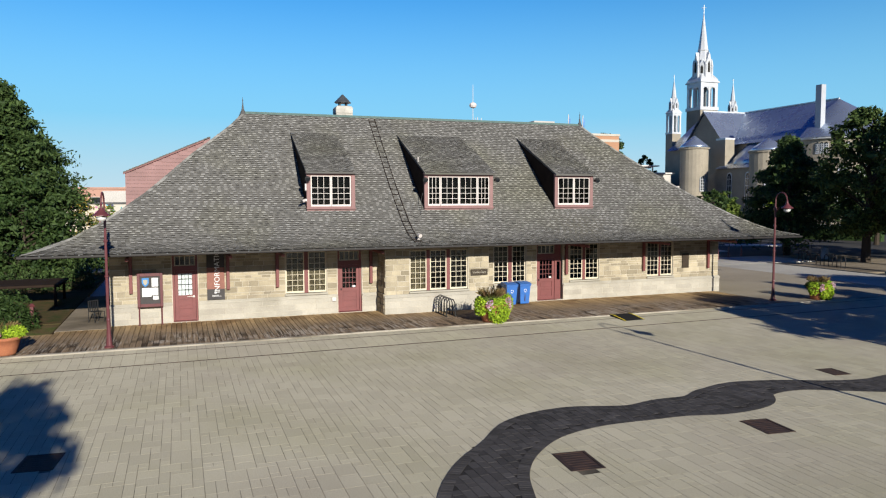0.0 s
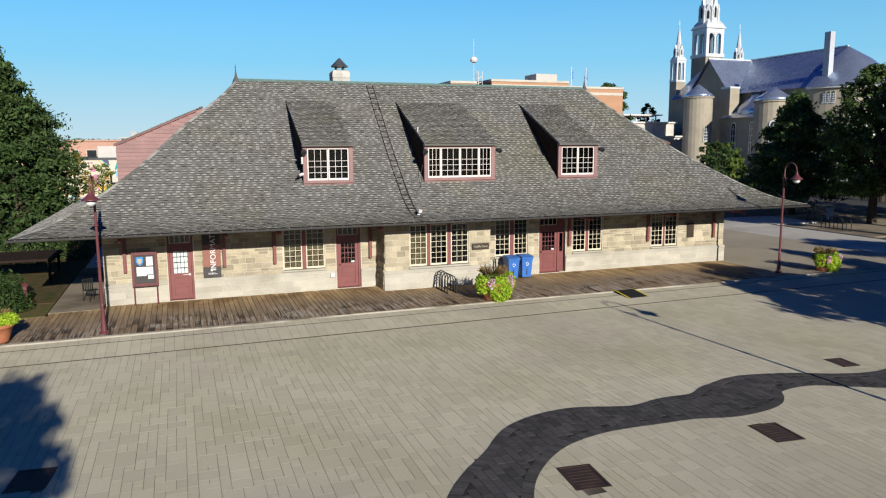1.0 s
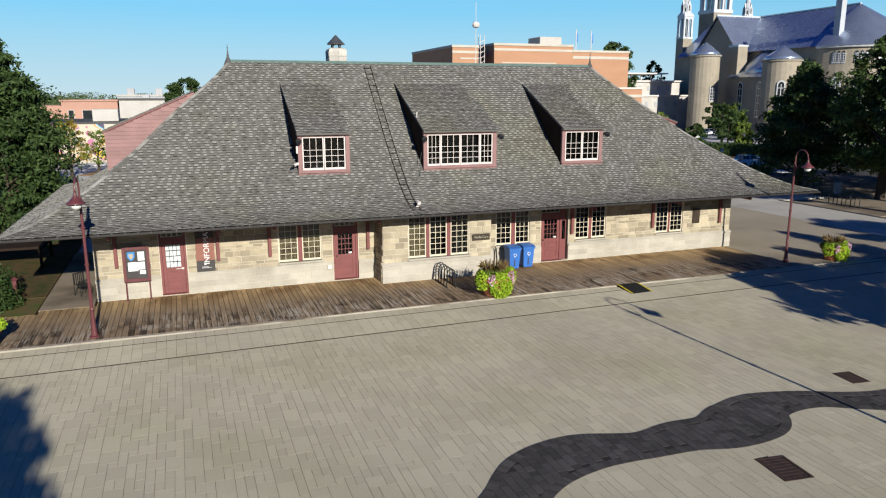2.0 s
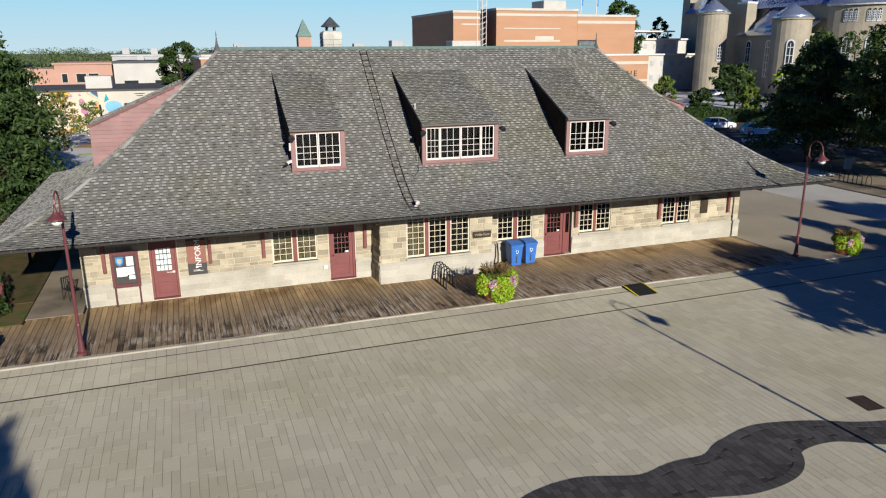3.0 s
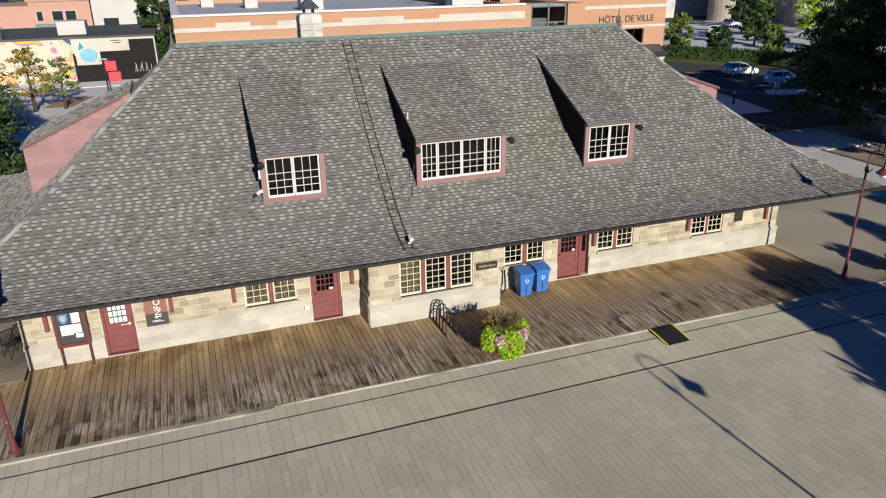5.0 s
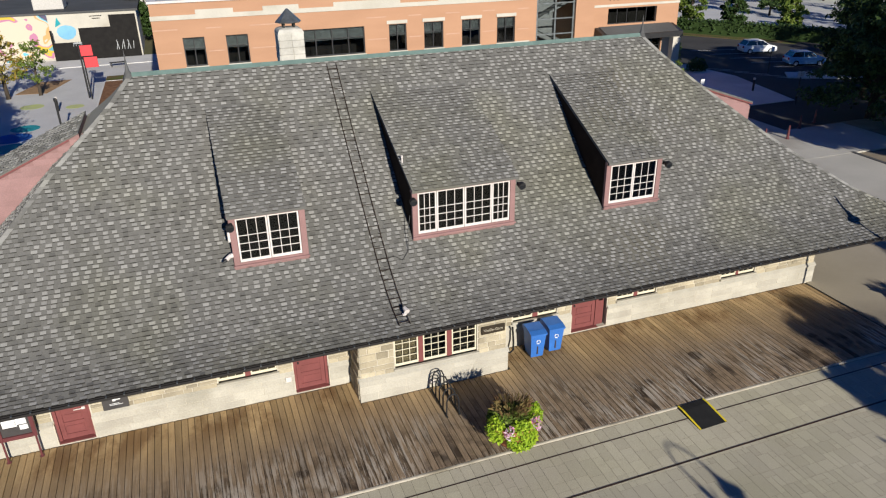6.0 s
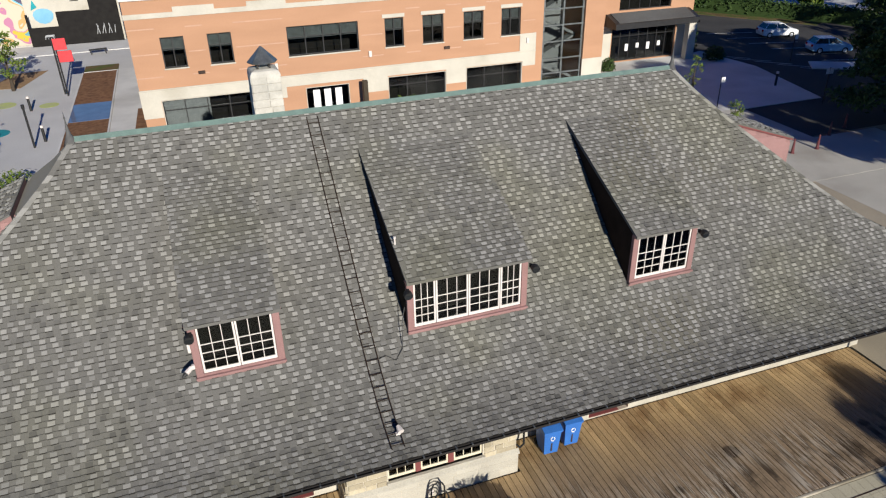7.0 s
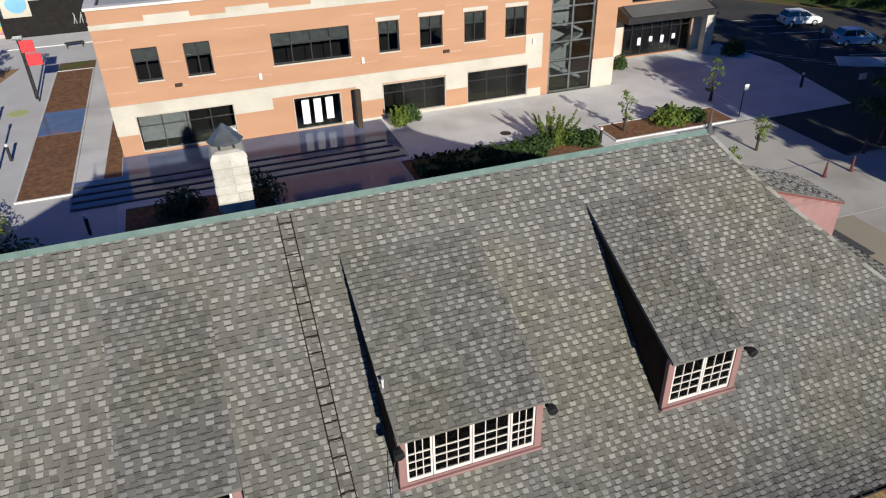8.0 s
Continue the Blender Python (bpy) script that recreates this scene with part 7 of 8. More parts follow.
car(pose(62.4, 42.2, -0.2, 0, 0, -14), "carwhite", "white hatchback parked in the car park")
car(pose(61.9, 35.2, -0.2, 0, 0, -20), "carblue", "light blue hatchback parked in the car park")
car(pose(92, 82, -0.2, 0, 0, 30), "carwhite", "white car parked near the church")
car(pose(104, 92, -0.2, 0, 0, -10), "carwhite", "white car parked near the church")
ml = Shape()
for k in range(5):
    ml.prism([(51.5 + k * 1.0, 38.2 - k * 1.6), (51.62 + k * 1.0, 38.2 - k * 1.6), (54.0 + k * 0.9, 36.0 - k * 1.5), (53.88 + k * 0.9, 36.0 - k * 1.5)], "z", -0.2, -0.194)
for k in range(6):
    ml.prism([(57.0 + k * 0.4, 46 - k * 2.6), (57.0 + k * 0.4, 45.88 - k * 2.6), (61.6 + k * 0.4, 44.5 - k * 2.6), (61.6 + k * 0.4, 44.62 - k * 2.6)], "z", -0.2, -0.194)
tagged(ml.ob("parking_lines", "whiteline"), "worn white parking bay lines", "road marking", kind="structure")
tagged(Shape().prism([(51.6, 40), (52.4, 33.5), (50.4, 24.4), (43.21, 24.4), (43.21, 34.2), (50.0, 34.21), (50.0, 39.4)], "z", -0.31, -0.15).ob("pavement_corner", "slab"), "pale concrete pavement bordering the car park", "pavement", kind="structure")
tagged(Shape().prism([(56, 31), (62, 28), (63, 30), (57.5, 33)], "z", -0.31, -0.12).ob("traffic_island", "slab"), "pale concrete traffic island", "kerb", kind="structure")


def hedge(p, q, w, h, seed):
    rn = random.Random(seed)
    p, q = Vector(p), Vector(q)
    t = thing("hedge", "long clipped dark green hedge", "hedge", "hedges", at=p)
    d = q - p
    n = Vector((-d.y, d.x, 0)).normalized()

    def spot():
        u = n * rn.uniform(-w, w) * 0.5
        z = rn.uniform(0.05, 1) ** 0.6 * h
        return d * rn.random() + u + Vector((0, 0, z)), u.normalized()
    leaves(int(d.length * 150), spot, 0.2, rn).ob("foliage", "leaf", t)
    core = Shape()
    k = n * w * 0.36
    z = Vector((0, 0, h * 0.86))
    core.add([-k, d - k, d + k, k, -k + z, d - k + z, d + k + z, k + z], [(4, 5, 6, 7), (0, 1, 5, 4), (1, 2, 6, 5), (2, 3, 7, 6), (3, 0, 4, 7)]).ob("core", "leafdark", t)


hedge((60.5, 62, -0.2), (72.5, 45, -0.2), 1.6, 1.7, 5)
hedge((19.4, 25.2, -0.12), (27.2, 25.2, -0.12), 2.4, 0.55, 7)
hedge((72.5, 45, -0.2), (78, 30, -0.2), 1.6, 1.7, 6)
tagged(Shape().prism([(57.5, 62), (69.8, 44.5), (71.3, 45.5), (59.5, 62)], "z", -0.31, -0.16).ob("verge", "grass"), "narrow grass verge along the hedge", "verge", kind="structure")

tagged(Shape().prism([(67, 63), (79, 47.5), (82, 40), (119, 62), (116, 104), (78, 106)], "z", -0.31, -0.19).ob("parking_lot", "greypave"), "sunlit grey parking lot before the church", "pavement", kind="structure")

# bicycle stands and litter bin on the far pavement
for i, (bx, by) in enumerate(((45.4, 7.4), (45.6, 8.3), (45.8, 9.2), (46.0, 10.1), (47.0, 12.0), (47.2, 12.9))):
    t = thing("bicycle_stand", "bent dark metal bicycle hoop", "bicycle stand", "bicycle stands", at=pose(bx, by, -0.1, 0, 0, 70))
    Shape().tube([(-0.3, 0, 0), (-0.3, 0, 0.6), (-0.2, 0, 0.8), (0, 0, 0.88), (0.2, 0, 0.8), (0.3, 0, 0.6), (0.3, 0, 0)], 0.03, 8).ob("hoop", "gutter", t)
tagged(Shape().box(43.36, 56, 4.5, 18, -0.31, -0.1).ob("tree_bed", "weathered"), "dull brown earth strip under the street trees", "planting bed", kind="structure")
t = thing("litter_bin", "round grey metal litter bin on a stand", "bin", at=(50.9, 13.9, -0.12))
Shape().turned(0, 0, [(0, 0.25), (0.05, 0.28), (0.85, 0.3), (0.9, 0.32), (0.95, 0.2)], 14).ob("drum", "greywall", t)
Shape().turned(0, 0, [(0.95, 0.28), (1.05, 0.26), (1.1, 0.05)], 14).ob("lid", "zinc", t)

# ---- church ----
CXX, CY = 130.2, 108.5
church = thing("church", "large grey stone church with silver spires and blue-grey tin roofs", "church")
Shape().box(CXX - 9, CXX + 9, 82, 125, -0.3, 17.4).ob("nave_wall", "churchstone", church)
Shape().turned(CXX, 82, [(-0.3, 10), (17.4, 10)], 24, (180, 360)).ob("apse_wall", "churchstone", church)
Shape().prism([(CY - 7, -0.3), (CY + 7, -0.3), (CY + 7, 17), (CY, 25.2), (CY - 7, 17)], "x", 118.2, CXX).ob("transept_wall", "churchstone", church)
Shape().box(116.5, 122.5, 84, 101.5, -0.3, 11.8).ob("aisle_wall", "churchstone", church)
Shape().box(117.0, 119.6, CY - 8.3, CY - 5.5, -0.3, 18.2).ob("buttress", "churchstone", church)
for x, y, r, z in ((111.4, 103.8, 3.1, 16.0), (116.0, 86.5, 3.6, 14.3)):
    Shape().turned(x, y, [(-0.3, r), (z, r), (z + 0.1, r + 0.3), (z + 0.4, r + 0.3)], 24).ob("round_turret", "churchstone", church)
    Shape().turned(x, y, [(z + 0.4, r + 0.4), (z + 1.2, r * 0.85), (z + 2.2, r * 0.45), (z + 3.2, 0.1)], 24).ob("turret_roof", "tin", church, smooth=True)
r = Shape().add([(CXX - 10, 82, 17.2), (CXX - 10, 125, 17.2), (CXX, 125, 25.6), (CXX, 82, 25.6), (CXX + 10, 82, 17.2), (CXX + 10, 125, 17.2)], [(0, 3, 2, 1), (3, 4, 5, 2)])
r.ob("nave_roof", "tin", church, "blue-grey standing seam tin roof")
Shape().turned(CXX, 82, [(17.1, 10.8), (19.0, 8.8), (22.8, 4.5), (25.6, 0.02)], 24, (180, 360)).ob("apse_roof", "tin", church, "blue-grey rounded tin roof", smooth=True)
r = Shape().add([(117.6, CY - 7.6, 16.8), (CXX, CY - 7.6, 16.8), (CXX, CY, 25.5), (117.6, CY, 25.5), (117.6, CY + 7.6, 16.8), (CXX, CY + 7.6, 16.8)], [(0, 1, 2, 3), (3, 2, 5, 4)])
r.ob("transept_roof", "tin", church, "blue-grey standing seam tin roof")
Shape().add([(115.8, 83.5, 11.6), (115.8, 102, 11.6), (122.6, 102, 15.5), (122.6, 83.5, 15.5)], [(0, 3, 2, 1)]).ob("aisle_roof", "tin", church)
Shape().turned(124.0, 96.0, [(11.6, 7.4), (14.0, 6.2), (17.0, 3.6), (19.2, 0.1)], 24).ob("chapel_roof", "tin", church, "low rounded tin roof", smooth=True)
for bx in ((CXX - 0.2, CXX + 0.2, 82, 125, 25.55, 25.8), (117.6, CXX, CY - 0.2, CY + 0.2, 25.4, 25.7), (116.9, 119.7, CY - 8.4, CY - 5.4, 18.2, 18.6)):
    Shape().box(*bx).ob("ridge_trim", "silver", church)
Shape().turned(CXX, 82, [(16.7, 10.1), (16.75, 10.6), (17.2, 10.7), (17.25, 10.0)], 24, (180, 360)).ob("cornice", "silver", church)
Shape().box(121.9, 123.1, 79.0, 80.4, 17.0, 27.7).ob("tall_chimney", "flue", church, "tall grey metal square chimney")


def arched(x, y, z, w, h, yaw):
    """A tall arched window: pale frame with dark glass, facing along -y before turning."""
    out = [(-w / 2, 0), (w / 2, 0), (w / 2, h - w / 2)] + [(w / 2 * math.cos(radians(a)), h - w / 2 + w / 2 * math.sin(radians(a))) for a in (30, 60, 90, 120, 150)] + [(-w / 2, h - w / 2)]
    m = pose(x, y, z, 0, 0, yaw)
    f = Shape().prism(out, "y", -0.12, 0.3).ob("arched_window", "silver", church, "pale arched window frame")
    f.matrix_basis = m
    g = Shape().prism([(px * 0.74, 0.25 + pz * 0.93) for px, pz in out], "y", -0.15, -0.1)
    gg = g.ob("glazing", "darkglass", f)
    b = Shape()
    for k in range(1, 5):
        b.box(-w * 0.36, w * 0.36, -0.18, -0.151, h * k / 5 - 0.06, h * k / 5 + 0.06)
    b.box(-0.06, 0.06, -0.18, -0.151, 0.3, h * 0.9)
    b.ob("window_bars", "silver", f)


arched(111.2, 100.7, 6.5, 1.3, 3.4, 0)
for x, y, yaw in ((113.6, 83.8, -40), (116.5, 82.9, 5), (116.5, 92.5, -90), (116.5, 98, -90)):
    arched(x, y, 3.2, 1.5, 7.5, yaw)
for k in range(5):
    a = 205 + k * 22
    arched(CXX + 10 * math.cos(radians(a)), 82 + 10 * math.sin(radians(a)), 3.5, 1.7, 7.8, a - 270)
    for j in (-3, 0, 3):
        arched(CXX + 10 * math.cos(radians(a + j * 1.6)), 82 + 10 * math.sin(radians(a + j * 1.6)), 13.8, 0.7, 2.2, a + j * 1.6 - 270)


def spire(x, y, w, z0, z1, zt, name):
    """A belfry stage with arched openings under a tapering octagonal spire."""
    b = Shape().box(x - w, x + w, y - w, y + w, -0.3, z0)
    b.ob("tower_shaft", "churchstone", church)
    for sx in (-1, 1):
        for sy in (-1, 1):
            Shape().box(x + sx * w - 0.16 * w * (1 + sx), x + sx * w + 0.16 * w * (1 - sx), y + sy * w - 0.16 * w * (1 + sy), y + sy * w + 0.16 * w * (1 - sy), z0, z1 - 0.42 * w).ob("belfry_pier", "silver", church)
    for sx, sy in ((0, -1), (0, 1), (-1, 0), (1, 0)):
        cx, cy = x + sx * w * 0.92, y + sy * w * 0.92
        Shape().box(cx - 0.1 * w, cx + 0.1 * w, cy - 0.1 * w, cy + 0.1 * w, z0, z1 - 0.42 * w).ob("belfry_column", "silver", church)
    Shape().box(x - 1.012 * w, x + 1.012 * w, y - 1.012 * w, y + 1.012 * w, z1 - 0.42 * w, z1).ob("belfry_frieze", "silver", church)
    Shape().box(x - 1.12 * w, x + 1.12 * w, y - 1.12 * w, y + 1.12 * w, z1, z1 + 0.12 * w).ob("belfry_cornice", "silver", church)
    Shape().box(x - 1.08 * w, x + 1.08 * w, y - 1.08 * w, y + 1.08 * w, z0 - 0.15 * w, z0 + 0.15 * w).ob("belfry_base", "silver", church)
    Shape().box(x - 0.3 * w, x + 0.3 * w, y - 0.3 * w, y + 0.3 * w, z0, z1 - 0.45 * w).ob("bell_frame", "zinc", church)
    for sx in (-1, 1):
        for sy in (-1, 1):
            Shape().turned(x + sx * w * 0.9, y + sy * w * 0.9, [(z1 + 0.1 * w, 0.16 * w), (z1 + 0.3 * w, 0.12 * w), (z1 + 0.5 * w, 0.02)], 6).ob("pinnacle", "silver", church)
    hgt = zt - z1
    # low hipped roof over the cornice, then an octagonal drum with gabled niches, then the needle
    Shape().turned(x, y, [(z1 + 0.12 * w, 1.5 * w), (z1 + 0.06 * hgt, 1.35 * w), (z1 + 0.12 * hgt, 0.95 * w)], 4, (45, 405)).ob("belfry_roof", "silver", church)
    for k in range(8):
        a = k * math.pi / 4
        m = pose(x + 0.8 * w * math.cos(a), y + 0.8 * w * math.sin(a), z1 + 0.1 * hgt, 0, 0, math.degrees(a) + 90)
        gh = 0.34 * hgt if k % 2 == 0 else 0.24 * hgt
        g = Shape().prism([(-0.22 * w, 0), (0.22 * w, 0), (0.22 * w, 0.6 * gh), (0, gh), (-0.22 * w, 0.6 * gh)], "y", -0.06 * w, 0.4 * w).ob("gable", "silver", church)
        g.matrix_basis = m
        # dark plate on the gable's face, painted as the shade of a niche
        Shape().prism([(-0.11 * w, 0.14 * gh), (0.11 * w, 0.14 * gh), (0.11 * w, 0.5 * gh), (0, 0.62 * gh), (-0.11 * w, 0.5 * gh)], "y", -0.09 * w, -0.06 * w).ob("niche", "dark", g)
        q = a + math.pi / 8
        Shape().turned(x + 0.9 * w * math.cos(q), y + 0.9 * w * math.sin(q), [(z1 + 0.06 * hgt, 0.1 * w), (z1 + 0.24 * hgt, 0.08 * w), (z1 + 0.25 * hgt, 0.12 * w), (z1 + 0.34 * hgt, 0.01)], 6).ob("pinnacle", "silver", church)
    c = Shape().turned(x, y, [(z1 + 0.08 * hgt, 0.94 * w), (z1 + 0.16 * hgt, 0.86 * w), (z1 + 0.46 * hgt, 0.5 * w), (z1 + 0.47 * hgt, 0.55 * w), (z1 + 0.49 * hgt, 0.48 * w), (zt, 0.03 * w)], 8, (22.5, 382.5))
    c.tube([(x, y, zt - 0.3), (x, y, zt + 0.12 * hgt)], 0.02 * w + 0.04, 6).tube([(x - 0.14 * w, y + 0.14 * w, zt + 0.08 * hgt), (x + 0.14 * w, y - 0.14 * w, zt + 0.08 * hgt)], 0.02 * w + 0.03, 6)
    c.ob(name, "silver", church, "silver painted tapering spire")
    hb = z1 - 0.42 * w - z0
    for k in (-0.44, 0.44):
        for ax in ("y", "x"):
            c0 = (x if ax == "y" else y) + k * w
            r = 0.3 * w
            head = z0 + hb - r * 1.1
            # spandrel over each opening
            arch = [(c0 - 0.45 * w, z0 + hb), (c0 - 0.45 * w, head), (c0 - r, head)] + [(c0 + r * math.cos(radians(a)), head + r * math.sin(radians(a))) for a in (150, 120, 90, 60, 30)] + [(c0 + r, head), (c0 + 0.45 * w, head), (c0 + 0.45 * w, z0 + hb)]
            o0 = (y if ax == "y" else x) - 0.98 * w
            Shape().prism(arch, ax, o0, o0 + 0.2 * w).ob("belfry_arch", "silver", church)


spire(132.3, 126.5, 2.75, 28.6, 35.4, 53.8, "main_spire")
spire(123.2, 126.5, 1.35, 22.0, 27.2, 36.2, "side_spire")
spire(142.6, 126.5, 1.35, 22.0, 27.2, 36.2, "side_spire")

# low pale annex beside the church
an = thing("church_annex", "pale flat-roofed building with long ledges beside the church", "building")
Shape().box(76, 116.2, 118, 136, -0.3, 11).ob("upper_block", "offwhite", an)
Shape().box(84, 111.4, 116.4, 128, 12.75, 13.05).ob("pergola_top", "white", an, "flat white pergola roof")
for k in range(10):
    Shape().box(85 + k * 2.85, 85.25 + k * 2.85, 118.1, 118.35, 11.35, 12.75).ob("pergola_post", "white", an)
Shape().box(84, 101.0, 122, 136, 11.35, 13.6).ob("top_block", "offwhite", an)
Shape().box(76, 116.4, 115, 118, -0.3, 7.6).ob("lower_block", "offwhite", an)
for z in (7.6, 11.0):
    Shape().box(75.5, 116.8, 114.6 if z < 8 else 117.5, 137, z, z + 0.35).ob("ledge", "white", an)
for k in range(14):
    for z in (2.0, 5.2, 8.9):
        yy = 114.98 if z < 8 else 117.98
        Shape().box(77.2 + k * 2.7, 78.1 + k * 2.7, yy - 0.05, yy, z + 0.1, z + 1.2).ob("window", "greywall", an)

# ---- mural building and town to the north-west ----
mb = thing("mural_building", "low flat-roofed building with a colourful mural wall", "building")
Shape().box(-34, 1.3, 69.2, 86, -0.3, 4.5).ob("block", "offwhite", mb)
Shape().box(-34, -7.5, 69.12, 69.19, -0.1, 4.5).ob("mural", "mural", mb, "mural of bold free shapes")
Shape().box(-7.5, 1.25, 69.13, 69.19, -0.1, 4.5).ob("plain_wall", "creamstone", mb, "cream painted wall")
Shape().prism([(-5.9 + 0.95 * math.cos(k * 0.5236), 2.75 + (0.6 if k < 7 else 0.9) * math.sin(k * 0.5236)) for k in range(12)], "y", 69.09, 69.125).ob("painted_bird", "skypaint", mb, "rounded blue painted shape")
Shape().prism([(-6.9, 3.2), (-6.3, 3.5), (-6.6, 4.2), (-6.8, 3.6)], "y", 69.09, 69.125).ob("painted_wing", "tealpaint", mb, "teal painted wedge")
Shape().box(-34.2, 1.5, 69.0, 86.2, 4.5, 4.7).ob("roof_edge", "tarroof", mb)
Shape().box(-9.0, -6.0, 72, 75, 4.7, 6.2, 0.05).ob("roof_unit", "offwhite", mb)
Shape().box(-15.6, -14.4, 69.6, 71, 4.7, 5.8, 0.05).ob("roof_unit", "offwhite", mb)
bd = Shape()
for r0 in (0.3, 0.52, 0.62):
    for k in range(20):
        a, b = 2 * math.pi * k / 20, 2 * math.pi * (k + 1) / 20
        bd.add([(-2.8 + (r0 + q) * math.cos(c) * 1.35, 69.15, 4.0 + (r0 + q) * math.sin(c)) for q, c in ((0, a), (0.06, a), (0.06, b), (0, b))], [(0, 1, 2, 3)])
bd.box(-3.4, -2.2, 69.13, 69.16, 4.1, 4.18)
bd.box(-3.2, -2.4, 69.13, 69.16, 3.85, 3.93)
bd.ob("round_emblem", "greywall", mb, "pale grey round painted emblem")
fe = thing("black_fence", "tall black board fence before the mural building", "fence")
for a in ((-4.6, 1.2, 67.9, 68.1, -0.2, 3.1), (-7.2, -4.6, 67.9, 68.1, -0.2, 1.7), (-1.45, 1.2, 67.9, 68.1, 3.1, 4.3), (-7.4, -7.2, 67.9, 68.1, -0.2, 3.0)):
    Shape().box(*a).ob("fence_panel", "fenceblack", fe)
for k, (u, lean) in enumerate(((-1.2, 0.2), (-0.95, -0.15), (-0.7, 0.25), (-0.4, 0.0), (-0.1, 0.22), (0.2, -0.18), (0.5, 0.1))):
    Shape().tube([(u, 67.89, 0.7), (u + lean, 67.89, 1.5 + 0.2 * (k % 2))], 0.035, 5).ob("paint_stroke", "greywall", fe, "pale sprayed stroke")
pb = thing("salmon_building", "two-storey salmon brick building with dark windows", "building")
Shape().box(-17.4, -8.6, 110, 128, -0.3, 7.0).ob("main_block", "pinkbrick", pb)
Shape().box(-17.7, -8.3, 109.8, 128.2, 7.0, 7.3).ob("cornice", "pinkbrick", pb)
Shape().box(-25, -17.4, 112, 128, -0.3, 6.3).ob("wing", "pinkbrick", pb)
for a, b in ((-16.4, -15.6), (-14.2, -12.7), (-12.3, -10.8)):
    w = Shape().box(a - 0.1, b + 0.1, 109.9, 110, 4.0, 5.6).ob("window", "creamstone", pb)
    Shape().box(a, b, 109.86, 109.89, 4.1, 5.5).ob("pane", "darkglass", w)
Shape().box(-16.8, -9.4, 109.2, 110, 2.9, 3.6).ob("awning", "copper", pb, "green metal awning")
rb = random.Random(31)


def town_house(x0, x1, y0, y1, h, wall, label, storeys=2):
    b = thing("town_building", label, "building", "town buildings")
    Shape().box(x0, x1, y0, y1, -0.3, h).ob("block", wall, b)
    Shape().box(x0 - 0.2, x1 + 0.2, y0 - 0.2, y1 + 0.2, h, h + 0.3).ob("roof_edge", "tarroof" if wall != "greywall" else "offwhite", b)
    n = max(2, int((x1 - x0) / 4))
    for k in range(n):
        for st in range(storeys):
            xa = x0 + (x1 - x0) * (k + 0.3) / n
            z = 1.2 + st * (h - 1) / storeys
            w = Shape().box(xa, xa + (x1 - x0) / n * 0.45, y0 - 0.06, y0 - 0.01, z, z + (h - 1) / storeys * 0.5).ob("window", "darkglass", b)
    for k in range(rb.randint(1, 3)):
        xa, ya = rb.uniform(x0 + 1, x1 - 4), rb.uniform(y0 + 1, max(y0 + 1.5, y1 - 4))
        Shape().box(xa, xa + rb.uniform(1, 3), ya, ya + 2, h + 0.3, h + rb.uniform(1, 2), 0.05).ob("roof_unit", "greywall", b)
    return b


town_house(-8.2, 1.6, 108, 128, 7.2, "offwhite", "white rendered flat-roofed building", 1)
town_house(2.5, 24, 92, 112, 7.6, "greywall", "long grey metal-clad flat-roofed building", 1)
town_house(25, 45, 88, 110, 9.2, "greywall", "pale flat-roofed building with large openings", 1)
town_house(-42, -27, 130, 150, 6.2, "offwhite", "white flat-roofed building among trees", 2)
town_house(-70, -50, 150, 170, 6, "offwhite", "white low building among trees", 1)
town_house(6, 30, 140, 160, 8.4, "offwhite", "pale flat-roofed building in the town", 2)
town_house(34, 58, 150, 175, 8.8, "pinkbrick", "brick flat-roofed building in the town", 2)
town_house(-12, 4, 160, 185, 8.0, "greywall", "grey flat-roofed building in the town", 2)
town_house(60, 90, 170, 200, 9.0, "offwhite", "white flat-roofed building in the town", 2)
town_house(12, 26, 190, 215, 9.0, "offwhite", "white flat-roofed building in the town", 2)
sp = thing("clock_turret", "small brick turret with a green copper spire", "building")
Shape().box(25.9, 28.5, 125.5, 128.1, -0.3, 11.8).ob("shaft", "pinkbrick", sp)
Shape().turned(27.2, 126.8, [(11.8, 2.1), (12.1, 1.95), (15.3, 0.05)], 4, (45, 405)).ob("copper_spire", "copper", sp, "green copper pyramid spire")

# ---- trees ----
tree((-10.6, 22.5, -0.3), 13.0, 7.2, 0.6, 101, "tall dense dark green conical tree by the street", "leafdark", 62000, 0.17, 1.0, "large trees", clumps=330)
tree((-8.6, 18.6, -0.2), 6.4, 2.7, 0.6, 102, "bushy green tree beside the tall one", "leaf", 4200, 0.17, 0.0, "large trees", clumps=60)
tree((51.3, 10.4, -0.1), 11.9, 3.6, 2.4, 103, "large dark leafy street tree", "leafmid", 18000, 0.19, 0.0, "street trees", clumps=130)
tree((51.0, 18.0, -0.2), 10.6, 4.6, 1.6, 104, "large dark leafy street tree", "leafdark", 14000, 0.2, 1.0, "street trees", clumps=100)
tree((46.4, 0.6, -0.2), 13.2, 3.8, 5.0, 108, "tall dark leafy street tree", "leafdark", 16000, 0.3, 0.0, "street trees", clumps=130)
tree((51.2, 1.8, -0.2), 12.6, 4.0, 4.6, 109, "tall dark leafy street tree", "leafdark", 16000, 0.3, 0.0, "street trees", clumps=130)
tree((56.5, 9.0, -0.2), 11.0, 4.0, 2.3, 105, "large dark leafy street tree", "leafmid", 9000, 0.22, 0.0, "street trees", clumps=100)
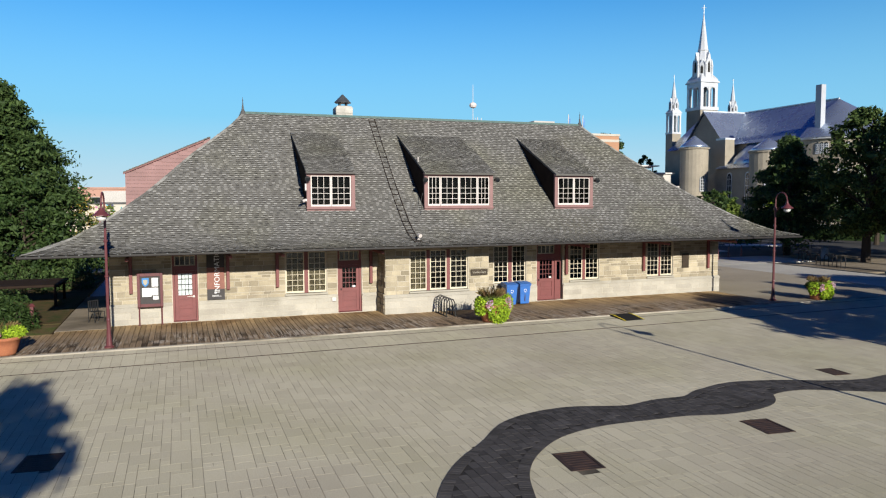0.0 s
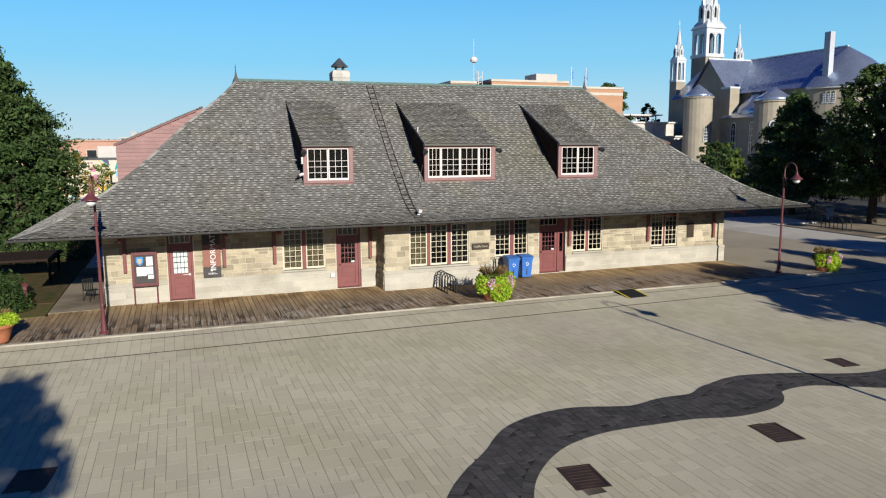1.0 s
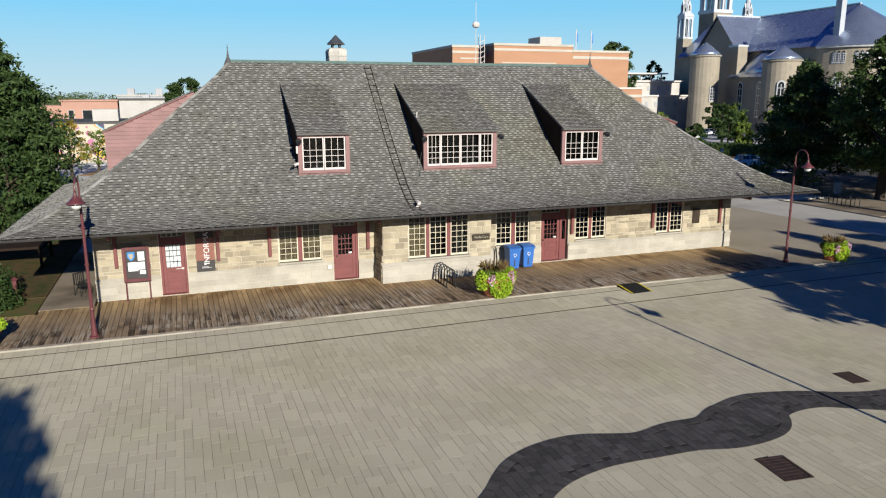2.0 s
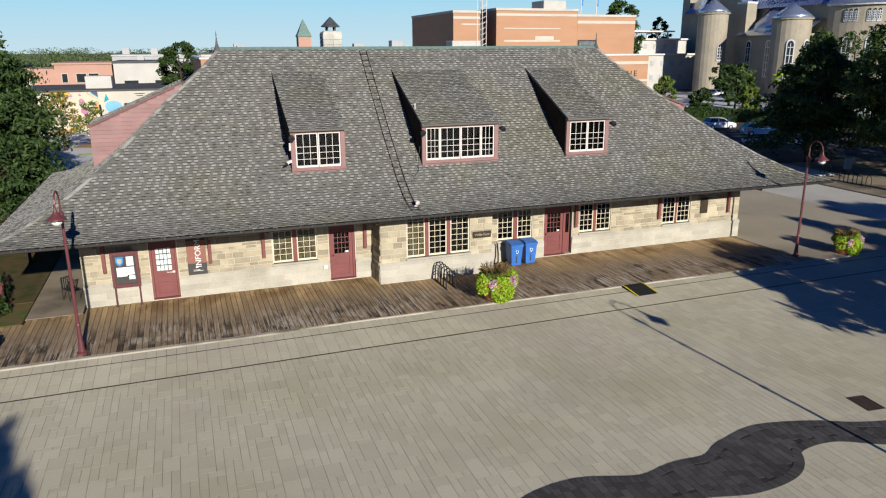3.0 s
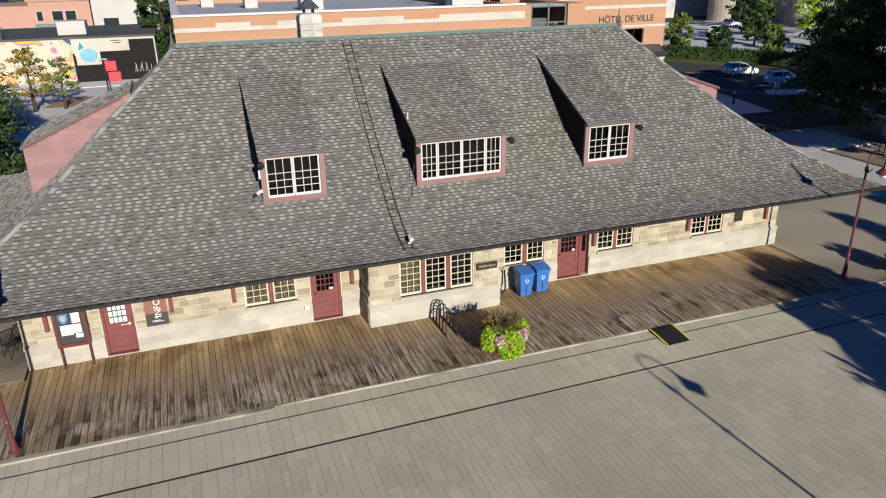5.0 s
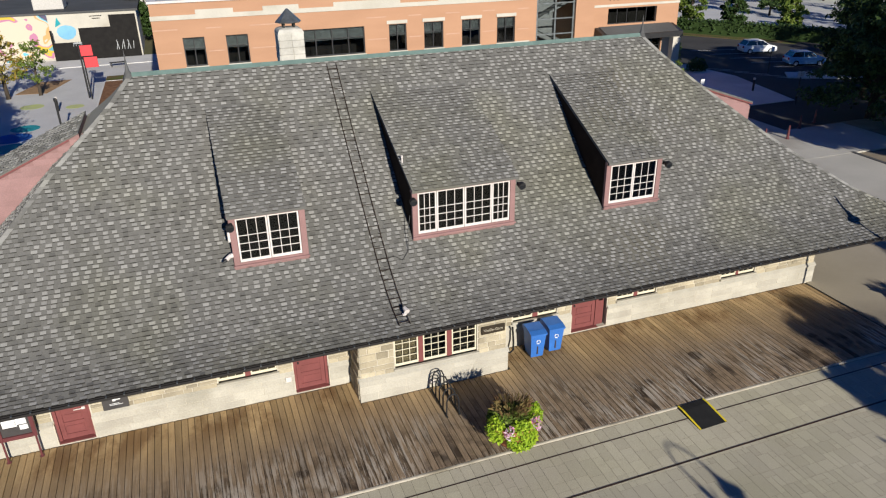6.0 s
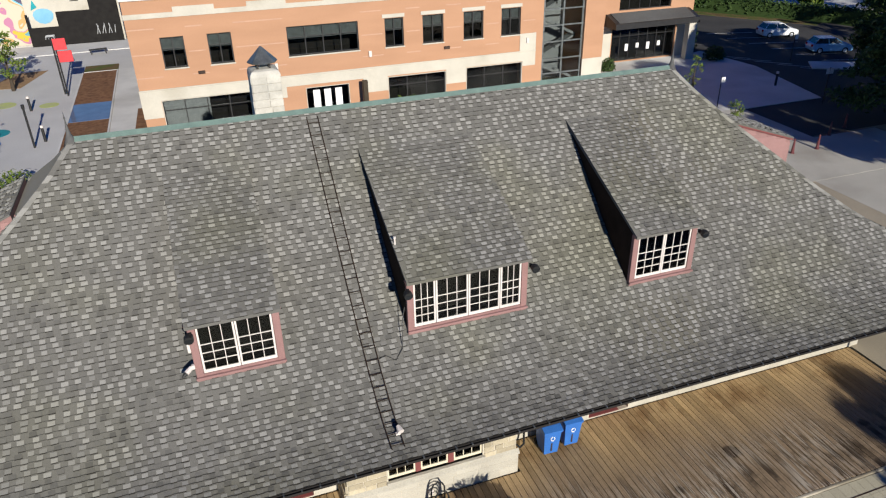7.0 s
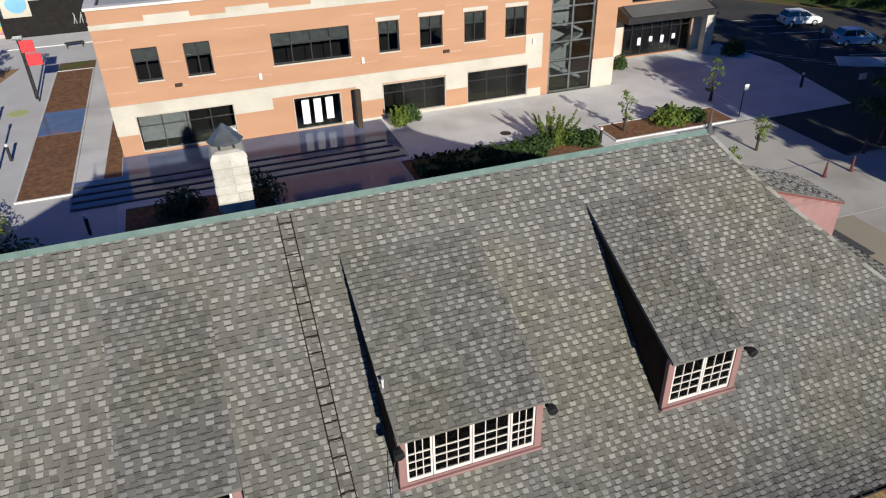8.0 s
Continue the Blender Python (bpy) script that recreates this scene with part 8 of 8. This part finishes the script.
tree((56.5, 23.5, -0.2), 8.6, 4.0, 2.0, 106, "large dark leafy street tree", "leafdark", 8000, 0.22, 0.0, "street trees", clumps=90)
tree((62.0, 14.0, -0.2), 11.0, 5.0, 2.0, 107, "large dark leafy street tree", "leafdark", 8000, 0.26, 0.0, "street trees", clumps=90)
for i, (x, y, hgt, r) in enumerate(((26.7, -22.3, 7.5, 3.4), (33.0, -21.5, 5.7, 4.2), (40.4, -20.0, 8.5, 4.2), (31.0, -28.5, 8.0, 4.5))):
    tree((x, y, PZ), hgt, r, 1.4, 120 + i, "leafy tree shading the plaza", "leafdark", 9000, 0.3, 0.0, "plaza trees", clumps=80)
tree((34.7, -20.9, PZ), 8.4, 2.5, 1.4, 126, "slender tree shading the plaza", "leafdark", 5000, 0.24, 1.0, "plaza trees", clumps=70)
tree((-2.3, -37.3, PZ), 10.4, 4.1, 0.6, 130, "dense conical tree on the plaza", "leafdark", 6000, 0.22, 1.0, "plaza trees", clumps=110)
tree((-9.2, 50.5, -0.2), 5.6, 2.0, 1.6, 131, "small street tree with yellowing leaves", "leafgold", 1300, 0.17, 0.0, "young street trees", clumps=34)
tree((-6.8, 51.0, -0.2), 4.6, 1.5, 1.5, 132, "small thin street tree", "leaflight", 900, 0.15, 0.0, "young street trees", clumps=26)
tree((-13.5, 44.0, -0.2), 5.0, 2.4, 1.0, 133, "small leafy street tree", "leaf", 1800, 0.18, 0.0, "young street trees", clumps=40)
tree((2.5, 80.0, -0.2), 10.3, 3.7, 0.9, 134, "full green tree behind the mural building", "leaf", 13000, 0.24, 0.0, "town trees", clumps=80)
tree((-19.0, 78.0, -0.2), 7.6, 3.6, 1.5, 135, "full green tree behind the mural building", "leaf", 4000, 0.26, 0.0, "town trees", clumps=60)
tree((79.2, 90.0, -0.3), 17.6, 4.4, 4.0, 140, "tall dark tree behind the town hall", "leafdark", 9000, 0.32, 0.0, "town trees", clumps=80)
tree((124.0, 140.0, -0.3), 17.2, 3.2, 3.0, 141, "tall green tree behind the town hall", "leaf", 6000, 0.34, 0.0, "town trees", clumps=60)
rt = random.Random(9)
for i, (x, y, hgt, r, mt) in enumerate(((66, 58, 5.5, 1.8, "leaflight"), (70, 55, 4.0, 1.5, "leaf"), (75, 51, 4.2, 1.6, "leaflight"), (80, 46, 5.0, 2.0, "leaf"), (84, 64, 5, 2.0, "leafdark"), (88, 70, 6.5, 2.6, "leaf"), (95, 76, 6.0, 2.4, "leaflight"), (103, 84, 6.5, 2.5, "leafdark"), (105, 92, 6.5, 2.6, "leaf"), (104, 74, 5.6, 2.6, "lime"), (90, 56, 6.0, 2.6, "leafdark"), (98, 62, 9.0, 3.8, "leafdark"), (86, 42, 8.5, 4.0, "leafdark"), (78, 34, 9.0, 4.2, "leafdark"), (72, 26, 9.0, 4.2, "leafdark"), (110, 66, 12, 4.5, "leafdark"), (84, 98, 6.0, 2.4, "leaf"), (70, 74, 5.0, 2.0, "leaf"))):
    tree((x, y, -0.3), hgt, r, hgt * 0.25, 150 + i, "leafy tree along the car park", mt, 1500, 0.3, 0.0, "car park trees", clumps=34)
for i in range(16):
    x, y = rt.uniform(-90, -18), rt.uniform(92, 170)
    tree((x, y, -0.3), rt.uniform(5, 9), rt.uniform(2.5, 4), 1.5, 200 + i, "leafy tree in the town", rt.choice(("leaf", "leaflight", "leaf")), 700, 0.5, 0.0, "town trees", clumps=24)

# woods on the horizon
rf_ = random.Random(44)
spots = []
for i in range(900):
    a = radians(rf_.uniform(-32, 74))
    dd = rf_.uniform(230, 620)
    spots.append((Vector((math.sin(a) * dd, -30 + math.cos(a) * dd, 0)), rf_.uniform(4, 7.5) * (0.85 + dd / 900), dd))


def far_spot():
    c, hgt, dd = rf_.choice(spots)
    d = Vector((rf_.gauss(0, 1), rf_.gauss(0, 1), rf_.gauss(0, 1))).normalized()
    return c + Vector((d.x * hgt * 0.9, d.y * hgt * 0.9, hgt * 0.55 + d.z * hgt * 0.5)), d


woods = leaves(190000, far_spot, 0.62, rf_).ob("distant_woods", "far")
tagged(woods, "band of green woods on the horizon", "woods", kind="stuff")
